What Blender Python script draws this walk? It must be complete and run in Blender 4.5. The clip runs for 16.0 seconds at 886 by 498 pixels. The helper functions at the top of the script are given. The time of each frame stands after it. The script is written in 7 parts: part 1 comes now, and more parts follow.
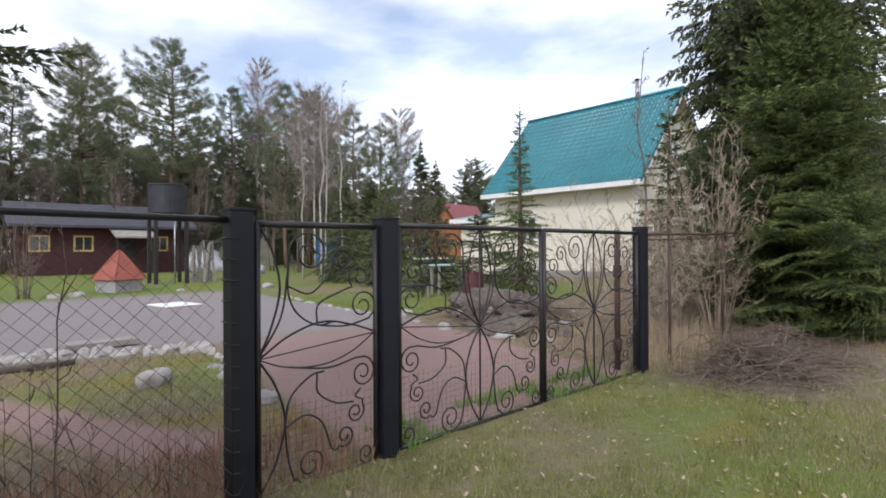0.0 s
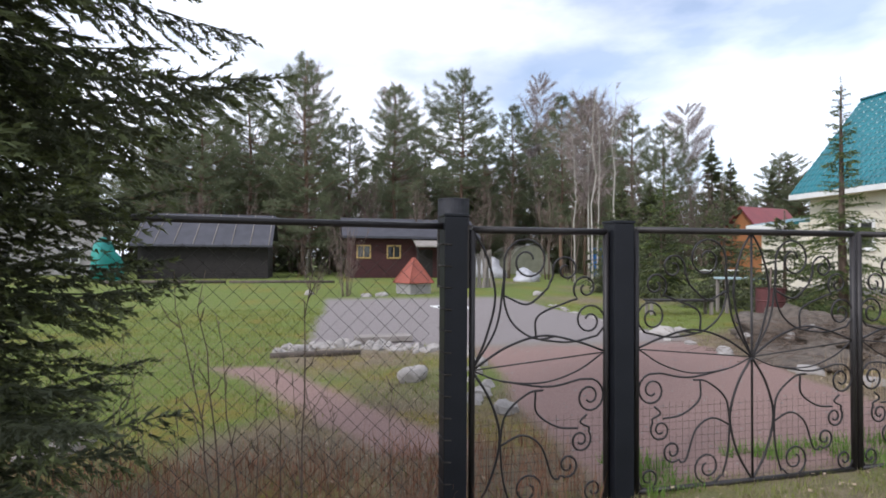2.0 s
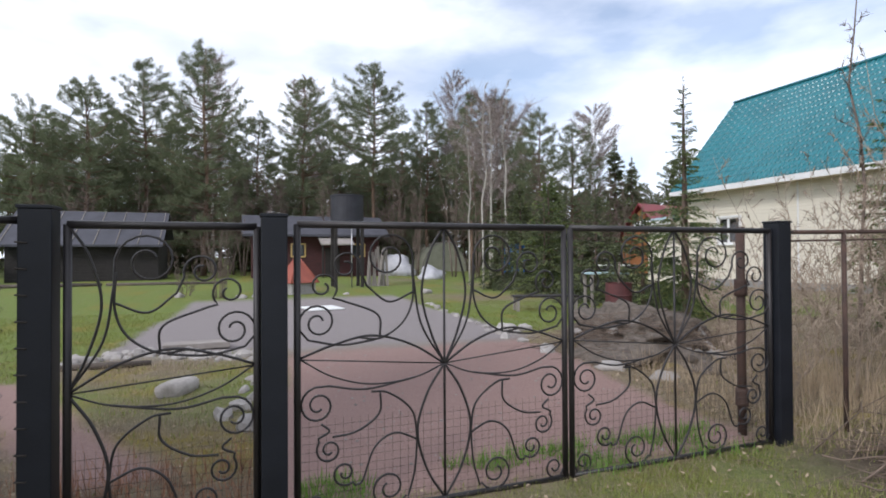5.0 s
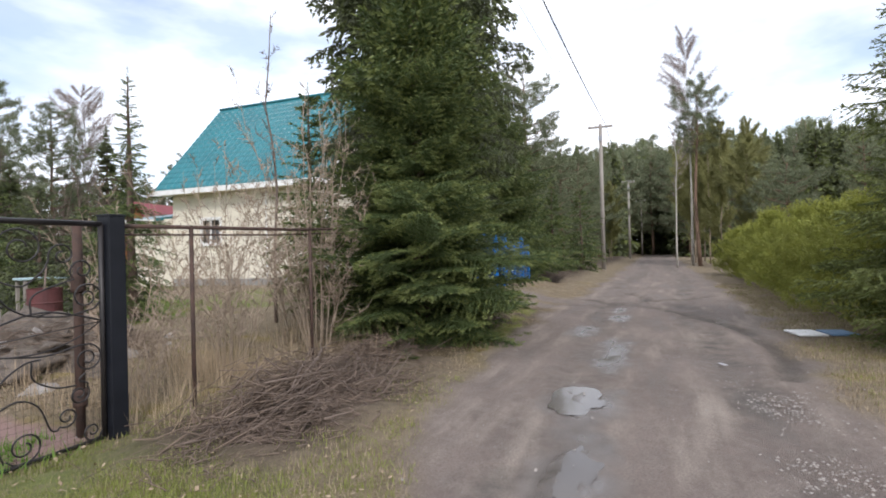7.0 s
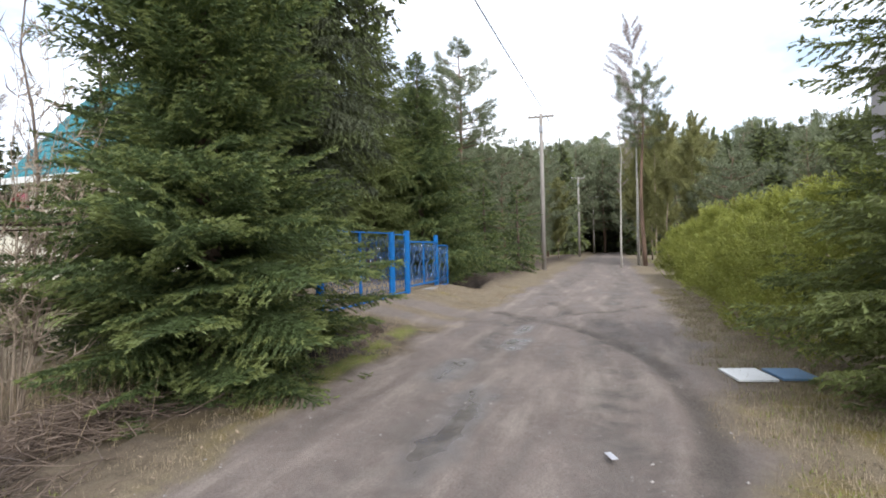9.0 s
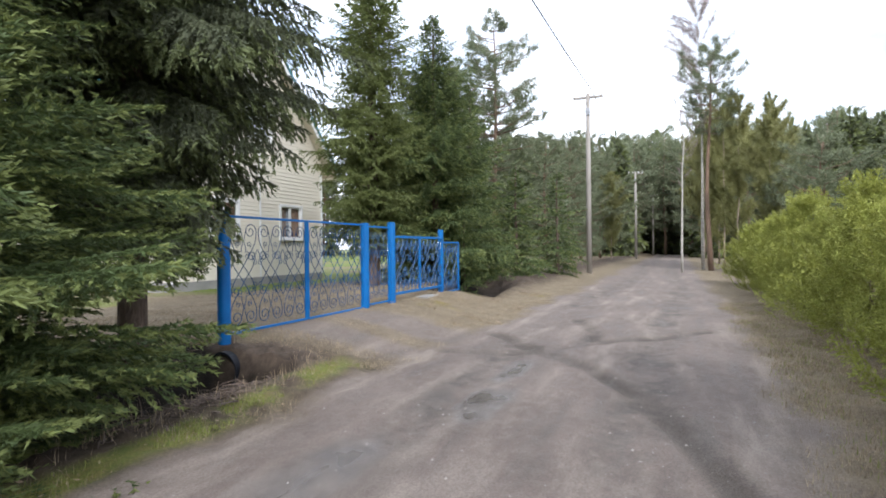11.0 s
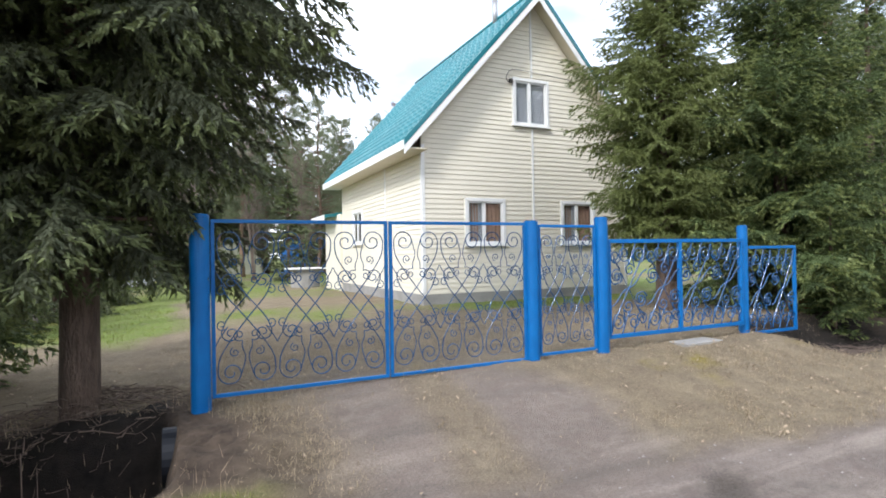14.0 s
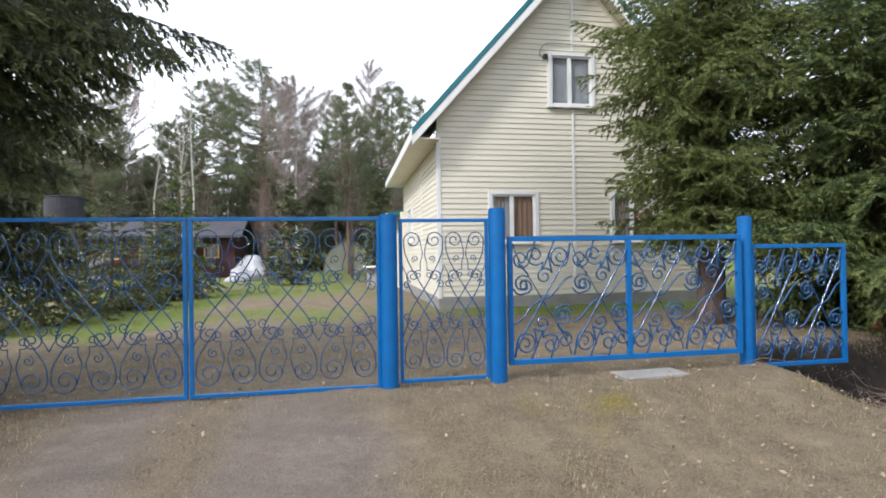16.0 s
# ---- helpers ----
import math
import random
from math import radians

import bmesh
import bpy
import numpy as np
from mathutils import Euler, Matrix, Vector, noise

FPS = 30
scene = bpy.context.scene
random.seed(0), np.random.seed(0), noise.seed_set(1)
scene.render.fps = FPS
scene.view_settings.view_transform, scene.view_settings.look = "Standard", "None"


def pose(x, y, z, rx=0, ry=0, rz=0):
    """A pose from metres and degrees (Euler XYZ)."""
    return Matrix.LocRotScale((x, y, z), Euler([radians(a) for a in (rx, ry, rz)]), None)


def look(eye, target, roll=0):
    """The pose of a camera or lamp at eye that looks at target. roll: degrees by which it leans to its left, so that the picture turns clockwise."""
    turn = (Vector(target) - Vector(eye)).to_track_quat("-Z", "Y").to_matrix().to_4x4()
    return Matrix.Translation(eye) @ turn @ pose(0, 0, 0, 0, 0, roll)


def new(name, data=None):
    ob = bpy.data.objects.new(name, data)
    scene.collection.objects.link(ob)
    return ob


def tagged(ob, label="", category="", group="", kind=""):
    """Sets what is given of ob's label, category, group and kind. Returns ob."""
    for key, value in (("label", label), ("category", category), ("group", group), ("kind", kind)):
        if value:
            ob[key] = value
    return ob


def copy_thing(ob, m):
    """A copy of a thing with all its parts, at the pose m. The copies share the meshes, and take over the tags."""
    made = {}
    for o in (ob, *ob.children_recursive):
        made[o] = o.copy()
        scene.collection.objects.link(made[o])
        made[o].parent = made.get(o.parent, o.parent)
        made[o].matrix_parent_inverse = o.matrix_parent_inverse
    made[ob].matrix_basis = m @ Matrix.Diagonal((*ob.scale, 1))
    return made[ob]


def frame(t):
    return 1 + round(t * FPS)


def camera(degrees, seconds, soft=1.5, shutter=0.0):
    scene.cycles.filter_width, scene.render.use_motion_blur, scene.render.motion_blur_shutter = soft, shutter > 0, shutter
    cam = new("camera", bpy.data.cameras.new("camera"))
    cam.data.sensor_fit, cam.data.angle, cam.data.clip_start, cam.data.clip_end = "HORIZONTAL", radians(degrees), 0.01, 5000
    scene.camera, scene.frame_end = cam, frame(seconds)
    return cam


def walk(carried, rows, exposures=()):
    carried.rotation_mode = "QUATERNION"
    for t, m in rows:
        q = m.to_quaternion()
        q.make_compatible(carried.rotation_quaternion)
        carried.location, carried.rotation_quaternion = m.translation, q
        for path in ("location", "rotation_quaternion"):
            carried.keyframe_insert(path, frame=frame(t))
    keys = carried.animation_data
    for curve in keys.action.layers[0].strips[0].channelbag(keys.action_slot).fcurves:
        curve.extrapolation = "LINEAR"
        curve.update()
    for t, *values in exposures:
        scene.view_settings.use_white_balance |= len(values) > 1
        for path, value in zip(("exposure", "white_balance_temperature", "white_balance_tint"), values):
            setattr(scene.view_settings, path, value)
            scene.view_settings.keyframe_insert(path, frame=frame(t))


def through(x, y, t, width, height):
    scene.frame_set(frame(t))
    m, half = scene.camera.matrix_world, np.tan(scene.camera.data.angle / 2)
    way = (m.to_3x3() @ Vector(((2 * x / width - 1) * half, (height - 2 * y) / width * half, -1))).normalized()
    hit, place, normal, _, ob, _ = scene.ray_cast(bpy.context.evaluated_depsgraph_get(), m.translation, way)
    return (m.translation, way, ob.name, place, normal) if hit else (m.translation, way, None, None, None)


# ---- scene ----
cam = camera(79.2, 16.0, soft=1.8)
PATH = [
    (0, (-0.028, -0.177, 1.599), (1.328, 1.294, 1.599), -0.3),
    (0.5, (0.305, -0.028, 1.607), (1.358, 1.672, 1.623), -0.2),
    (1, (0.424, 0.0, 1.609), (1.177, 1.852, 1.64), 0.1),
    (1.5, (0.424, -0.018, 1.6), (1.005, 1.895, 1.641), 0.3),
    (2, (0.517, -0.042, 1.587), (0.976, 1.904, 1.622), 0.3),
    (2.5, (0.779, 0.068, 1.56), (1.166, 2.03, 1.586), 0.1),
    (3, (1.127, 0.168, 1.598), (1.452, 2.141, 1.615), -0.3),
    (3.2, (1.248, 0.16, 1.601), (1.564, 2.135, 1.619), -0.6),
    (5.3, (2.503, -0.197, 1.593), (3.399, 1.591, 1.623), -0.3),
    (5.5, (2.495, -0.272, 1.598), (3.557, 1.422, 1.626), -0.3),
    (6, (2.601, -0.483, 1.541), (4.074, 0.87, 1.568), -0.5),
    (6.5, (2.962, -0.839, 1.486), (4.712, 0.129, 1.5), -1.0),
    (7, (3.589, -1.164, 1.485), (5.446, -0.421, 1.494), -1.4),
    (7.5, (4.327, -1.414, 1.522), (6.19, -0.688, 1.523), -1.5),
    (8, (5.173, -1.626, 1.561), (7.06, -0.961, 1.56), -1.5),
    (8.5, (6.057, -1.784, 1.551), (7.948, -1.132, 1.547), -1.4),
    (9, (6.924, -1.928, 1.554), (8.829, -1.321, 1.548), -1.3),
    (9.2, (7.288, -1.937, 1.531), (9.198, -1.343, 1.516), -0.8),
    (11.3, (11.125, -2.14, 1.482), (12.904, -1.225, 1.484), -0.4),
    (11.5, (11.478, -2.151, 1.507), (13.183, -1.105, 1.513), -0.9),
    (12, (12.387, -2.099, 1.537), (13.901, -0.792, 1.543), -0.8),
    (12.5, (13.296, -1.954, 1.561), (14.605, -0.443, 1.569), -1.0),
    (13, (14.158, -1.85, 1.569), (15.285, -0.198, 1.581), -1.1),
    (13.5, (15.096, -1.797, 1.579), (16.039, -0.033, 1.594), -1.0),
    (14, (15.93, -1.863, 1.599), (16.782, -0.054, 1.618), -1.0),
    (14.5, (16.763, -1.857, 1.588), (17.489, 0.006, 1.609), -0.9),
    (15, (17.488, -1.866, 1.609), (18.089, 0.041, 1.631), -0.8),
    (15.5, (18.352, -1.761, 1.58), (18.744, 0.2, 1.603), -0.8),
    (16, (19.258, -1.685, 1.588), (19.603, 0.285, 1.607), -0.9),
]
walk(cam, [(t, look(eye, target, roll)) for t, eye, target, roll in PATH], [(0.0, 0.02, 6200, 14), (2.0, 0.04, 6150, 14), (3.0, 0.12, 6200, 14), (5.5, -0.08, 6150, 13), (6.2, 0.08, 6250, 13), (7.0, 0.2, 6350, 13), (9.0, 0.54, 6250, 11), (11.5, 0.8, 6050, 11), (13.0, 0.94, 6000, 11), (13.8, 0.86, 6100, 11), (14.5, 0.76, 6150, 11), (16.0, 0.57, 6250, 11)])

# ---- light ----
world = bpy.data.worlds.new("sky")
scene.world = world
world.use_nodes = True
wn, wl = world.node_tree.nodes, world.node_tree.links
wn.clear()
SUN_EL, SUN_AZ = 40.0, 238.0          # degrees; azimuth clockwise from +y
sky = wn.new("ShaderNodeTexSky")
sky.sky_type = 'NISHITA'
sky.sun_disc = False
sky.sun_elevation, sky.sun_rotation = radians(SUN_EL), radians(SUN_AZ)
sky.air_density, sky.dust_density, sky.ozone_density = 1.0, 0.6, 1.5
coord = wn.new("ShaderNodeTexCoord")
mapping = wn.new("ShaderNodeMapping")
mapping.inputs["Scale"].default_value = (1.0, 1.0, 2.6)
mapping.inputs["Location"].default_value = (0.35, 0.1, 0.0)
cloud = wn.new("ShaderNodeTexNoise")
cloud.inputs["Scale"].default_value = 1.9
cloud.inputs["Detail"].default_value = 6.0
cloud.inputs["Roughness"].default_value = 0.52
ramp = wn.new("ShaderNodeValToRGB")
ramp.color_ramp.elements[0].position, ramp.color_ramp.elements[1].position = 0.30, 0.50
ramp.color_ramp.elements[0].color = (0.3, 0.3, 0.3, 1)
shade = wn.new("ShaderNodeTexNoise")
shade.inputs["Scale"].default_value = 3.2
shade.inputs["Detail"].default_value = 5.0
shade_ramp = wn.new("ShaderNodeValToRGB")
shade_ramp.color_ramp.elements[0].position, shade_ramp.color_ramp.elements[1].position = 0.3, 0.62
shade_ramp.color_ramp.elements[0].color = (6.8, 7.3, 8.2, 1)
shade_ramp.color_ramp.elements[1].color = (11.1, 11.35, 11.9, 1)
mix = wn.new("ShaderNodeMixRGB")
tint = wn.new("ShaderNodeMixRGB")
tint.blend_type = 'MULTIPLY'
tint.inputs[0].default_value = 1.0
tint.inputs[2].default_value = (1.25, 1.28, 1.25, 1)
bg = wn.new("ShaderNodeBackground")
bg.inputs["Strength"].default_value = 0.13
out = wn.new("ShaderNodeOutputWorld")
wl.new(coord.outputs["Generated"], mapping.inputs["Vector"])
wl.new(mapping.outputs["Vector"], cloud.inputs["Vector"])
wl.new(mapping.outputs["Vector"], shade.inputs["Vector"])
wl.new(cloud.outputs["Fac"], ramp.inputs["Fac"])
wl.new(shade.outputs["Fac"], shade_ramp.inputs["Fac"])
wl.new(ramp.outputs["Color"], mix.inputs[0])
wl.new(sky.outputs["Color"], tint.inputs[1])
wl.new(tint.outputs["Color"], mix.inputs[1])
wl.new(shade_ramp.outputs["Color"], mix.inputs[2])
wl.new(mix.outputs["Color"], bg.inputs["Color"])
wl.new(bg.outputs["Background"], out.inputs["Surface"])

sun_data = bpy.data.lights.new("sun", 'SUN')
sun_data.energy, sun_data.angle, sun_data.color = 2.2, radians(11), (1.0, 0.96, 0.91)
sun = new("sun", sun_data)
_a, _e = radians(SUN_AZ), radians(SUN_EL)
sun.matrix_world = look((40 * math.sin(_a), 40 * math.cos(_a), 40), (40 * math.sin(_a) - math.sin(_a) * math.cos(_e), 40 * math.cos(_a) - math.cos(_a) * math.cos(_e), 40 - math.sin(_e)))


# ---- materials ----
def material(name, color, dark=None, rough=0.7, metal=0.0, scale=6.0, fine=60.0, bump=0.3, depth=0.01, island=0.0, per_object=0.0, spec=0.5, stretch=(1, 1, 1), through=0.0):
    """A surface of two colours mixed by coarse and fine noise, with relief."""
    m = bpy.data.materials.new(name)
    m.use_nodes = True
    n, l = m.node_tree.nodes, m.node_tree.links
    b = n["Principled BSDF"]
    b.inputs["Roughness"].default_value, b.inputs["Metallic"].default_value = rough, metal
    b.inputs["Specular IOR Level"].default_value = spec
    dark = dark or tuple(c * 0.6 for c in color)
    tc = n.new("ShaderNodeTexCoord")
    mp = n.new("ShaderNodeMapping")
    mp.inputs["Scale"].default_value = stretch
    l.new(tc.outputs["Object"], mp.inputs["Vector"])
    coarse, small = n.new("ShaderNodeTexNoise"), n.new("ShaderNodeTexNoise")
    coarse.inputs["Scale"].default_value, small.inputs["Scale"].default_value = scale, fine
    coarse.inputs["Detail"].default_value, small.inputs["Detail"].default_value = 5, 4
    for t in (coarse, small):
        l.new(mp.outputs["Vector"], t.inputs["Vector"])
    add = n.new("ShaderNodeMath")
    add.operation = 'MULTIPLY_ADD'
    add.inputs[1].default_value = 0.55
    l.new(small.outputs["Fac"], add.inputs[0])
    half = n.new("ShaderNodeMath")
    half.operation = 'MULTIPLY_ADD'
    half.inputs[1].default_value, half.inputs[2].default_value = 1.5, -0.52
    l.new(coarse.outputs["Fac"], half.inputs[0])
    l.new(half.outputs[0], add.inputs[2])
    fac = add.outputs[0]
    if island:
        g = n.new("ShaderNodeNewGeometry")
        s = n.new("ShaderNodeMath")
        s.operation = 'MULTIPLY_ADD'
        s.inputs[1].default_value = island
        l.new(g.outputs["Random Per Island"], s.inputs[0])
        l.new(fac, s.inputs[2])
        fac = s.outputs[0]
    if per_object:
        g = n.new("ShaderNodeObjectInfo")
        s = n.new("ShaderNodeMath")
        s.operation = 'MULTIPLY_ADD'
        s.inputs[1].default_value = per_object
        l.new(g.outputs["Random"], s.inputs[0])
        l.new(fac, s.inputs[2])
        fac = s.outputs[0]
    mx = n.new("ShaderNodeMixRGB")
    mx.inputs[1].default_value, mx.inputs[2].default_value = (*dark, 1), (*color, 1)
    l.new(fac, mx.inputs[0])
    mx.use_clamp = True
    l.new(mx.outputs[0], b.inputs["Base Color"])
    if bump:
        bp = n.new("ShaderNodeBump")
        bp.inputs["Strength"].default_value, bp.inputs["Distance"].default_value = bump, depth
        l.new(small.outputs["Fac"], bp.inputs["Height"])
        l.new(bp.outputs[0], b.inputs["Normal"])
    if through:
        tr = n.new("ShaderNodeBsdfTranslucent")
        ms = n.new("ShaderNodeMixShader")
        ms.inputs[0].default_value = through
        l.new(mx.outputs[0], tr.inputs["Color"])
        l.new(b.outputs[0], ms.inputs[1])
        l.new(tr.outputs[0], ms.inputs[2])
        l.new(ms.outputs[0], n["Material Output"].inputs["Surface"])
    return m


def glass_material(name, tint):
    m = bpy.data.materials.new(name)
    m.use_nodes = True
    b = m.node_tree.nodes["Principled BSDF"]
    b.inputs["Base Color"].default_value = (*tint, 1)
    b.inputs["Roughness"].default_value = 0.04
    b.inputs["Specular IOR Level"].default_value = 0.8
    return m


M_NEEDLE_SUN = material("yellow_green_needles", (0.165, 0.19, 0.062), (0.068, 0.084, 0.03), 0.55, scale=1.3, fine=9, bump=0, island=0.5, spec=0.3, through=0.32)
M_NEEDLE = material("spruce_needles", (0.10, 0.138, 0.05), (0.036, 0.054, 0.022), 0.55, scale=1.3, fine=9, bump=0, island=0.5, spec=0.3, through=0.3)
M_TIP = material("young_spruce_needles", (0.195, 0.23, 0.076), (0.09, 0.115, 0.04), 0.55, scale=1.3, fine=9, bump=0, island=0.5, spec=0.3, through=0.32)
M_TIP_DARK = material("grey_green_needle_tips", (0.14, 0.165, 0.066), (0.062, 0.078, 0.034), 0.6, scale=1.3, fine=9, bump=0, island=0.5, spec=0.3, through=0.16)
M_NEEDLE_DARK = material("dark_spruce_needles", (0.105, 0.118, 0.066), (0.044, 0.053, 0.032), 0.6, scale=1.1, fine=9, bump=0, island=0.45, spec=0.3, through=0.26)
M_NEEDLE_FAR = material("pine_needles", (0.175, 0.20, 0.115), (0.075, 0.088, 0.055), 0.6, scale=0.5, fine=4, bump=0, island=0.5, per_object=0.25, spec=0.25, through=0.15)
# far trees: distance haze mixed into a paler, greyer needle colour
M_WOOD = material("hazed_wood_needles", (0.16, 0.18, 0.10), (0.075, 0.088, 0.054), 0.65, scale=0.5, fine=4, bump=0, island=0.5, per_object=0.3, spec=0.2, through=0.25)
M_HEDGE_TIP = material("young_hedge_leaves", (0.38, 0.41, 0.095), (0.20, 0.23, 0.05), 0.6, scale=1.5, fine=10, bump=0, island=0.5, spec=0.25, through=0.25)
M_HEDGE = material("hedge_leaves", (0.30, 0.315, 0.068), (0.115, 0.128, 0.03), 0.6, scale=1.5, fine=10, bump=0, island=0.5, spec=0.25, through=0.2)
M_BARK = material("spruce_bark", (0.20, 0.14, 0.105), (0.05, 0.036, 0.028), 0.9, scale=11, fine=42, bump=1.0, depth=0.035, stretch=(1, 1, 0.35))
M_PINE_BARK = material("pine_bark", (0.24, 0.15, 0.10), (0.10, 0.07, 0.05), 0.9, scale=4, fine=30, bump=0.7, stretch=(1, 1, 0.3))
M_BIRCH_BARK = material("birch_bark", (0.62, 0.59, 0.53), (0.16, 0.14, 0.12), 0.8, scale=7, fine=18, bump=0.3, stretch=(1, 1, 3.5))
M_TWIG = material("bare_twigs", (0.185, 0.14, 0.115), (0.07, 0.05, 0.04), 0.85, scale=5, fine=30, bump=0.2, island=0.4)
M_TWIG_PALE = material("pale_twigs", (0.36, 0.285, 0.215), (0.16, 0.12, 0.09), 0.85, scale=5, fine=30, bump=0.2, island=0.4)
M_BIRCH_TWIG = material("birch_twigs", (0.36, 0.30, 0.28), (0.20, 0.155, 0.145), 0.85, scale=5, fine=30, bump=0, island=0.3)
M_BRUSH = material("cut_branches", (0.18, 0.132, 0.10), (0.055, 0.039, 0.03), 0.85, scale=5, fine=30, bump=0.2, island=0.45)
M_STRAW = material("dry_grass", (0.36, 0.29, 0.192), (0.12, 0.09, 0.058), 0.85, scale=3, fine=30, bump=0, island=0.55, through=0.2)
M_LEAFING = material("budding_twigs", (0.26, 0.26, 0.10), (0.13, 0.125, 0.055), 0.8, scale=1, fine=8, bump=0, island=0.5, per_object=0.2, through=0.3)
M_GRASS = material("grass_blades", (0.235, 0.265, 0.062), (0.105, 0.115, 0.03), 0.75, scale=0.9, fine=12, bump=0, island=0.5, through=0.25)
M_IRON = material("black_iron", (0.035, 0.030, 0.030), (0.012, 0.011, 0.012), 0.48, 0.2, scale=7, fine=90, bump=0.25, depth=0.003)
M_POST = material("black_painted_post", (0.014, 0.016, 0.022), (0.005, 0.006, 0.009), 0.5, 0.0, scale=4, fine=120, bump=0.15, depth=0.002, spec=0.3)
M_RUST = material("rusty_pipe", (0.10, 0.055, 0.04), (0.03, 0.022, 0.02), 0.8, 0.1, scale=8, fine=60, bump=0.5, depth=0.004)
M_WIRE = material("fence_wire", (0.075, 0.064, 0.056), (0.03, 0.026, 0.023), 0.6, 0.5, scale=10, fine=80, bump=0)
M_BLUE = material("blue_paint", (0.004, 0.135, 0.40), (0.003, 0.095, 0.30), 0.42, 0.0, scale=5, fine=70, bump=0.15, depth=0.002, spec=0.35)
M_BLUE_IRON = material("blue_painted_iron", (0.006, 0.075, 0.21), (0.004, 0.036, 0.11), 0.14, 0.0, scale=9, fine=70, bump=0.15, depth=0.002, spec=0.9)
M_SIDING = material("cream_siding", (0.72, 0.675, 0.565), (0.64, 0.595, 0.49), 0.55, scale=1.2, fine=25, bump=0.08, depth=0.003, per_object=0.12, stretch=(0.3, 1, 1.5))
M_WHITE = material("white_trim", (0.80, 0.80, 0.79), (0.66, 0.66, 0.64), 0.5, scale=3, fine=40, bump=0.08, depth=0.002)
M_SOFFIT = material("cream_soffit", (0.72, 0.66, 0.53), (0.60, 0.54, 0.43), 0.6, scale=2, fine=30, bump=0.1)
M_ROOF = material("teal_metal_tile", (0.014, 0.175, 0.205), (0.009, 0.115, 0.14), 0.3, 0.0, scale=0.8, fine=30, bump=0.08, depth=0.003)
M_CONCRETE = material("concrete", (0.33, 0.32, 0.30), (0.19, 0.185, 0.175), 0.9, scale=3, fine=45, bump=0.5, depth=0.006)
M_STONE = material("granite_boulder", (0.38, 0.355, 0.33), (0.17, 0.155, 0.145), 0.85, scale=4, fine=35, bump=0.6, depth=0.012, per_object=0.35)
M_GLASS = glass_material("window_glass", (0.035, 0.04, 0.045))
M_CURTAIN = material("brown_curtain", (0.36, 0.23, 0.17), (0.22, 0.14, 0.10), 0.9, scale=3, fine=30, bump=0.2)
M_PIPE = material("zinc_pipe", (0.42, 0.42, 0.43), (0.26, 0.26, 0.27), 0.4, 0.7, scale=6, fine=50, bump=0.1)


# ---- shapes ----
def mesh_from(name, verts, faces, mat, smooth=False):
    me = bpy.data.meshes.new(name)
    me.from_pydata([tuple(v) for v in verts], [], faces)
    if mat:
        me.materials.append(mat)
    if smooth:
        me.polygons.foreach_set("use_smooth", [True] * len(me.polygons))
    me.update()
    return me


def tri_mesh(name, tris, mat):
    """A mesh of loose triangles from an array (n, 3, 3)."""
    tris = np.asarray(tris, dtype=np.float32)
    n = len(tris)
    me = bpy.data.meshes.new(name)
    me.vertices.add(3 * n)
    me.vertices.foreach_set("co", tris.reshape(-1))
    me.loops.add(3 * n)
    me.loops.foreach_set("vertex_index", np.arange(3 * n, dtype=np.int32))
    me.polygons.add(n)
    me.polygons.foreach_set("loop_start", np.arange(0, 3 * n, 3, dtype=np.int32))
    me.materials.append(mat)
    me.update(calc_edges=True)
    return me


def empty(name, x, y, z, label, category, group="", rz=0.0, kind=""):
    ob = new(name)
    ob.empty_display_size = 0.2
    ob.matrix_world = pose(x, y, z, 0, 0, rz)
    return tagged(ob, label, category, group, kind)


def part(name, bm, mat, parent, label=""):
    me = bpy.data.meshes.new(name)
    bm.to_mesh(me)
    bm.free()
    if mat:
        me.materials.append(mat)
    ob = new(name, me)
    ob.parent = parent
    if label:
        tagged(ob, label)
    return ob


def part_mesh(name, me, parent, label=""):
    ob = new(name, me)
    ob.parent = parent
    if label:
        tagged(ob, label)
    return ob


def add_box(bm, x0, x1, y0, y1, z0, z1, bevel=0.0):
    before = set(bm.verts)
    vs = [bm.verts.new((x, y, z)) for x in (x0, x1) for y in (y0, y1) for z in (z0, z1)]
    fs = [(0, 1, 3, 2), (4, 6, 7, 5), (0, 4, 5, 1), (2, 3, 7, 6), (0, 2, 6, 4), (1, 5, 7, 3)]
    faces = [bm.faces.new([vs[i] for i in f]) for f in fs]
    if bevel:
        edges = {e for f in faces for e in f.edges}
        bmesh.ops.bevel(bm, geom=list(edges), offset=bevel, segments=2, affect='EDGES', profile=0.6)
    return bm


def box(x0, x1, y0, y1, z0, z1, bevel=0.0):
    return add_box(bmesh.new(), x0, x1, y0, y1, z0, z1, bevel)


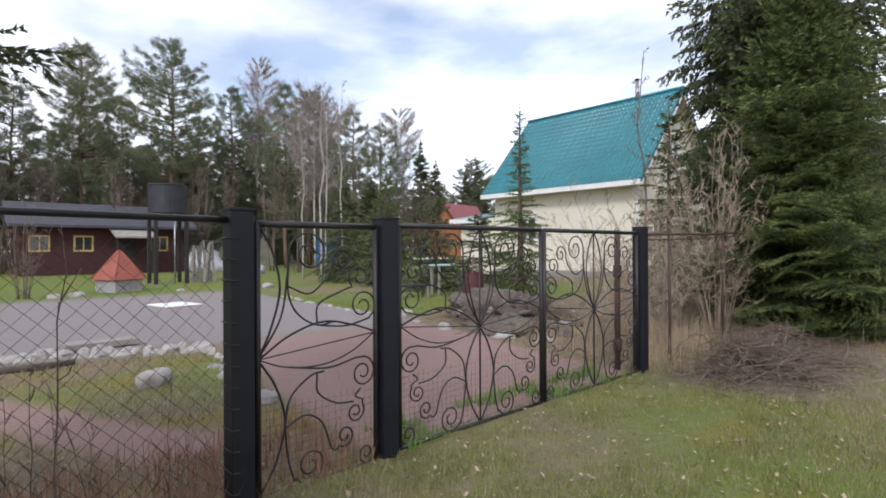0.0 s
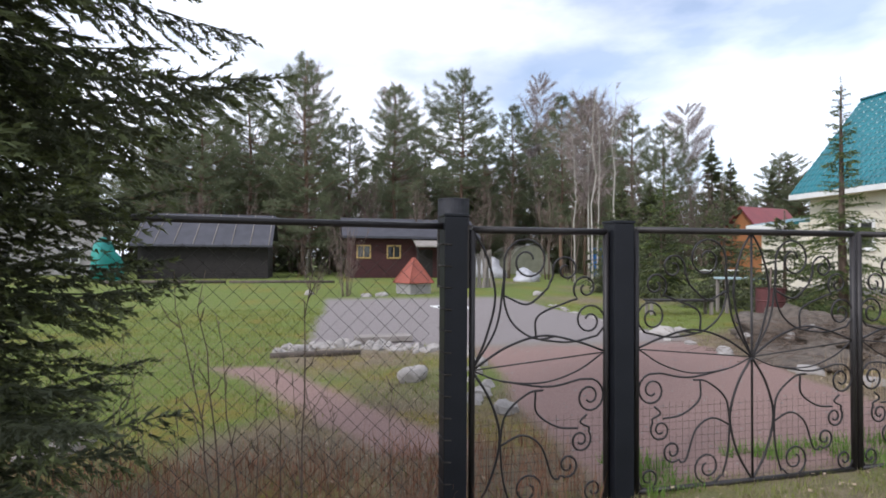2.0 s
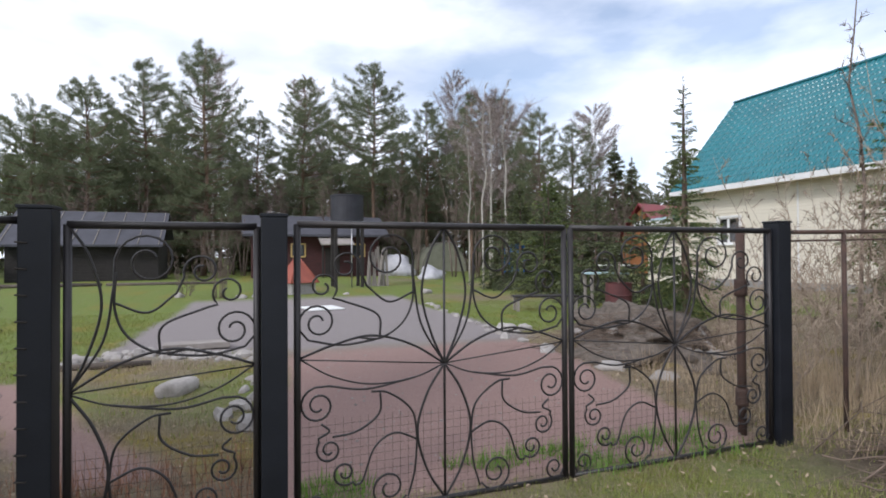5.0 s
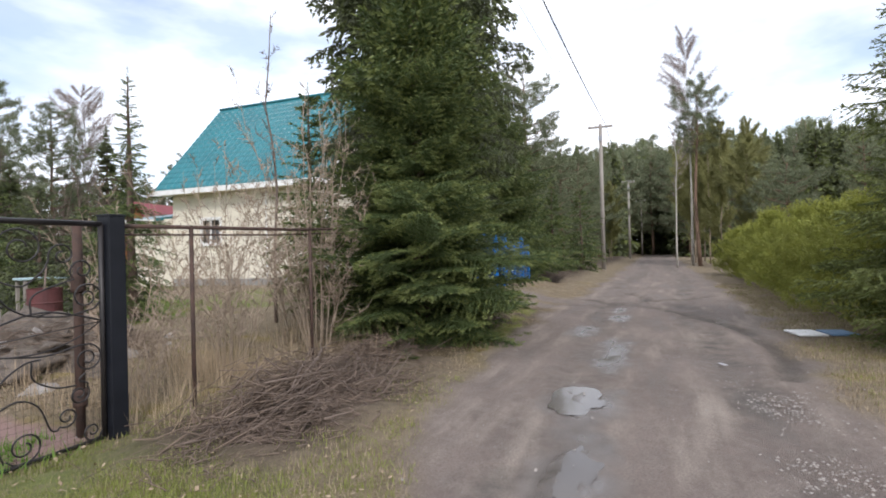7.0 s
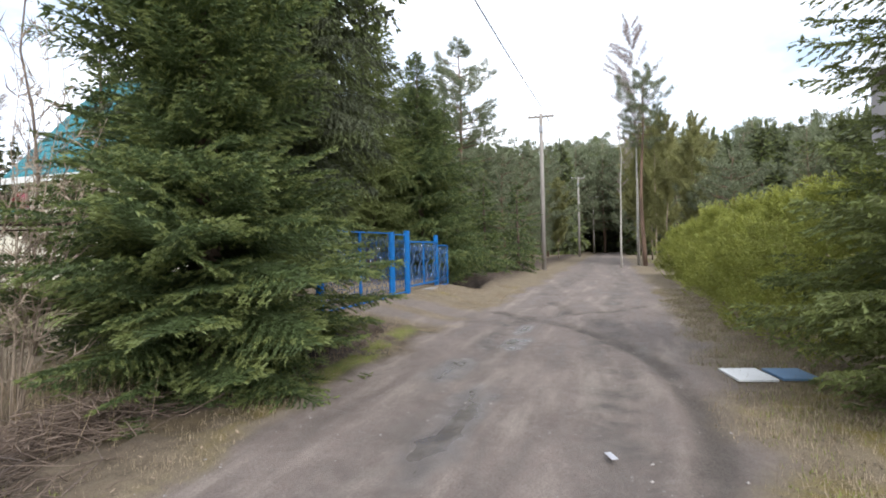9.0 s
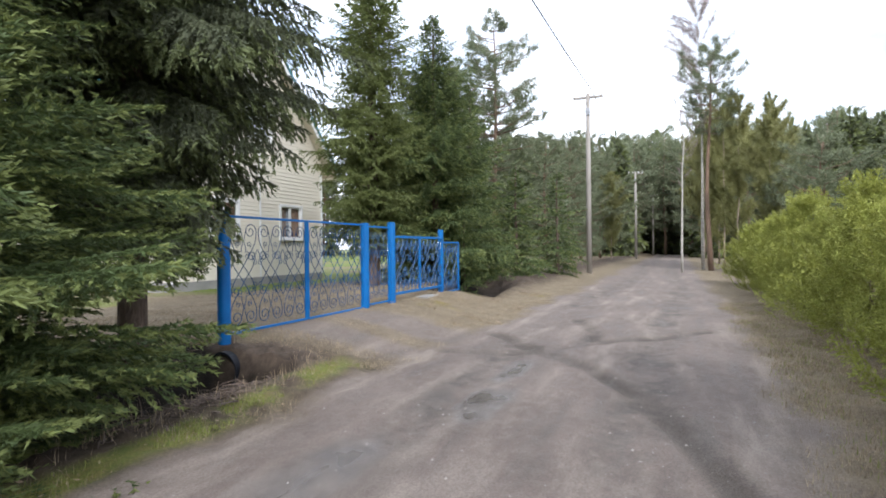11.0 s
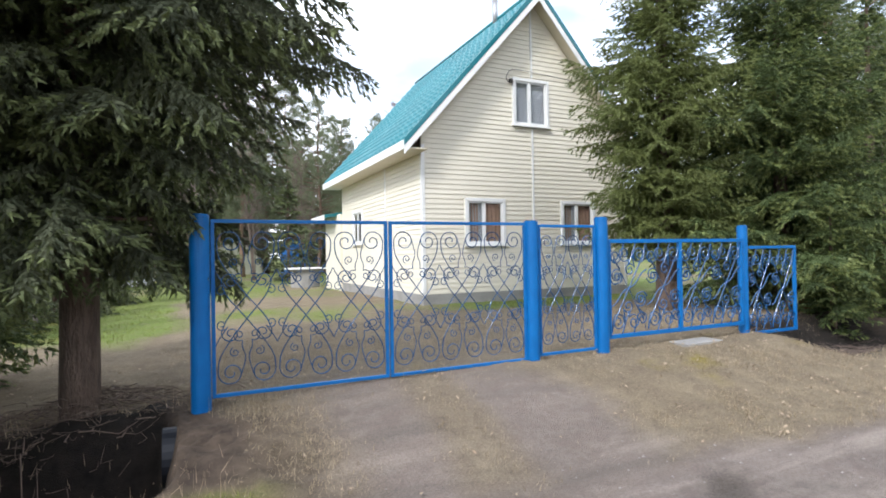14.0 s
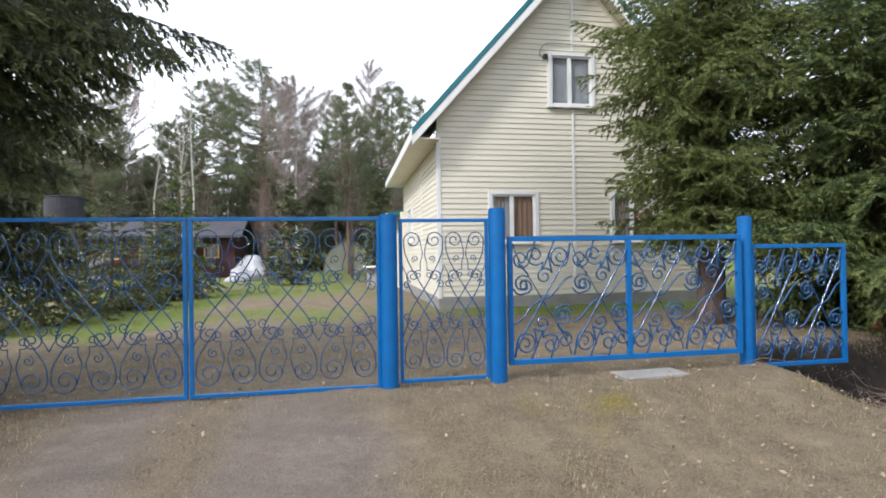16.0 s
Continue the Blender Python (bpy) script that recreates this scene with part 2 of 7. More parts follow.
def sweep(points, r, sides=6, r_end=None, cap=True):
    """Vertices and faces of a round bar along points."""
    p = np.asarray(points, float)
    n = len(p)
    t = np.gradient(p, axis=0)
    t /= np.linalg.norm(t, axis=1)[:, None] + 1e-9
    ref = np.array([0.0, 1.0, 0.0]) if abs(t[:, 1]).mean() < 0.8 else np.array([1.0, 0.0, 0.0])
    a = np.cross(t, ref)
    a /= np.linalg.norm(a, axis=1)[:, None] + 1e-9
    b = np.cross(t, a)
    rr = np.linspace(r, r if r_end is None else r_end, n)[:, None, None]
    ang = np.arange(sides) * 2 * math.pi / sides
    ring = a[:, None, :] * np.cos(ang)[None, :, None] + b[:, None, :] * np.sin(ang)[None, :, None]
    v = (p[:, None, :] + rr * ring).reshape(-1, 3)
    f = [(i * sides + j, i * sides + (j + 1) % sides, (i + 1) * sides + (j + 1) % sides, (i + 1) * sides + j) for i in range(n - 1) for j in range(sides)]
    if cap:
        f += [tuple(range(sides))[::-1], tuple((n - 1) * sides + j for j in range(sides))]
    return v, f


def bars_mesh(name, bars, mat, sides=6):
    """One mesh of several bars: each (points, radius) or (points, radius, end radius)."""
    vs, fs, k = [], [], 0
    for bar in bars:
        v, f = sweep(bar[0], bar[1], sides, bar[2] if len(bar) > 2 else None)
        vs.append(v)
        fs += [tuple(i + k for i in q) for q in f]
        k += len(v)
    return mesh_from(name, np.concatenate(vs), fs, mat, smooth=True)


def catmull(pts, steps=8):
    p = np.asarray(pts, float)
    p = np.vstack([2 * p[0] - p[1], p, 2 * p[-1] - p[-2]])
    res = []
    for i in range(1, len(p) - 2):
        for s in np.linspace(0, 1, steps, endpoint=False):
            res.append(0.5 * (2 * p[i] + (p[i + 1] - p[i - 1]) * s + (2 * p[i - 1] - 5 * p[i] + 4 * p[i + 1] - p[i + 2]) * s ** 2 + (3 * p[i] - p[i - 1] - 3 * p[i + 1] + p[i + 2]) * s ** 3))
    res.append(p[-2])
    return np.array(res)


def value_noise(x, y, seed=0):
    def h(i, j):
        n = np.sin(i * 127.1 + j * 311.7 + seed * 74.7) * 43758.5453
        return n - np.floor(n)
    i, j = np.floor(x), np.floor(y)
    u, v = x - i, y - j
    u, v = u * u * (3 - 2 * u), v * v * (3 - 2 * v)
    return (h(i, j) * (1 - u) + h(i + 1, j) * u) * (1 - v) + (h(i, j + 1) * (1 - u) + h(i + 1, j + 1) * u) * v


def fbm(x, y, seed=0, octaves=4):
    s, a, total = 0.0, 0.5, 0.0
    for k in range(octaves):
        s = s + a * value_noise(x * 2 ** k, y * 2 ** k, seed + k)
        total += a
        a *= 0.5
    return s / total


def step(a, b, v):
    t = np.clip((np.asarray(v, float) - a) / (b - a), 0, 1)
    return t * t * (3 - 2 * t)


# ---- ground ----
def road_left(x):
    return 0.0 + 1.15 * step(5.0, 9.5, x) - 0.25 * step(16, 40, x)


def road_right(x):
    return -2.95 - 0.2 * step(10, 20, x)


def level(x, y):
    """Height of the smooth ground."""
    x, y = np.asarray(x, float), np.asarray(y, float)
    late = step(10, 18.5, x)
    f = -0.1 * (1 - late) + 0.31 * late
    garden = 0.08 * (1 - late) + 0.28 * late
    z = f * step(1.2, 3.3, y) + (garden - f) * step(3.6, 8, y) + (0.2 - garden) * step(13, 24, y)
    # ditches beside the gate
    w = step(11.2, 13.5, x) * (1 - step(15.6, 15.8, x))
    z = z - 1.3 * w * np.exp(-((y - 2.86 + 0.1 * np.sin(x * 1.7)) / 0.62) ** 6)
    e = step(23.75, 24.4, x) * (1 - step(27.5, 29.5, x))
    z = z - 0.6 * e * np.exp(-((y - 3.25 - 0.12 * (x - 24)) / 0.75) ** 4)
    return z


def ground_z(x, y):
    return float(level(x, y))


def spaced(a, b, fine, lo, hi, grow=1.22):
    core = list(np.arange(a, b + fine * 0.5, fine))
    d, v, left = fine, a, []
    while v > lo:
        d = d * grow
        v -= d
        left.append(v)
    d, v, right = fine, core[-1], []
    while v < hi:
        d = d * grow
        v += d
        right.append(v)
    return np.array(left[::-1] + core + right)


def ground_mask(x, y):
    """Shares of road, pink gravel, grey pad, green grass, bare earth (with spruce shade)."""
    wob = (fbm(x * 0.9, y * 0.9, 3) - 0.5) * 0.9
    rl, rr = road_left(x), road_right(x)
    road = step(-0.25, 0.3, rl - y + wob) * step(-0.25, 0.3, y - rr + wob)
    # gravel in front of the blue gate
    apron = step(16.3, 17.2, x + wob) * (1 - step(19.0, 20.0, x + wob * 1.5)) * step(0, 0.6, y - 0.3) * (1 - step(2.6, 5.0, y + wob))
    drive_l = 2.55 + 0.12 * np.clip(y - 4, 0, 8)
    drive_r = 6.9 + 0.05 * np.clip(y - 4, 0, 8)
    small = wob * 0.35
    pink = step(-0.1, 0.15, x - drive_l + small) * step(-0.1, 0.15, drive_r - x + small) * step(3.3, 3.7, y) * (1 - step(8.2, 9.3, y + wob))
    path = np.exp(-((x - (1.25 - 0.62 * (y - 5.0)) + small) / 0.42) ** 6) * step(4.3, 4.6, y) * (1 - step(7.6, 8.0, y))
    pink = np.maximum(pink, path * step(-3, -2, x))
    pad = step(-0.1, 0.2, x - 0.25 - 0.06 * (y - 9) + small) * step(-0.1, 0.2, 7.6 - x + small) * step(8.2, 9.3, y + wob) * (1 - step(18.6, 19.2, y + small))
    lawn = step(0.25, 0.6, fbm(x * 0.35, y * 0.35, 11) + 0.18 * step(4, 6, y) + 0.35 * (1 - step(-1.5, 0.8, x - 0.2)) * step(5, 7, y) - 0.25 * step(14, 18, x) * (1 - step(5, 9, y)) - 0.30 * step(14.5, 16, x) * (1 - step(21, 24, x)) * (1 - step(13, 19, y)) - 0.34 * step(6.0, 7.6, x) * (1 - step(5, 8, y)) - 0.34 * step(-0.8, 0.4, x) * (1 - step(8.5, 9.5, y)) * step(3.3, 3.6, y) - 0.22 * (1 - step(5.0, 6.8, y)) * step(3.3, 3.6, y) - 0.15 * step(15, 16, x) - 0.17 * step(7.5, 9.5, x) * (1 - step(14, 15, x)))
    bare = np.clip(step(12.0, 13.2, x) * (1 - step(16.3, 17.2, x)) * step(0.9, 1.6, y + wob) * (1 - step(2.8, 3.4, y)) * 0.75 + step(11.0, 13.0, x) * (1 - step(15.9, 16.4, x)) * np.exp(-((y - 3.1) / 1.0) ** 4) + step(23.8, 24.3, x) * np.exp(-((y - 3.3) / 1.0) ** 4) + np.exp(-((x - 8.0) / 1.6) ** 4 - ((y - 2.2) / 1.0) ** 4), 0, 1)
    moss = step(0.45, 0.75, fbm(x * 1.3, y * 1.3, 21) + 0.25 * np.exp(-((x - 22.0) / 1.8) ** 2 - ((y - 2.7) / 0.7) ** 2) - 0.2 * step(13, 16, x) - 0.06)
    # spruce litter, with the shade below the boughs put into the colour
    bare = np.clip(bare + 0.9 * np.exp(-((x - 12.2) / 2.6) ** 4 - ((y - 2.5) / 1.15) ** 4), 0, 1)
    bare = np.where(y > 8, 0, bare)
    edge = np.exp(-((y - 1.6 + 0.12 * np.sin(x * 1.1)) / 0.24) ** 4) * step(11, 12.5, x) * (1 - step(16.0, 16.7, x)) * step(0.2, 0.42, fbm(x * 1.7, y * 1.7, 91))
    road, bare, lawn, moss = road * (1 - edge), bare * (1 - 0.9 * edge), np.maximum(lawn, edge * 0.9), np.maximum(moss, edge * 0.5)
    strip = np.exp(-((x - 17.95 - 0.12 * (y - 2) + small) / 0.33) ** 4) * step(0.9, 1.5, y) * 0.8
    return np.maximum(road, apron * 0.9 * (1 - strip)), pink, pad, lawn, bare, moss


PUDDLES = [(8.9, -0.47, 0.36, 0.19), (7.2, -0.62, 0.3, 0.1)]
WET = [(8.9, -0.47, 0.95, 0.42), (7.1, -0.6, 1.2, 0.34), (11.6, -0.55, 1.6, 0.3), (13.4, 0.1, 1.0, 0.3), (15.5, -0.4, 0.7, 0.26), (16.9, -0.3, 0.7, 0.2)]
# tyre marks in the mud, as (x, y) lines
MARKS = [
    [(18.5, -0.1), (17.9, -0.5), (17.2, -1.15), (16.4, -1.65), (15.4, -2.1), (14.2, -2.45), (12.8, -2.64), (11.6, -2.66), (10.4, -2.45)],
    [(17.6, 0.9), (18.0, -0.2), (18.5, -0.6), (19.2, -1.15), (20.0, -1.9), (20.7, -2.6)],
    [(19.3, 0.7), (18.6, 0.1), (18.0, -0.35)],
    [(21.5, -0.3), (20.4, -0.7), (19.5, -0.85), (18.8, -0.75)],
]


def tyre_marks(x, y):
    d = np.full(np.shape(x), 9.0)
    for line in MARKS:
        pts = catmull(line, 5)
        for (ax, ay), (bx, by) in zip(pts[:-1], pts[1:]):
            ux, uy = bx - ax, by - ay
            t = np.clip(((x - ax) * ux + (y - ay) * uy) / (ux * ux + uy * uy + 1e-9), 0, 1)
            d = np.minimum(d, np.hypot(x - ax - t * ux, y - ay - t * uy))
    return d


def build_ground():
    gx = spaced(-5, 29, 0.085, -900, 900)
    gy = spaced(-5, 12, 0.075, -700, 900)
    X, Y = np.meshgrid(gx, gy, indexing="ij")
    road, pink, pad, lawn, bare, moss = ground_mask(X, Y)
    Z = level(X, Y)
    near = np.exp(-(np.clip(np.abs(X - 12) - 18, 0, None) / 8) ** 2 - (np.clip(np.abs(Y - 4) - 8, 0, None) / 8) ** 2)
    rough = (fbm(X * 2.2, Y * 2.2, 5) - 0.5) * (0.09 - 0.05 * road) + (fbm(X * 9, Y * 9, 6) - 0.5) * (0.05 - 0.025 * road)
    rut = -0.03 * np.exp(-((Y + 0.1 + 0.25 * np.sin(X * 0.21)) / 0.3) ** 2) - 0.035 * np.exp(-((Y + 2.0 + 0.2 * np.sin(X * 0.23 + 1)) / 0.3) ** 2)
    flat = np.clip(pink + pad, 0, 1)
    Z = Z + near * (rough * (1 - 0.75 * flat) * (1 + 1.5 * bare) + rut * road)
    for px, py, a, w in PUDDLES:
        m = np.exp(-((X - px) / (a * 1.35)) ** 4 - ((Y - py) / (w * 1.5)) ** 4)
        Z = Z * (1 - m) + m * (0.05 * (fbm(X * 3.2, Y * 5.0, 93) - 0.5) - 0.004 + 0.022 * (((X - px) / a) ** 2 + ((Y - py) / w) ** 2 > 1.6))
    far = tyre_marks(X, Y)
    Z = Z - 0.03 * np.exp(-(far / 0.13) ** 2) + 0.022 * np.exp(-((far - 0.24) / 0.09) ** 2)
    tread = np.exp(-(far / 0.15) ** 4) * (0.35 + 0.65 * step(0.3, 0.6, fbm(X * 2.0, Y * 2.0, 71)))
    soaked = np.zeros_like(X)
    for px, py, a, w in WET:
        q = ((X - px) / a) ** 2 + ((Y - py) / w) ** 2 + (fbm(X * 3, Y * 5, 83) - 0.5) * 1.6
        soaked = np.maximum(soaked, 1 - step(-0.1, 1.25, q))
    # black peat in the ditches, plus painted shade on their far banks
    peat_shade = step(11.6, 13.0, X) * (1 - step(15.65, 15.85, X)) * np.exp(-((Y - 3.05) / 1.0) ** 8) + step(23.9, 24.4, X) * (1 - step(28, 29.5, X)) * np.exp(-((Y - 3.45 - 0.12 * (X - 24)) / 1.05) ** 6)
    nx, ny = X.shape
    verts = np.stack([X, Y, Z], -1).reshape(-1, 3)
    idx = np.arange(nx * ny).reshape(nx, ny)
    quads = np.stack([idx[:-1, :-1], idx[1:, :-1], idx[1:, 1:], idx[:-1, 1:]], -1).reshape(-1, 4)
    me = bpy.data.meshes.new("ground")
    me.vertices.add(len(verts))
    me.vertices.foreach_set("co", verts.astype(np.float32).reshape(-1))
    me.loops.add(quads.size)
    me.loops.foreach_set("vertex_index", quads.astype(np.int32).reshape(-1))
    me.polygons.add(len(quads))
    me.polygons.foreach_set("loop_start", np.arange(0, quads.size, 4, dtype=np.int32))
    me.polygons.foreach_set("use_smooth", np.ones(len(quads), dtype=bool))
    me.update(calc_edges=True)
    cy = 0.25 * np.sin(X * 0.21)
    track = np.exp(-((Y + 0.1 + cy) / 0.38) ** 4) + np.exp(-((Y + 2.0 + 0.2 * np.sin(X * 0.23 + 1)) / 0.34) ** 4)
    track = np.clip(track, 0, 1) * (0.35 + 0.65 * step(0.35, 0.6, fbm(X * 0.5, Y * 1.6, 61)))
    for name, a in (("track", np.maximum(track, soaked)), ("tread", tread), ("soaked", soaked), ("peat_shade", peat_shade), ("road", road), ("pink", pink), ("pad", pad), ("lawn", lawn), ("bare", bare), ("moss", moss)):
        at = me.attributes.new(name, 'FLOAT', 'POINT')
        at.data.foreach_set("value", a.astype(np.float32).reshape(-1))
    m = bpy.data.materials.new("ground_cover")
    m.use_nodes = True
    n, l = m.node_tree.nodes, m.node_tree.links
    b = n["Principled BSDF"]
    tc = n.new("ShaderNodeTexCoord")

    def tex(scale, detail=5, rough_=0.6, stretch=None):
        t = n.new("ShaderNodeTexNoise")
        t.inputs["Scale"].default_value, t.inputs["Detail"].default_value, t.inputs["Roughness"].default_value = scale, detail, rough_
        if stretch:
            mp = n.new("ShaderNodeMapping")
            mp.inputs["Scale"].default_value = stretch
            l.new(tc.outputs["Object"], mp.inputs["Vector"])
            l.new(mp.outputs["Vector"], t.inputs["Vector"])
        else:
            l.new(tc.outputs["Object"], t.inputs["Vector"])
        return t.outputs["Fac"]

    def blend(fac, a, c):
        x = n.new("ShaderNodeMixRGB")
        if isinstance(fac, float):
            x.inputs[0].default_value = fac
        else:
            l.new(fac, x.inputs[0])
        for s, v in ((1, a), (2, c)):
            if isinstance(v, tuple):
                x.inputs[s].default_value = (*v, 1)
            else:
                l.new(v, x.inputs[s])
        return x.outputs[0]

    def ramped(v, lo, hi):
        r = n.new("ShaderNodeMapRange")
        r.inputs["From Min"].default_value, r.inputs["From Max"].default_value = lo, hi
        l.new(v, r.inputs["Value"])
        return r.outputs[0]

    def share(name):
        a = n.new("ShaderNodeAttribute")
        a.attribute_name = name
        return a.outputs["Fac"]

    fine, mid, big = tex(55, 6, 0.7), tex(7, 6, 0.65), tex(0.8, 4)
    speck = tex(140, 3, 0.7)
    dry = blend(ramped(fine, 0.3, 0.7), (0.085, 0.066, 0.043), (0.285, 0.228, 0.152))
    dry = blend(ramped(mid, 0.35, 0.68), dry, blend(ramped(speck, 0.35, 0.65), (0.14, 0.11, 0.07), (0.35, 0.288, 0.195)))
    thatch = tex(2.6, 6, 0.7)
    dry = blend(ramped(thatch, 0.62, 0.38), dry, blend(ramped(fine, 0.35, 0.65), (0.085, 0.066, 0.045), (0.235, 0.185, 0.125)))
    green = blend(ramped(fine, 0.3, 0.72), (0.07, 0.095, 0.022), (0.19, 0.25, 0.05))
    green = blend(ramped(mid, 0.5, 0.85), green, dry)
    base = blend(share("lawn"), dry, green)
    mossy = blend(ramped(fine, 0.3, 0.7), (0.12, 0.095, 0.02), (0.27, 0.215, 0.045))
    mm = n.new("ShaderNodeMath")
    mm.operation = 'MULTIPLY'
    l.new(share("moss"), mm.inputs[0])
    l.new(ramped(mid, 0.3, 0.6), mm.inputs[1])
    base = blend(mm.outputs[0], base, mossy)
    earth = blend(ramped(mid, 0.3, 0.7), (0.034, 0.025, 0.019), (0.115, 0.086, 0.064))
    base = blend(share("bare"), base, earth)
    # near-black soil colour, laid on as shade beyond the ditch edges too
    base = blend(share("peat_shade"), base, blend(ramped(mid, 0.3, 0.7), (0.008, 0.007, 0.006), (0.026, 0.02, 0.016)))
    dirt = blend(ramped(big, 0.3, 0.7), (0.146, 0.115, 0.099), (0.242, 0.193, 0.167))
    dirt = blend(ramped(mid, 0.45, 0.8), dirt, (0.265, 0.23, 0.20))
    dirt = blend(ramped(speck, 0.62, 0.75), dirt, (0.33, 0.305, 0.28))
    dirt = blend(ramped(fine, 0.6, 0.28), dirt, (0.12, 0.10, 0.088))
    streak = tex(1.5, 6, 0.62, (0.28, 1.5, 1.0))
    dirt = blend(ramped(streak, 0.5, 0.68), dirt, blend(ramped(fine, 0.35, 0.65), (0.215, 0.178, 0.15), (0.33, 0.285, 0.245)))
    dirt = blend(ramped(streak, 0.46, 0.32), dirt, blend(ramped(fine, 0.35, 0.65), (0.095, 0.079, 0.068), (0.17, 0.142, 0.122)))
    damp = blend(ramped(mid, 0.3, 0.7), (0.085, 0.074, 0.066), (0.135, 0.118, 0.104))
    soak = n.new("ShaderNodeMath")
    soak.operation = 'MULTIPLY'
    l.new(share("track"), soak.inputs[0])
    l.new(ramped(tex(2.3, 5), 0.36, 0.66), soak.inputs[1])
    dirt = blend(soak.outputs[0], dirt, damp)
    dirt = blend(share("soaked"), dirt, blend(ramped(mid, 0.3, 0.7), (0.085, 0.073, 0.066), (0.135, 0.117, 0.105)))
    dirt = blend(share("tread"), dirt, blend(ramped(fine, 0.35, 0.65), (0.055, 0.046, 0.04), (0.13, 0.108, 0.09)))
    base = blend(share("road"), base, dirt)
    pinkish = blend(ramped(fine, 0.3, 0.7), (0.21, 0.133, 0.117), (0.335, 0.228, 0.20))
    pinkish = blend(ramped(speck, 0.6, 0.75), pinkish, (0.38, 0.29, 0.26))
    base = blend(share("pink"), base, pinkish)
    grey = blend(ramped(fine, 0.3, 0.7), (0.20, 0.175, 0.17), (0.28, 0.25, 0.245))
    base = blend(share("pad"), base, grey)
    l.new(base, b.inputs["Base Color"])
    wet = n.new("ShaderNodeMath")
    wet.operation = 'MULTIPLY'
    l.new(share("road"), wet.inputs[0])
    l.new(ramped(streak, 0.55, 0.3), wet.inputs[1])
    rgh = n.new("ShaderNodeMapRange")
    rgh.inputs["To Min"].default_value, rgh.inputs["To Max"].default_value = 0.92, 0.5
    l.new(wet.outputs[0], rgh.inputs["Value"])
    film = n.new("ShaderNodeMix")
    l.new(share("soaked"), film.inputs[0])
    l.new(rgh.outputs[0], film.inputs[2])
    film.inputs[3].default_value = 0.2
    l.new(film.outputs[0], b.inputs["Roughness"])
    shine = n.new("ShaderNodeMapRange")
    shine.inputs["To Min"].default_value, shine.inputs["To Max"].default_value = 0.24, 0.6
    l.new(share("soaked"), shine.inputs["Value"])
    l.new(shine.outputs[0], b.inputs["Specular IOR Level"])
    bp = n.new("ShaderNodeBump")
    bp.inputs["Distance"].default_value = 0.03
    calm = n.new("ShaderNodeMapRange")
    calm.inputs["To Min"].default_value, calm.inputs["To Max"].default_value = 0.75, 0.06
    l.new(share("soaked"), calm.inputs["Value"])
    l.new(calm.outputs[0], bp.inputs["Strength"])
    l.new(fine, bp.inputs["Height"])
    l.new(bp.outputs[0], b.inputs["Normal"])
    me.materials.append(m)
    return tagged(new("ground", me), "dirt lane with dry and mossy grass verges and gravel drive", "ground", "", "structure")


build_ground()


# ---- iron fences ----
def spiral(cx, cz, r, start, turns, tighten=0.75, n=26):
    """Points (u, v) of a scroll that winds inwards from angle start (degrees)."""
    s = np.linspace(0, 1, n)
    a = radians(start) + s * turns * 2 * math.pi
    rr = r * (1 - tighten * s)
    return np.stack([cx + rr * np.cos(a), cz + rr * np.sin(a)], -1)


def flat_bar(uv, y=0.0):
    uv = np.asarray(uv, float)
    return np.stack([uv[:, 0], np.full(len(uv), y), uv[:, 1]], -1)


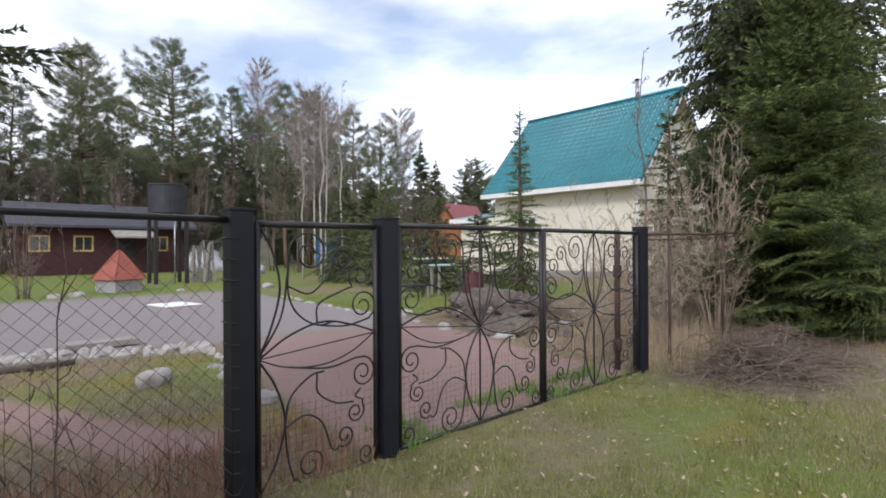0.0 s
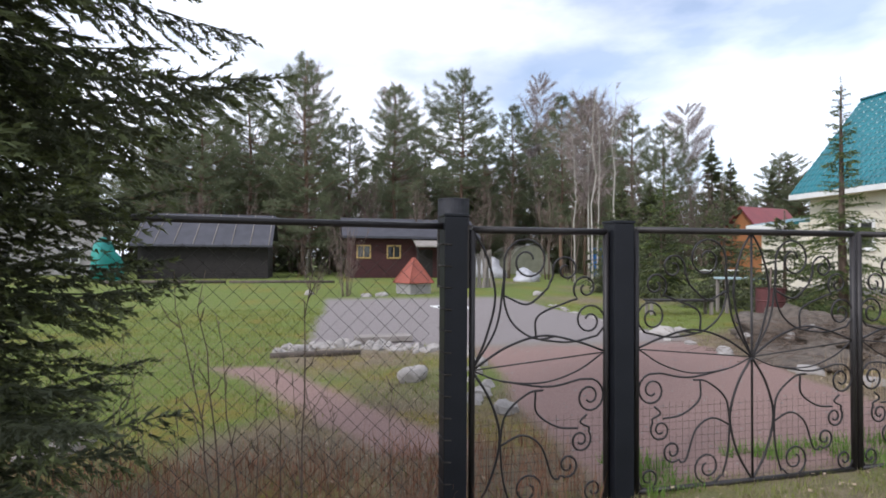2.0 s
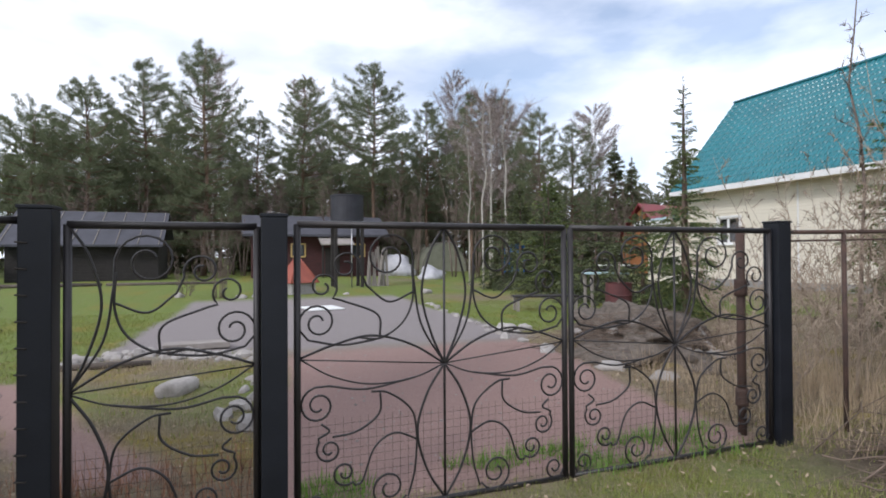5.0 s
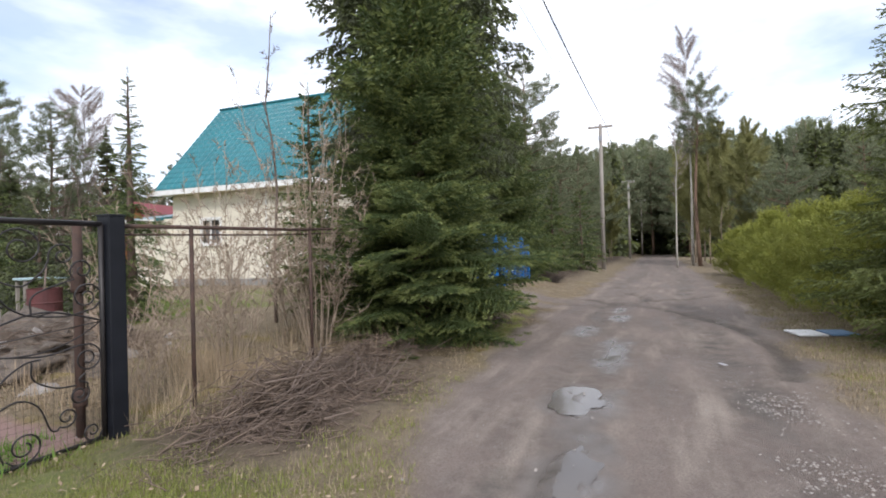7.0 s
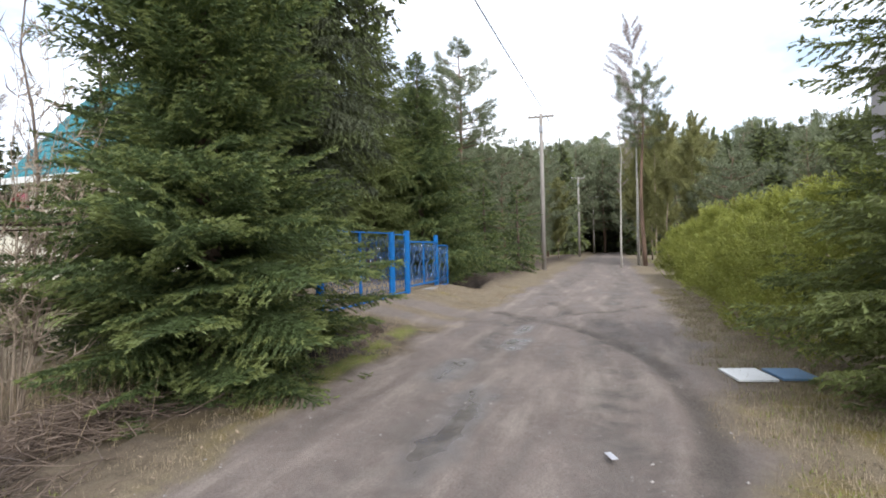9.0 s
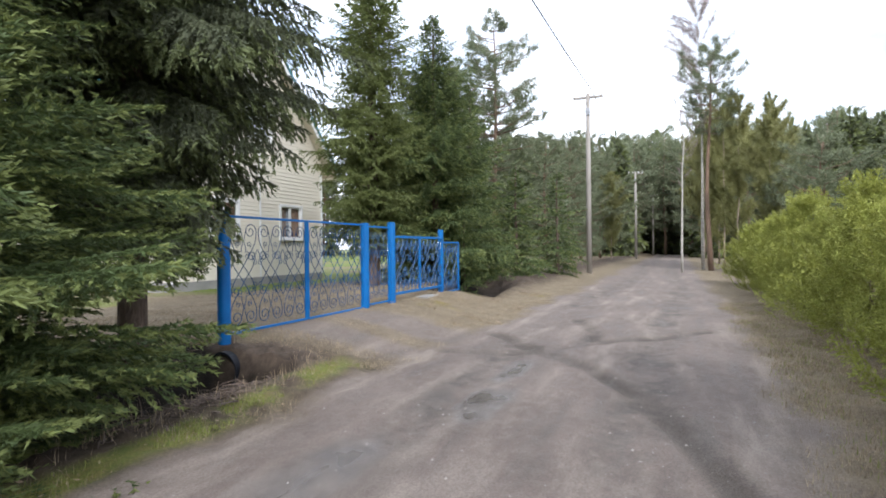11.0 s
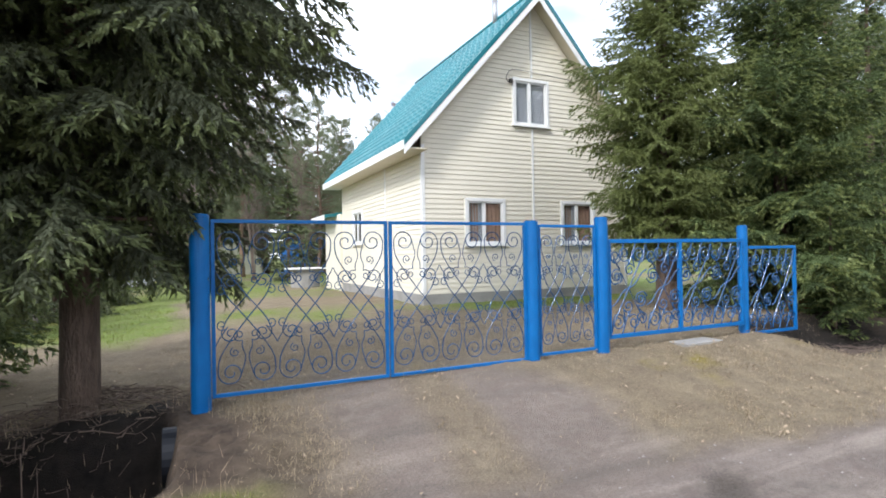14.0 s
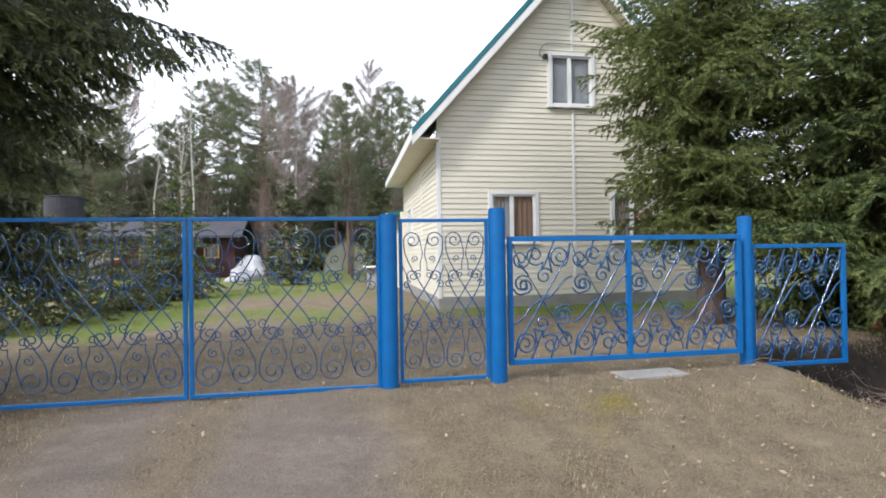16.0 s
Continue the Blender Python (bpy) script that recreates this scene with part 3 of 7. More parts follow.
def star_half(sx):
    """Bars of one half of a flower leaf, hub at 0,0, one metre to each side."""
    out = []

    def line(*pts, r=0.009, scroll=None):
        uv = catmull(np.array(pts, float), 7) if len(pts) > 2 else np.array(pts, float)
        if scroll:
            sp = spiral(*scroll)
            uv = np.vstack([uv, sp])
        uv = uv * np.array([sx, 1.0])
        out.append((flat_bar(uv), r))

    line((0, 0), (0.10, 0.22), (0.165, 0.5), (0.10, 0.78), (0.0, 0.95), r=0.010)
    line((0, 0), (0.13, -0.2), (0.2, -0.45), (0.13, -0.72), (0.0, -0.93), r=0.011)
    line((0, 0), (0.17, 0.28), (0.225, 0.6), scroll=(0.40, 0.74, 0.17, 175, -1.45))
    line((0.235, 0.68), (0.23, 0.46), (0.30, 0.30), (0.46, 0.20), (0.62, 0.215), r=0.009)
    line((0.23, 0.50), (0.40, 0.44), (0.55, 0.55), scroll=(0.69, 0.68, 0.105, 200, -1.35))
    line((0.46, 0.21), (0.48, 0.36), (0.72, 0.46), scroll=(0.84, 0.55, 0.10, 230, -1.3))
    line((0.50, 0.19), (0.72, 0.17), (0.93, 0.21), scroll=(0.87, 0.32, 0.125, -20, 1.5))
    line((0, 0), (0.25, 0.15), (0.52, 0.22), (0.78, 0.17), (0.98, 0.10), r=0.010)
    line((0, 0), (0.98, 0.09), r=0.006)
    line((0, 0), (0.22, -0.08), (0.52, -0.10), (0.78, -0.03), (0.98, 0.09), r=0.007)
    line((0.22, -0.08), (0.55, -0.13), (0.80, -0.09), scroll=(0.87, -0.21, 0.12, 80, -1.6))
    line((0.2, -0.50), (0.24, -0.30), (0.40, -0.17), (0.52, -0.15))
    line((0.46, -0.16), (0.47, -0.30), (0.62, -0.40), (0.78, -0.42))
    line((0.85, -0.33), (0.80, -0.38), (0.87, -0.42), scroll=(0.80, -0.50, 0.085, 40, -1.5))
    line((0.2, -0.50), (0.36, -0.44), (0.50, -0.52), (0.58, -0.72), (0.63, -0.75), scroll=(0.70, -0.66, 0.085, 230, 1.4))
    line((0.2, -0.45), (0.22, -0.70), (0.27, -0.88), scroll=(0.40, -0.80, 0.135, 210, 1.6))
    line((0.98, -0.86), (0.95, -0.92), scroll=(0.90, -0.84, 0.08, -60, -1.3))
    return out


def flower_leaf(parent, x0, x1, hub, z_low, z_top, y, stiles=(True, True)):
    """A gate leaf with a wrought flower: frame, hub and scrolls."""
    for nm, bars in (("top_rail", [([(x0, y, z_top), (x1, y, z_top)], 0.024)]), ("bottom_rail", [([(x0, y, z_low), (x1, y, z_low)], 0.02)])):
        part_mesh(nm, bars_mesh(nm, bars, M_IRON, 8), parent)
    for on, xx in zip(stiles, (x0, x1)):
        if on:
            part_mesh("stile", bars_mesh("stile", [([(xx, y, z_low), (xx, y, z_top)], 0.022)], M_IRON, 8), parent)
    hx, hz = hub
    part_mesh("centre_bar", bars_mesh("centre_bar", [([(hx, y, z_low), (hx, y, z_top)], 0.009)], M_IRON), parent)
    up, down = (z_top - hz) / 0.95, (hz - z_low) / 0.93
    for sx in (-1, 1):
        reach = (x1 - hx) if sx > 0 else (hx - x0)
        if reach < 0.2:
            continue
        for pts, r in star_half(sx):
            q = pts.copy()
            q[:, 0] = hx + q[:, 0] * reach
            q[:, 2] = hz + np.where(q[:, 2] > 0, q[:, 2] * up, q[:, 2] * down)
            q[:, 1] = y
            part_mesh("scroll", bars_mesh("scroll", [(q, r * 0.85)], M_IRON, 5), parent)
    part_mesh("wire_mesh", wire_grid(x0 + 0.02, x1 - 0.02, z_low, z_low + 0.62, y + 0.03), parent, "rusty square wire mesh")


def wire_grid(x0, x1, z0, z1, y, gap=0.055):
    bars = [([(x, y, z0), (x, y, z1)], 0.0012) for x in np.arange(x0, x1, gap)]
    bars += [([(x0, y, z), (x1, y, z)], 0.0012) for z in np.arange(z0 + 0.03, z1, gap)]
    return bars_mesh("wire_mesh", bars, M_WIRE, 3)


def square_post(name, x, y, z0, z1, w, mat, label, category="fence post", group=""):
    root = empty(name, x, y, z0, label, category, group)
    part("shaft", box(-w / 2, w / 2, -w / 2, w / 2, -0.3, z1 - z0 - 0.02, 0.008), mat, root)
    c = w / 2 + 0.006
    part("cap", box(-c, c, -c, c, z1 - z0 - 0.02, z1 - z0, 0.004), mat, root)
    return root


BY = 3.40
for px, top, low in ((1.40, 1.88, -0.12), (2.62, 1.86, -0.13), (6.96, 1.89, -0.1)):
    p = square_post("gate_post", px, BY, low, top, 0.155, M_POST, "black painted square steel gate post with flat cap", "gate post", "black gate posts")
    if px < 2:
        for k in range(13):
            z = 0.12 + k * 0.14
            part_mesh("wire_tie", bars_mesh("wire_tie", [([(-0.083, -0.083, z), (-0.083, 0.083, z)], 0.005), ([(-0.083, -0.083, z), (-0.03, -0.083, z - 0.005)], 0.005)], M_WIRE, 4), p)
wicket = empty("wicket_gate", 1.50, BY, 0.0, "black wrought iron wicket gate with half flower scrolls", "gate")
flower_leaf(wicket, 0.03, 1.02, (0.03, 0.84), -0.12, 1.78, 0.0)
leaf_a = empty("gate_leaf", 2.72, BY, 0.0, "black wrought iron gate leaf with flower and scrolls", "gate", "leaves of the black gate")
flower_leaf(leaf_a, 0.04, 2.00, (1.03, 0.85), -0.08, 1.80, 0.0)
leaf_b = empty("gate_leaf", 4.76, BY, 0.0, "black wrought iron gate leaf with flower and scrolls", "gate", "leaves of the black gate")
flower_leaf(leaf_b, 0.02, 2.10, (1.02, 0.855), -0.08, 1.80, 0.0)


def blue_panel(parent, x0, x1, z0, z1, cols, rows, fr=0.02, mid=()):
    for nm, a, b in (("top_rail", (x0, 0, z1), (x1, 0, z1)), ("bottom_rail", (x0, 0, z0), (x1, 0, z0)), ("stile", (x0, 0, z0), (x0, 0, z1)), ("stile", (x1, 0, z0), (x1, 0, z1))):
        lo = [min(p, q) - fr for p, q in zip(a, b)]
        hi = [max(p, q) + fr for p, q in zip(a, b)]
        if nm == "stile":
            lo[2], hi[2] = z0 + fr, z1 - fr
        part(nm, box(lo[0], hi[0], -fr, fr, lo[2], hi[2], 0.004), M_BLUE, parent)
    for mx in mid:
        part("stile", box(mx - fr, mx + fr, -fr, fr, z0 + fr, z1 - fr, 0.004), M_BLUE, parent)
    w, h = (x1 - x0 - 2 * fr) / cols, z1 - z0 - 2 * fr
    heavy = 1.15 if rows == 1 else 0.72
    made = []

    def curl(u, v, rad, start, turns, tail):
        """A bar in the cell that runs along tail and winds into a scroll."""
        sp = spiral(0, 0, rad, start, turns, 0.8)
        sp = np.stack([u + sp[:, 0] / w, v + sp[:, 1] / h], -1)
        body = catmull(np.vstack([np.array(tail), sp[:1]]), 7)[:-1]
        return np.vstack([body, sp])

    def mirrored(name, uv, r, y, upright):
        for fu in (False, True):
            for fv in (False, True) if upright else (False,):
                q = uv.copy()
                if fu:
                    q[:, 0] = 1 - q[:, 0]
                if fv:
                    q[:, 1] = 1 - q[:, 1]
                made.append((name, q, r, y if fu else -y))

    if rows == 2:
        # hearts above and below, whose long bars cross and end in scrolls on the far side
        big = 0.21 * w
        head = spiral(0, 0, big, 180, -1.55, 0.8)
        head = np.stack([0.03 + (big + head[:, 0]) / w, 0.885 + head[:, 1] / h], -1)
        foot = spiral(0, 0, 0.15 * w, 20, -1.35, 0.8)
        foot = np.stack([0.76 + foot[:, 0] / w, 0.345 + foot[:, 1] / h], -1)
        body = catmull(np.vstack([head[:1], [(0.06, 0.80), (0.22, 0.70), (0.5, 0.57), (0.80, 0.44)], foot[:1]]), 7)
        mirrored("long_bar", np.vstack([head[::-1], body[1:-1], foot]), 0.0085 * heavy, 0.006, True)
        mirrored("small_scroll", np.vstack([curl(0.37, 0.665, 0.105 * w, 60, 1.3, [(0.40, 0.90), (0.47, 0.80), (0.42, 0.735)])]), 0.007 * heavy, 0.004, True)
        mirrored("small_scroll", np.vstack([spiral(0, 0, 0.085 * w, 250, -1.3, 0.8) / np.array([w, h]) + np.array([0.30, 0.765])]), 0.007 * heavy, 0.004, True)
        mirrored("side_scroll", curl(0.10, 0.60, 0.10 * w, 20, 1.3, [(0.0, 0.72), (0.07, 0.675)]), 0.007 * heavy, 0.004, True)
    else:
        made.append(("diagonal_bar", catmull([(0.02, 0.02), (0.10, 0.14), (0.5, 0.5), (0.90, 0.86), (0.98, 0.98)], 8), 0.0095 * heavy, -0.006))
        made.append(("back_bar", catmull([(0.98, 0.02), (0.90, 0.14), (0.5, 0.5), (0.10, 0.86), (0.02, 0.98)], 8), 0.006, 0.006))
        made.append(("branch_bar", catmull([(0.0, 0.30), (0.14, 0.34), (0.34, 0.46), (0.5, 0.5), (0.66, 0.54), (0.86, 0.66), (1.0, 0.70)], 5), 0.008 * heavy, -0.006))
        for flip in (False, True):
            for uv in (curl(0.20, 0.13, 0.17 * w, 60, -1.5, [(0.02, 0.02), (0.10, 0.20)]),
                       curl(0.62, 0.12, 0.17 * w, 140, -1.5, [(0.30, 0.0), (0.40, 0.13), (0.50, 0.24)]),
                       curl(0.47, 0.30, 0.14 * w, 200, 1.4, [(0.40, 0.10), (0.36, 0.22)]),
                       curl(0.86, 0.15, 0.15 * w, 160, -1.5, [(0.62, 0.0), (0.70, 0.14)]),
                       curl(0.84, 0.36, 0.14 * w, 230, 1.4, [(0.92, 0.18), (0.76, 0.27)]),
                       curl(0.20, 0.62, 0.12 * w, 300, 1.4, [(0.0, 0.60), (0.10, 0.55)])):
                made.append(("scroll", 1 - uv if flip else uv, 0.0082 * heavy, -0.006))
    meshes = [(nm, bars_mesh(nm, [(flat_bar(np.asarray(uv) * np.array([w, h]), y), rad)], M_BLUE_IRON, 5)) for nm, uv, rad, y in made]
    for c in range(cols):
        for nm, me in meshes:
            ob = part_mesh(nm, me, parent)
            ob.matrix_local = pose(x0 + fr + c * w, 0, z0 + fr)


def round_post(name, x, y, z0, z1, r, mat, label, category="gate post", group=""):
    root = empty(name, x, y, z0, label, category, group)
    bm = bmesh.new()
    bmesh.ops.create_cone(bm, cap_ends=True, segments=24, radius1=r, radius2=r, depth=z1 - z0 + 0.25, matrix=pose(0, 0, (z1 - z0 - 0.25) / 2))
    bmesh.ops.bevel(bm, geom=[e for e in bm.edges if all(v.co.z > z1 - z0 - 0.01 for v in e.verts)], offset=0.012, segments=2, affect='EDGES')
    part("shaft", bm, mat, root)
    part_mesh("weld_ring", bars_mesh("weld_ring", [([(r * math.cos(a), r * math.sin(a), z1 - z0 - 0.03) for a in np.linspace(0, 2 * math.pi, 20)], 0.004)], mat, 5), root)
    return root


CY = 3.50
for px, py, low, top, r in ((16.0, 3.46, 0.02, 2.0, 0.085), (19.63, 3.51, 0.25, 1.98, 0.085), (20.72, 3.52, 0.22, 2.04, 0.085), (23.62, 3.64, 0.22, 1.96, 0.075)):
    round_post("blue_post", px, py, low, top, r, M_BLUE, "bright blue painted round steel gate post", "gate post", "blue gate posts")
for x0, x1 in ((16.11, 17.79), (17.84, 19.53)):
    g = empty("blue_gate_leaf", x0, CY, 0.0, "blue wrought iron gate leaf with scroll lattice", "gate", "leaves of the blue gate")
    blue_panel(g, 0.0, x1 - x0, 0.33, 1.94, 3, 2, 0.017)
g = empty("blue_wicket", 19.75, 3.52, 0.0, "narrow blue wrought iron wicket with scroll lattice", "gate")
blue_panel(g, 0.0, 0.86, 0.36, 1.92, 2, 2, 0.017)
g = empty("blue_fence_panel", 20.84, 3.55, 0.0, "wide blue wrought iron fence panel with scrolls", "fence panel", "blue fence panels")
blue_panel(g, 0.02, 2.62, 0.48, 1.73, 4, 1, 0.025, (1.32,))
g = empty("blue_fence_panel", 23.72, 3.66, 0.0, "short blue wrought iron fence panel over ditch", "fence panel", "blue fence panels")
blue_panel(g, 0.0, 1.2, 0.28, 1.62, 2, 1, 0.022)


def rail_fence():
    left = empty("chainlink_fence", -9.0, BY, 0.0, "grey chain-link fence under a black pipe rail", "fence")
    part_mesh("top_rail", bars_mesh("top_rail", [([(0, 0, 1.84), (6, 0, 1.835), (10.33, 0, 1.80)], 0.022)], M_IRON, 8), left)
    bars, g = [], 0.115
    w, h = 10.3, 1.72
    for k in range(int(w / g) + int(h / g)):
        for s in (1, -1):
            pts, u0 = [], k * g - h
            n = int(h / g)
            zz = [0.06 + i * g for i in range(n + 1)]
            pts = [(u0 + i * g if s > 0 else u0 + h - i * g, 0.004 * s, z) for i, z in enumerate(zz)]
            pts = [p for p in pts if 3.5 <= p[0] <= w]
            if len(pts) > 1:
                bars.append(([pts[0], pts[-1]], 0.0016))
    part_mesh("mesh", bars_mesh("mesh", bars, M_WIRE, 3), left, "diamond wire mesh")
    right = empty("pipe_rail_fence", 7.03, BY, 0.0, "rusty brown pipe rail fence behind bare bushes", "fence")
    part_mesh("top_rail", bars_mesh("top_rail", [([(0, 0, 1.79), (2.6, 0, 1.83), (4.3, 0, 1.90), (8.6, 0.0, 1.95)], 0.02)], M_RUST, 8), right)
    part_mesh("lower_rail", bars_mesh("lower_rail", [([(0, 0, 1.71), (2.2, 0, 1.75), (4.3, 0, 1.84)], 0.009)], M_RUST, 6), right)
    for x in (0.82, 2.9, 5.6):
        z = ground_z(7.03 + x, BY)
        part_mesh("post", bars_mesh("post", [([(x, 0, z - 0.2), (x, 0, 1.8 + 0.03 * x)], 0.022)], M_RUST, 8), right)
    pipe = empty("coupled_pipe", 6.84, 3.68, -0.1, "rusty brown standing pipe with coupling behind gate post", "pipe")
    part_mesh("pipe", bars_mesh("pipe", [([(0, 0, -0.2), (0, 0, 1.95)], 0.04)], M_RUST, 10), pipe)
    for z in (0.35, 1.38):
        part_mesh("coupling", bars_mesh("coupling", [([(0, 0, z - 0.08), (0, 0, z - 0.05), (0, 0, z + 0.05), (0, 0, z + 0.08)], 0.058)], M_RUST, 10), pipe)


rail_fence()


# ---- cream house ----
def prism(pts, y0, y1, axis="y"):
    """A closed prism from an (a, z) outline, extruded along y or x."""
    bm = bmesh.new()
    put = (lambda a, z, t: (a, t, z)) if axis == "y" else (lambda a, z, t: (t, a, z))
    f1 = [bm.verts.new(put(a, z, y0)) for a, z in pts]
    f2 = [bm.verts.new(put(a, z, y1)) for a, z in pts]
    bm.faces.new(f1)
    bm.faces.new(f2[::-1])
    for i in range(len(pts)):
        j = (i + 1) % len(pts)
        bm.faces.new((f1[j], f1[i], f2[i], f2[j]))
    bmesh.ops.recalc_face_normals(bm, faces=bm.faces[:])
    return bm


HX0, HX1, HY0, HY1, HC = 21.35, 28.23, 10.85, 18.9, 24.79
BASE, SILL = 0.22, 0.55
EAVE, APEX, OVER, FRONT = 4.50, 8.92, 3.96, 10.38
SLOPE = (APEX - 4.52) / OVER


def roof_under(x):
    return APEX - 0.16 - SLOPE * abs(x - HC)


def spans(row_x0, row_x1, holes):
    segs = [(row_x0, row_x1)]
    for a, b in holes:
        nxt = []
        for s, e in segs:
            if b <= s or a >= e:
                nxt.append((s, e))
            else:
                if a > s:
                    nxt.append((s, a))
                if b < e:
                    nxt.append((b, e))
        segs = nxt
    return [s for s in segs if s[1] - s[0] > 0.02]


def window(parent, x, z0, z1, w, curtains=True, side="front"):
    """A two-light window in its trim; local frame x along the wall, -y outwards."""
    wd = new("window")
    wd.empty_display_size = 0.1
    wd.parent = parent
    wd.matrix_local = pose(x, HY0, 0) if side == "front" else pose(HX0, x, 0, 0, 0, -90)
    t = 0.09
    fb = bmesh.new()
    for a in ((0, t, z0, z1), (w - t, w, z0, z1), (t, w - t, z1 - t, z1), (t, w - t, z0, z0 + t * 0.6)):
        add_box(fb, a[0], a[1], -0.05, 0.02, a[2], a[3], 0.006)
    part("trim", fb, M_WHITE, wd)
    part("window_sill", box(-0.03, w + 0.03, -0.11, 0.0, z0 - 0.035, z0, 0.006), M_WHITE, wd)
    fr = bmesh.new()
    i0, i1, j0, j1, s = t, w - t, z0 + t * 0.6, z1 - t, 0.045
    split = i0 + (i1 - i0) * 0.46
    for a in ((i0, i0 + s, j0, j1), (i1 - s, i1, j0, j1), (split - 0.05, split + 0.05, j0, j1), (i0 + s, split - 0.05, j0, j0 + s), (i0 + s, split - 0.05, j1 - s, j1), (split + 0.05, i1 - s, j0, j0 + s), (split + 0.05, i1 - s, j1 - s, j1)):
        add_box(fr, a[0], a[1], -0.015, 0.03, a[2], a[3], 0.004)
    part("window_frame", fr, M_WHITE, wd)
    for a, b in ((i0 + s, split - 0.05), (split + 0.05, i1 - s)):
        part("pane", box(a, b, 0.008, 0.014, j0 + s, j1 - s), M_GLASS_CLEAR, wd)
    if curtains:
        c = bmesh.new()
        for a, b in ((i0 + 0.02, split - 0.14), (split + 0.02, i1 - 0.02)):
            n = 14
            for k in range(n):
                u0, u1 = a + (b - a) * k / n, a + (b - a) * (k + 1) / n
                y0, y1 = 0.065 + 0.015 * math.sin(k * 1.9), 0.065 + 0.015 * math.sin((k + 1) * 1.9)
                c.faces.new([c.verts.new(v) for v in ((u0, y0, j0), (u1, y1, j0), (u1, y1, j1), (u0, y0, j1))])
        part("curtain", c, M_CURTAIN, wd, "drawn brown curtain")
    if side == "front":
        part("net_curtain", box(i0, split if curtains else i1, 0.07, 0.075, j0, j1), M_NET, wd, "grey net curtain")
    part("dark_room", box(i0 - 0.02, i1 + 0.02, 0.20, 0.6, j0 - 0.02, j1 + 0.02), M_ROOM, wd)
    return wd


M_ROOM = material("dark_interior", (0.16, 0.16, 0.165), (0.10, 0.10, 0.105), 0.9, bump=0)
M_NET = material("grey_net", (0.42, 0.45, 0.48), (0.28, 0.30, 0.33), 0.9, scale=5, fine=60, bump=0.1, stretch=(4, 1, 0.3))
M_GLASS_CLEAR = bpy.data.materials.new("clear_pane")
M_GLASS_CLEAR.use_nodes = True
_n, _l = M_GLASS_CLEAR.node_tree.nodes, M_GLASS_CLEAR.node_tree.links
_gl, _tr, _mx = _n.new("ShaderNodeBsdfGlossy"), _n.new("ShaderNodeBsdfTransparent"), _n.new("ShaderNodeMixShader")
_gl.inputs["Roughness"].default_value = 0.02
_mx.inputs[0].default_value = 0.1
_l.new(_tr.outputs[0], _mx.inputs[1])
_l.new(_gl.outputs[0], _mx.inputs[2])
_l.new(_mx.outputs[0], _n["Material Output"].inputs["Surface"])


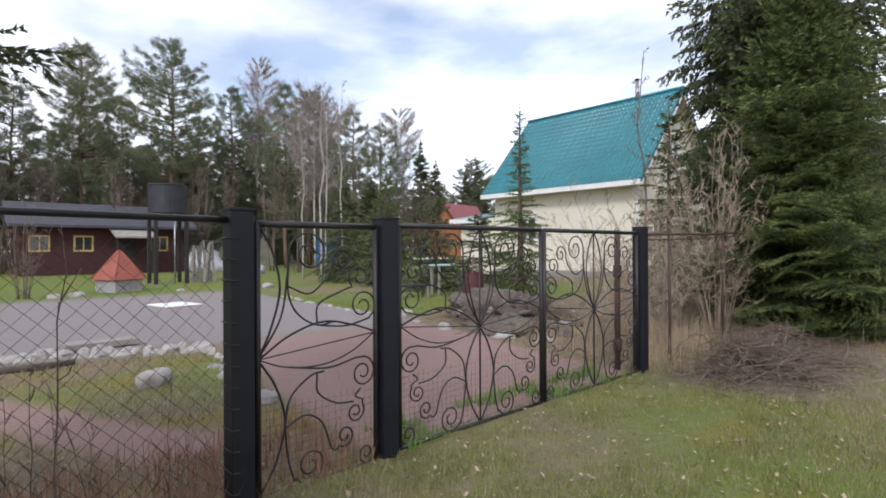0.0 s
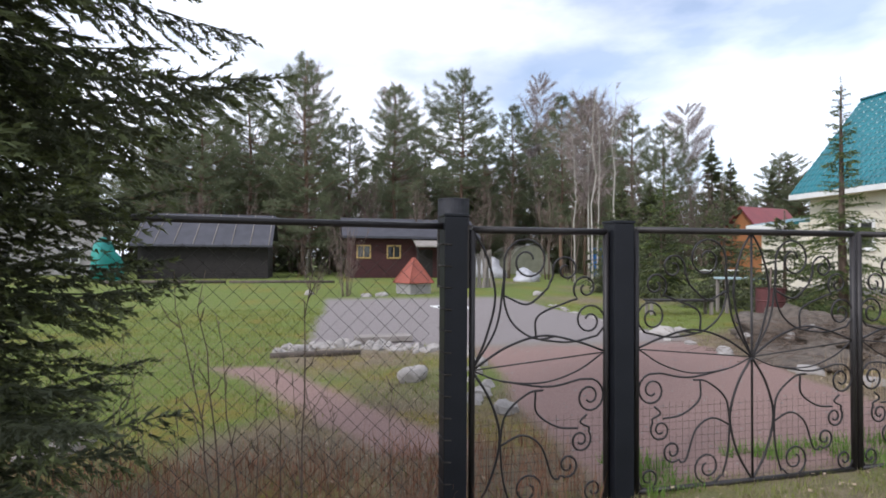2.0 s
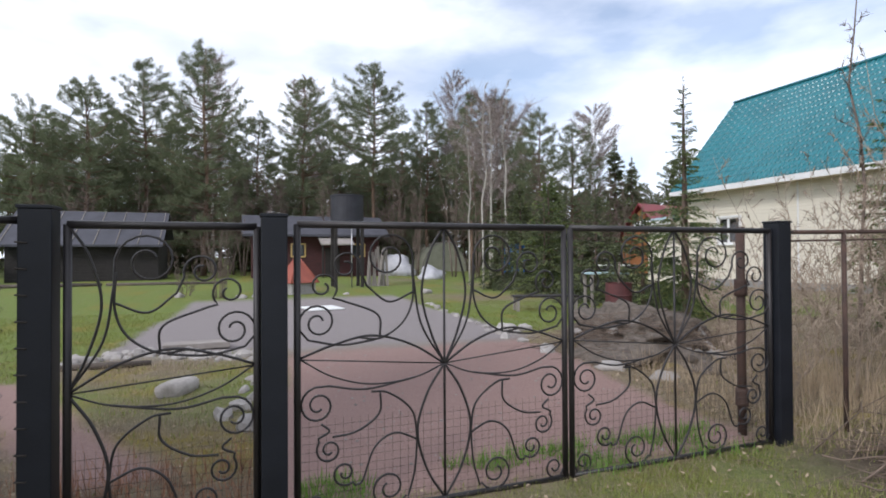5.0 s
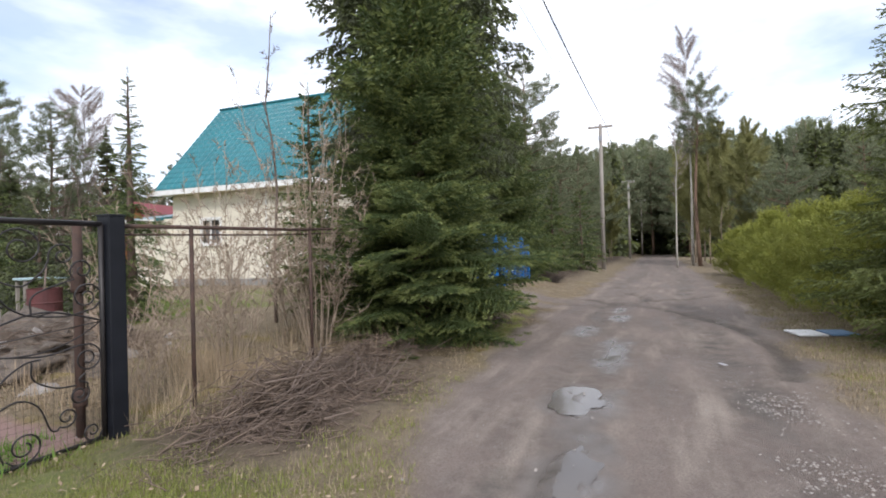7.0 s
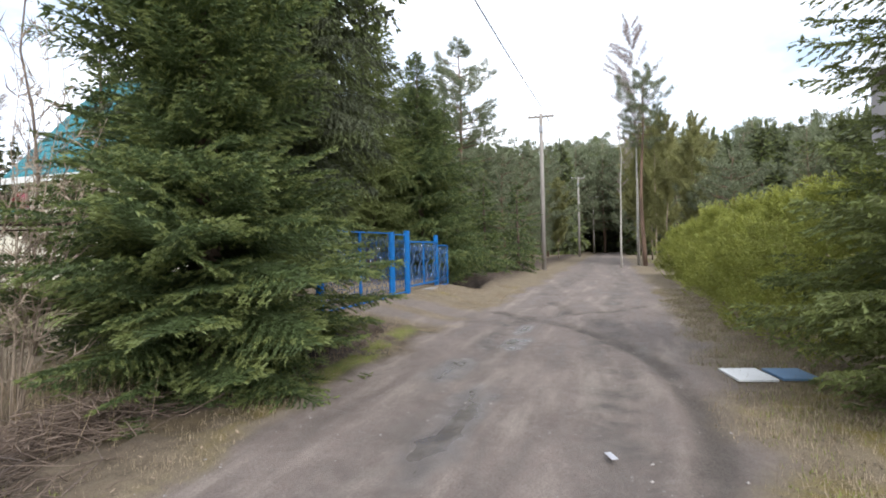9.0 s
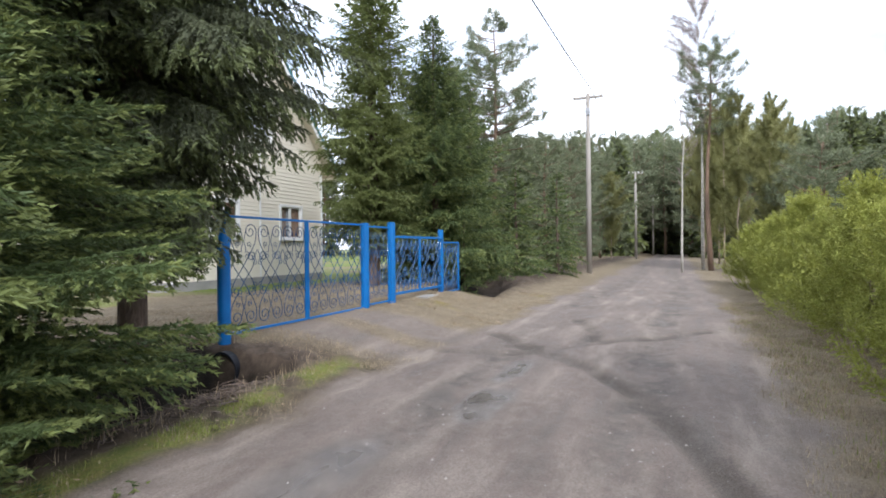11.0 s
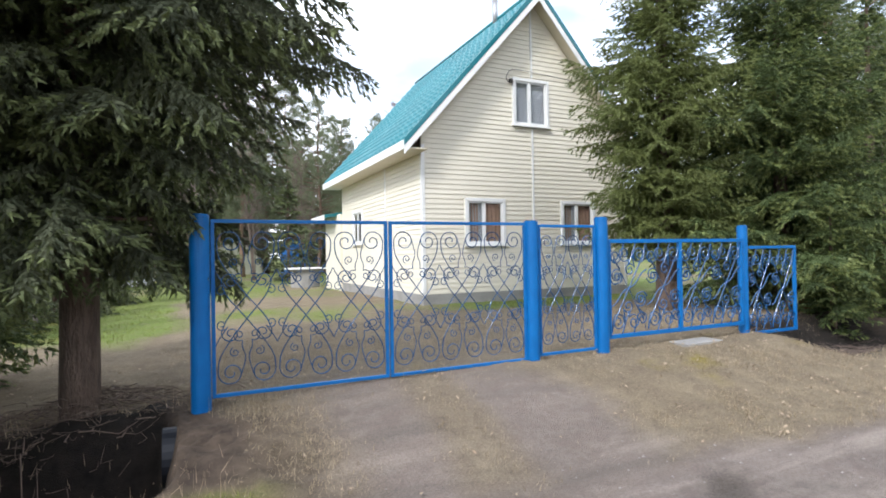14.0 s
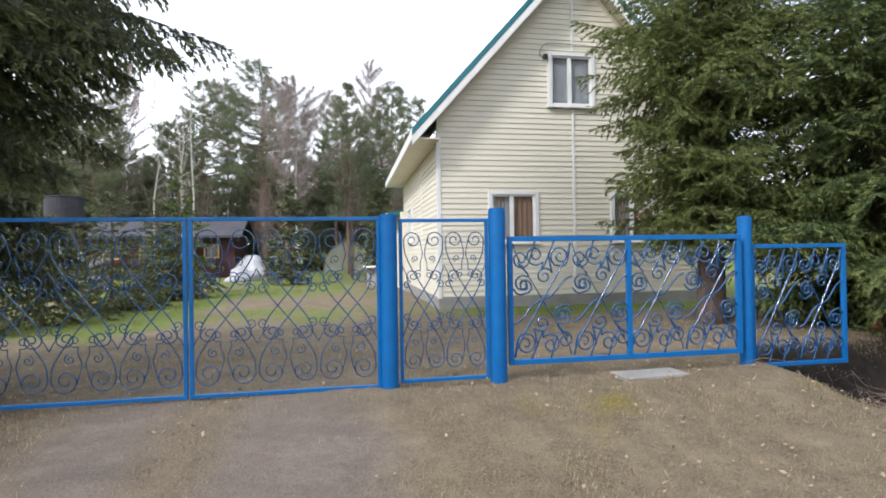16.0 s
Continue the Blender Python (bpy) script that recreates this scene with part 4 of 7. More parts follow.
def build_house():
    h = empty("cream_house", 0, 0, 0, "cream plastic-sided country house with teal metal tile roof", "house")
    part("foundation", box(HX0 - 0.02, HX1 + 0.02, HY0 - 0.02, HY1 + 0.02, -0.2, SILL, 0.01), M_CONCRETE, h, "grey concrete plinth")
    holes = [(22.58, 23.84, 1.83, 3.10), (25.74, 27.0, 1.83, 3.10), (24.14, 25.37, 5.19, 6.54)]
    # inner shell behind the boards, with openings
    core = bmesh.new()
    zs = sorted({SILL, 1.83, 3.10, 4.3, 5.19, 6.54, 8.5})
    for a, b in zip(zs[:-1], zs[1:]):
        hs = [(q[0], q[1]) for q in holes if q[2] < b - 0.01 and q[3] > a + 0.01]
        for k in range(max(1, int((b - a) / 0.3))):
            n = max(1, int((b - a) / 0.3))
            za, zb = a + (b - a) * k / n, a + (b - a) * (k + 1) / n
            reach = min((APEX - 0.3 - zb) / SLOPE, HC - HX0 - 0.03)
            if reach > 0.1:
                for s, e in spans(HC - reach, HC + reach, hs):
                    add_box(core, s, e, HY0 + 0.012, HY0 + 0.16, za, zb)
    part("front_wall", core, M_SIDING, h)
    west = bmesh.new()
    for y0, y1, z0, z1 in ((HY0 + 0.16, 16.1, SILL, 4.3), (17.3, HY1, SILL, 4.3), (16.1, 17.3, SILL, 2.0), (16.1, 17.3, 3.2, 4.3)):
        add_box(west, HX0 + 0.012, HX0 + 0.16, y0, y1, z0, z1)
    part("side_wall", west, M_SIDING, h)
    part("side_wall", box(HX1 - 0.16, HX1, HY0 + 0.16, HY1, SILL, 4.3), M_SIDING, h)
    back = bmesh.new()
    add_box(back, HX0, HX1, HY1 - 0.15, HY1, SILL, 4.3)
    tri = [(HX0, 4.3), (HX1, 4.3), (HC, roof_under(HC) - 0.05)]
    va = [back.verts.new((x, HY1 - 0.15, z)) for x, z in tri]
    vb = [back.verts.new((x, HY1, z)) for x, z in tri]
    for f in ((va[2], va[1], va[0]), (vb[0], vb[1], vb[2]), (va[0], va[1], vb[1], vb[0]), (va[1], va[2], vb[2], vb[1]), (va[2], va[0], vb[0], vb[2])):
        back.faces.new(f)
    part("back_wall", back, M_SIDING, h)
    # sloped strips that close the gable under the roof
    for sx in (-1, 1):
        edge = HC + sx * (HC - HX0 + 0.0)
        part("gable_strip", prism([(HC, APEX - 0.13), (edge, APEX - 0.13 - SLOPE * (HC - HX0)), (edge, APEX - 0.75 - SLOPE * (HC - HX0)), (HC, APEX - 0.75)], HY0 + 0.003, HY0 + 0.15), M_SIDING, h)
    # boards: each laps over the one below
    pitch = 0.131
    unit = {}

    def board(x0, x1, z, y, along):
        key = round(x1 - x0, 2), along
        if key not in unit:
            w = x1 - x0
            prof = [(0.0, 0.0), (-0.020, 0.001), (-0.023, 0.008), (-0.022, 0.02), (-0.009, 0.115), (-0.004, pitch + 0.006), (0.0, pitch + 0.006)]
            vs = [(u, p[0], p[1]) for u in (0, w) for p in prof]
            k = len(prof)
            fs = [(i, i + 1, k + i + 1, k + i) for i in range(k - 1)] + [tuple(range(k))[::-1], tuple(range(k, 2 * k))]
            unit[key] = mesh_from("board", vs, fs, M_SIDING)
        ob = new("board", unit[key])
        ob.parent = h
        ob.matrix_local = pose(x0, y, z) if along == "x" else pose(y, x1, z, 0, 0, -90)

    z = SILL + 0.01
    while z < APEX - 0.45:
        reach = min((APEX - 0.24 - z - pitch) / SLOPE, HC - HX0 - 0.06)
        if reach > 0.12:
            hs = [(q[0] + 0.02, q[1] - 0.02) for q in holes if q[2] - 0.02 < z + pitch and q[3] > z + 0.03]
            for s, e in spans(HC - reach, HC + reach, hs):
                board(s, e, z, HY0 + 0.012, "x")
        if z < 4.2:
            hs = [(16.12, 17.28)] if 1.9 < z < 3.2 else []
            for s, e in spans(HY0 + 0.07, HY1, hs):
                board(s, e, z, HX0 + 0.012, "y")
        z += pitch
    part("corner_trim", box(HX0 - 0.026, HX0 + 0.07, HY0 - 0.026, HY0 + 0.07, SILL - 0.02, 4.45, 0.006), M_WHITE, h)
    part("corner_trim", box(HX1 - 0.07, HX1 + 0.026, HY0 - 0.026, HY0 + 0.07, SILL - 0.02, 4.45, 0.006), M_WHITE, h)
    for a, b in ((SILL, 5.12), (6.58, APEX - 0.3)):
        part("joint_strip", box(HC - 0.03, HC + 0.03, HY0 - 0.03, HY0 + 0.01, a, b, 0.004), M_WHITE, h)
    part("joint_strip", box(HX0 - 0.024, HX0 + 0.01, 13.7, 13.76, SILL, 4.3, 0.004), M_WHITE, h)
    window(h, 22.58, 1.83, 3.10, 1.26)
    window(h, 25.74, 1.83, 3.10, 1.26)
    window(h, 24.14, 5.19, 6.54, 1.23, False)
    window(h, 17.3, 2.0, 3.2, 1.2, False, "side")
    # roof of pressed tile sheets
    for sx in (-1, 1):
        ny, ns = 170, 110
        y0, y1 = FRONT, HY1 + 0.45
        run = OVER + 0.08
        length = math.hypot(run, run * SLOPE)
        yy = np.linspace(y0, y1, ny)
        ss = np.linspace(0, length, ns)
        S, Yg = np.meshgrid(ss, yy, indexing="ij")
        wave = 0.026 * np.sin(Yg * 2 * math.pi / 0.185)
        saw = 0.038 * (1 - (S % 0.35) / 0.35)
        off = 0.05 + wave - saw
        dx, dz = run / length, run * SLOPE / length
        Xg = HC + sx * (S * dx + off * dz)
        Zg = APEX - S * dz + off * dx
        idx = np.arange(ns * ny).reshape(ns, ny)
        quads = np.stack([idx[:-1, :-1], idx[1:, :-1], idx[1:, 1:], idx[:-1, 1:]], -1).reshape(-1, 4)
        me = mesh_from("roof_slope", np.stack([Xg, Yg, Zg], -1).reshape(-1, 3), [tuple(int(i) for i in q) for q in quads], M_ROOF)
        part_mesh("roof_slope", me, h, "teal pressed metal tiles")
        bm = bmesh.new()
        a = [(HC, APEX - 0.03), (HC + sx * run, APEX - 0.03 - run * SLOPE), (HC + sx * run, APEX - 0.11 - run * SLOPE), (HC, APEX - 0.11)]
        fr = [bm.verts.new((x, y0 + 0.03, q)) for x, q in a]
        bk = [bm.verts.new((x, y1 - 0.03, q)) for x, q in a]
        bm.faces.new(fr)
        bm.faces.new(bk[::-1])
        for i in range(4):
            j = (i + 1) % 4
            bm.faces.new((fr[j], fr[i], bk[i], bk[j]))
        part("roof_deck", bm, M_SOFFIT, h)
        # barge boards and verge flashing
        for (t0, t1, yb, mat_, nm) in ((0.12, 0.32, y0 - 0.005, M_WHITE, "barge_board"), (-0.07, 0.10, y0 - 0.012, M_ROOF, "verge_flashing")):
            bm = bmesh.new()
            pts = [(HC, APEX + 0.02 - t0), (HC + sx * (run + 0.05), APEX + 0.02 - t0 - (run + 0.05) * SLOPE), (HC + sx * (run + 0.05), APEX + 0.02 - t1 - (run + 0.05) * SLOPE), (HC, APEX + 0.02 - t1)]
            f1 = [bm.verts.new((x, yb, q)) for x, q in pts]
            f2 = [bm.verts.new((x, yb + 0.03, q)) for x, q in pts]
            bm.faces.new(f1)
            bm.faces.new(f2[::-1])
            for i in range(4):
                j = (i + 1) % 4
                bm.faces.new((f1[j], f1[i], f2[i], f2[j]))
            part(nm, bm, mat_, h)
        ex = HC + sx * (run + 0.03)
        ez = APEX - run * SLOPE
        part("fascia", box(min(ex, ex + sx * 0.03), max(ex, ex + sx * 0.03), y0 + 0.04, y1, ez - 0.22, ez + 0.0, 0.006), M_WHITE, h)
        wall = HX0 if sx < 0 else HX1
        lo, hi = sorted((wall, ex))
        part("soffit", box(lo, hi, y0 + 0.05, y1, ez - 0.20, ez - 0.17), M_SOFFIT, h)
    part_mesh("ridge_cap", bars_mesh("ridge_cap", [([(HC, FRONT - 0.02, APEX + 0.05), (HC, HY1 + 0.47, APEX + 0.05)], 0.075)], M_ROOF, 10), h)
    ch = new("chimney_pipe")
    ch.parent = h
    part_mesh("flue", bars_mesh("flue", [([(24.7, 12.6, 8.6), (24.7, 12.6, 9.75)], 0.085)], M_PIPE, 14), ch)
    part_mesh("rain_cap", bars_mesh("rain_cap", [([(24.7, 12.6, 9.80), (24.7, 12.6, 9.88)], 0.15, 0.03)], M_RUST, 14), ch)
    # low wing at the back
    part("wing_wall", box(21.25, 27.0, HY1 + 0.01, 21.4, BASE, 3.25), M_SIDING, h)
    bm = bmesh.new()
    pr = [(20.75, 3.25), (24.3, 3.78), (27.3, 3.45), (27.3, 3.33), (24.3, 3.64), (20.75, 3.12)]
    f1 = [bm.verts.new((x, HY1 + 0.46, q)) for x, q in pr]
    f2 = [bm.verts.new((x, 21.8, q)) for x, q in pr]
    bm.faces.new(f1)
    bm.faces.new(f2[::-1])
    for i in range(6):
        j = (i + 1) % 6
        bm.faces.new((f1[j], f1[i], f2[i], f2[j]))
    part("wing_roof", bm, M_ROOF, h)
    part("wing_fascia", box(20.72, 20.75, HY1 + 0.46, 21.8, 3.0, 3.24, 0.005), M_WHITE, h)
    # looped cable by the upper window
    pts = catmull([(24.55, 10.80, 6.75), (24.1, 10.78, 6.72), (23.92, 10.78, 6.5), (24.0, 10.78, 6.36), (24.1, 10.80, 6.4)], 7)
    part_mesh("cable_loop", bars_mesh("cable_loop", [(pts, 0.008), (catmull([(24.5, 10.80, 6.75), (25.2, 10.79, 6.72), (26.2, 10.79, 6.66)], 6), 0.008)], M_WIRE, 5), h)
    part("junction_box", box(24.02, 24.12, 10.74, 10.83, 6.36, 6.46, 0.01), M_IRON, h)
    return h


build_house()


# ---- trees ----
def rot_z(a):
    c, s = math.cos(a), math.sin(a)
    return np.array([[c, -s, 0], [s, c, 0], [0, 0, 1.0]])


def spray(rng, L, per_m=85, needle=0.04, width=0.008, sag=0.25, hang=0.25, lift=0.0, gap=0.085, flags=None):
    """Triangles of one conifer branch of length L along +x, with side twigs."""
    tris = []
    n = max(4, int(L / gap))
    mark = [] if flags is None else flags
    bases, dirs, lens = [], [], []
    for i in range(n):
        s = 0.10 + 0.90 * (i + 0.5) / n
        x = s * L
        z = lift * L * s - sag * L * s * s
        for side in (-1, 1):
            l = L * (0.42 * (1 - s) ** 0.75 + 0.07) * rng.uniform(0.7, 1.15)
            l = min(l, 0.62)
            a = radians(rng.uniform(38, 62))
            d = np.array([math.cos(a), side * math.sin(a), -hang * rng.uniform(0.3, 1.6) + (lift - 2 * sag * s) * 0.6])
            bases.append((x, 0.0, z))
            dirs.append(d / np.linalg.norm(d))
            lens.append(l)
    bases.append((0.9 * L, 0, lift * L * 0.9 - sag * L * 0.81))
    dirs.append(np.array([1.0, 0, lift - 1.8 * sag]) / np.linalg.norm([1.0, 0, lift - 1.8 * sag]))
    lens.append(0.14 * L)
    for b, d, l in zip(bases, dirs, lens):
        k = max(4, int(l * per_m))
        t = rng.uniform(0.0, 1.0, k)
        p = np.array(b) + d * (t * l)[:, None] + np.array([0, 0, -0.10 * hang]) * (t ** 2 * l)[:, None]
        r = rng.normal(size=(k, 3))
        r -= (r @ d)[:, None] * d
        r /= np.linalg.norm(r, axis=1)[:, None] + 1e-9
        dd = d * 0.86 + r * 0.5
        side = np.cross(dd, rng.normal(size=(k, 3)))
        side /= np.linalg.norm(side, axis=1)[:, None] + 1e-9
        ln = needle * rng.uniform(0.7, 1.3, k)[:, None]
        tris.append(np.stack([p - side * width, p + side * width, p + dd * ln], 1))
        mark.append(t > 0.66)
        # twig wood
        q = np.cross(d, [0.3, 0.2, 1.0])
        q = q / np.linalg.norm(q) * 0.004
        b = np.array(b)
        tris.append(np.array([[b - q, b + q, b + d * l]]))
        mark.append(np.array([False]))
    segs = 7 if gap < 0.25 else 2
    ax = np.linspace(0, 1, segs + 1)
    P = np.stack([ax * L, 0 * ax, lift * L * ax - sag * L * ax * ax], -1)
    for i in range(segs):
        w = 0.012 * (1 - i / segs) * max(L, 0.6) + 0.003
        for o in (np.array([0, w, 0]), np.array([0, 0, w])):
            tris.append(np.array([[P[i] - o, P[i] + o, P[i + 1]]]))
            mark.append(np.array([False]))
    return np.concatenate(tris)


def spruce(name, x, y, h, radius, label, clear=0.0, per_m=85, needle=0.042, width=0.008, step_z=0.26, per_ring=7, seed=1, mat=None, sag=0.22, hang=0.25, group="", trunk=0.0, shape=0.85, lean_up=0.45, gap=0.085, seen=99.0, skirt=1.0):
    """seen: height above which the boughs are made more coarsely."""
    rng = np.random.default_rng(seed)
    z0 = ground_z(x, y)
    root = empty(name, x, y, z0, label, "spruce", group)
    tr = trunk or 0.016 * h + 0.02
    pts = [(0.02 * math.sin(k * 0.9), 0.02 * math.cos(k * 0.7), zz) for k, zz in enumerate(np.linspace(-0.6, h, 14))]
    vs, fs = sweep(pts, tr * 1.15, 10, 0.012)
    part_mesh("trunk", mesh_from("trunk", vs, fs, M_BARK, True), root)
    classes = [radius * f for f in (0.18, 0.35, 0.55, 0.78, 1.0)]

    def make(c, coarse):
        fl = []
        if coarse:
            t = spray(rng, c, per_m * 0.3, needle * 1.9, width * 2.7, sag, hang, 0.0, gap * 1.5, fl)
        else:
            t = spray(rng, c, per_m, needle, width, sag, hang, 0.0, gap, fl)
        return t, np.concatenate(fl)
    protos = [[make(c, False) for _ in range(3)] for c in classes]
    rough = [[make(c, True)] for c in classes] if seen < h else None
    chunks, marks, z = [], [], clear
    while z < h - 0.12:
        f = (z - clear * 0.6) / (h - clear * 0.6)
        base = radius * (1 - f) ** shape * min(1.0, 0.62 * skirt + 2.2 * (z - clear + 0.12) / h)
        base *= 1 + 0.16 * math.sin(z * 2.3 + seed)
        ring = max(4, int(per_ring * (0.5 + 0.5 * (1 - f))))
        off = rng.uniform(0, 6.28)
        coarse = z > seen
        for k in range(ring):
            L = max(0.16, base * rng.uniform(0.55, 1.22))
            i = int(np.argmin([abs(c - L) for c in classes]))
            pool = rough[i] if coarse else protos[i]
            t, fl = pool[rng.integers(len(pool))]
            t = t * (L / classes[i])
            roll = rng.uniform(-0.4, 0.4)
            cr, sr = math.cos(roll), math.sin(roll)
            t = t @ np.array([[1, 0, 0], [0, cr, -sr], [0, sr, cr]]).T
            tilt = radians(-10 + 55 * max(f, 0) ** 1.3 * lean_up * 2 + rng.uniform(-12, 14))
            ct, st = math.cos(tilt), math.sin(tilt)
            t = t @ np.array([[ct, 0, -st], [0, 1, 0], [st, 0, ct]]).T
            t = t @ rot_z(off + k * 6.283 / ring + rng.uniform(-0.35, 0.35)).T
            chunks.append(t + np.array([0, 0, z + rng.uniform(-0.12, 0.12)]))
            marks.append(fl)
        z += step_z * (1 - 0.45 * f) * rng.uniform(0.8, 1.2) * (1.2 if coarse else 1.0)
    fl = []
    tip = spray(rng, 0.6, per_m, needle, width, 0, 0.0, 0.0, gap, fl)
    chunks.append(np.stack([tip[..., 1] * 0.35, tip[..., 2] * 0.35, tip[..., 0]], -1) + np.array([0, 0, h - 0.4]))
    marks.append(np.concatenate(fl))
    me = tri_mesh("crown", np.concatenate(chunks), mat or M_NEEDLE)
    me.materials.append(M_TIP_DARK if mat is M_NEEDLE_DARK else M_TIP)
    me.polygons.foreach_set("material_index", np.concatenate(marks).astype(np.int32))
    part_mesh("crown", me, root)
    return root


spruce("spruce_tree", 12.25, 2.75, 9.6, 2.14, "dense green spruce with boughs sweeping to the ground", seed=3, per_m=92, needle=0.052, width=0.0085, step_z=0.155, per_ring=16, sag=-0.05, hang=0.14, shape=0.8, seen=4.6, skirt=1.25)
spruce("spruce_tree", 15.0, 3.9, 14.5, 2.95, "tall dark spruce with bare lower trunk beside the ditch", clear=1.75, seed=5, per_m=76, needle=0.064, width=0.0135, step_z=0.22, per_ring=15, mat=M_NEEDLE_DARK, sag=0.2, hang=0.9, trunk=0.15, shape=0.65, seen=5.6, skirt=0.78)
spruce("spruce_tree", -1.5, 2.7, 7.5, 1.84, "dark spruce standing close to the chain-link fence", seed=7, per_m=112, needle=0.043, width=0.0078, clear=0.55, per_ring=14, step_z=0.14, mat=M_NEEDLE_DARK, sag=-0.06, hang=0.3, shape=0.42, seen=3.8, skirt=0.85)
spruce("spruce_tree", 25.6, 6.9, 12.5, 2.3, "tall yellow-green spruce behind the blue fence", clear=1.6, skirt=0.9, mat=M_NEEDLE_SUN, seed=9, per_m=60, needle=0.075, width=0.0135, step_z=0.24, per_ring=14, sag=-0.02, hang=0.55, shape=0.7, gap=0.11, seen=8.4)
spruce("spruce_tree", 27.8, 5.7, 9.4, 2.9, "tall green spruce behind the blue fence", clear=0.4, seed=11, per_m=60, needle=0.075, width=0.0135, step_z=0.24, per_ring=14, sag=-0.02, hang=0.55, shape=0.7, gap=0.11, seen=8.4)
spruce("spruce_tree", 31.2, 5.6, 8.2, 1.7, "slender spruce beside the lane", shape=0.7, seed=13, per_m=22, needle=0.11, width=0.024, gap=0.14, step_z=0.26, per_ring=9, group="lane spruces")
spruce("spruce_tree", 32.2, 4.0, 4.6, 1.6, "bushy spruce beside the lane", seed=14, per_m=22, needle=0.11, width=0.024, gap=0.14, step_z=0.24, per_ring=9, group="lane spruces")
spruce("spruce_tree", 35.2, 2.9, 4.7, 1.75, "bushy young spruce at the lane edge", seed=15, per_m=22, needle=0.11, width=0.024, gap=0.14, step_z=0.3, per_ring=8, group="lane spruces", shape=0.7)
spruce("spruce_tree", 12.0, 9.6, 5.4, 1.3, "small spruce with thin leader in the garden", seed=16, per_m=60, needle=0.06, width=0.01, step_z=0.22, per_ring=8, shape=1.05)
spruce("spruce_tree", 13.5, 18.0, 4.4, 1.7, "bushy dark green young spruce in the garden", seed=17, per_m=24, needle=0.11, width=0.024, gap=0.14, step_z=0.32, per_ring=8, shape=0.7)
spruce("spruce_tree", 12.7, -5.0, 6.3, 1.8, "green spruce at the end of the hedge", mat=M_NEEDLE_SUN, seed=18, per_m=70, needle=0.055, width=0.011, clear=0.05, per_ring=12, step_z=0.2, seen=4.6, hang=0.3, sag=-0.04, shape=0.66)
for i, (x, y, h, r) in enumerate(((12.5, 11.6, 2.7, 1.45), (12.9, 14.2, 3.3, 1.6), (12.7, 20.4, 3.5, 1.6))):
    spruce("spruce_tree", x, y, h, r, "young dark green spruce along the yard", seed=31 + i, per_m=28, needle=0.09, width=0.02, gap=0.13, step_z=0.26, per_ring=9, shape=0.65, mat=M_NEEDLE_DARK, group="yard spruces")
for i, (x, y, h, r) in enumerate(((27.3, 4.4, 2.5, 1.0), (29.6, 4.6, 3.5, 1.3))):
    spruce("spruce_tree", x, y, h, r, "small bushy green spruce beside the ditch", seed=61 + i, per_m=44, needle=0.07, width=0.014, gap=0.11, step_z=0.2, per_ring=10, shape=0.7, sag=-0.03, hang=0.3, group="ditch spruces")
spruce("spruce_tree", 13.0, 17.5, 3.4, 1.6, "low dark spruce at the lawn edge", seed=19, per_m=24, needle=0.11, width=0.024, gap=0.14, step_z=0.32, per_ring=8, mat=M_NEEDLE_DARK, shape=0.7)


def pine_mesh(seed, h, crown_r, clear, gap=0.5, ring=6, m=22, size=1.0):
    """Needles and limbs of a pine: whorls of rising limbs, forked twigs with tufts at their ends."""
    rng = np.random.default_rng(seed)
    chunks, limbs = [], []
    crown_r = crown_r * 1.45
    z, side_push = h * clear, rng.uniform(0, 6.28)
    while z < h * 0.985:
        f = (z - h * clear) / (h * (1 - clear))
        shape = min(1.0, 0.62 + 1.1 * f) * (1.0 - f ** 2.2) ** 0.8 + 0.06
        off = rng.uniform(0, 6.28)
        for k in range(ring if f < 0.85 else 4):
            if rng.uniform() < 0.2:
                continue
            a = off + k * 6.283 / ring + rng.uniform(-0.4, 0.4)
            r = crown_r * shape * rng.uniform(0.45, 1.12) * (1 + 0.18 * math.cos(a - side_push))
            rise = 0.12 + 0.55 * f + rng.uniform(-0.1, 0.12)
            d = np.array([math.cos(a), math.sin(a), 0.0])
            base = np.array([0.0, 0.0, z + rng.uniform(-0.15, 0.15)])
            mid = base + d * r * 0.55 + np.array([0, 0, rise * r * 0.35])
            end = base + d * r + np.array([0, 0, rise * r])
            limbs.append(([tuple(base), tuple(mid), tuple(end)], 0.012 * r + 0.012, 0.010))
            n = max(4, int(r * 4.2 / size))
            for j in range(n):
                t = 0.28 + 0.72 * (j + rng.uniform()) / n
                p = base * (1 - t) ** 2 + 2 * t * (1 - t) * mid + t * t * end
                sd = rng.choice((-1, 1)) * radians(rng.uniform(25, 65))
                b = np.array([math.cos(a + sd), math.sin(a + sd), rng.uniform(0.0, 0.5)])
                q = p + b * (0.18 + 0.34 * r * (1.08 - t)) * rng.uniform(0.5, 1.1)
                for c in (q, p * 0.4 + q * 0.6):
                    v = rng.normal(size=(m, 3)) + b * 0.9 + np.array([0, 0, 0.5])
                    v /= np.linalg.norm(v, axis=1)[:, None]
                    s = np.cross(v, rng.normal(size=(m, 3)))
                    s /= np.linalg.norm(s, axis=1)[:, None]
                    ctr = c + rng.normal(size=(m, 3)) * 0.09 * size
                    ln = rng.uniform(0.14, 0.30, m)[:, None] * size
                    chunks.append(np.stack([ctr - s * 0.017 * size, ctr + s * 0.017 * size, ctr + v * ln], 1))
        z += gap * rng.uniform(0.75, 1.25)
    return np.concatenate(chunks), limbs


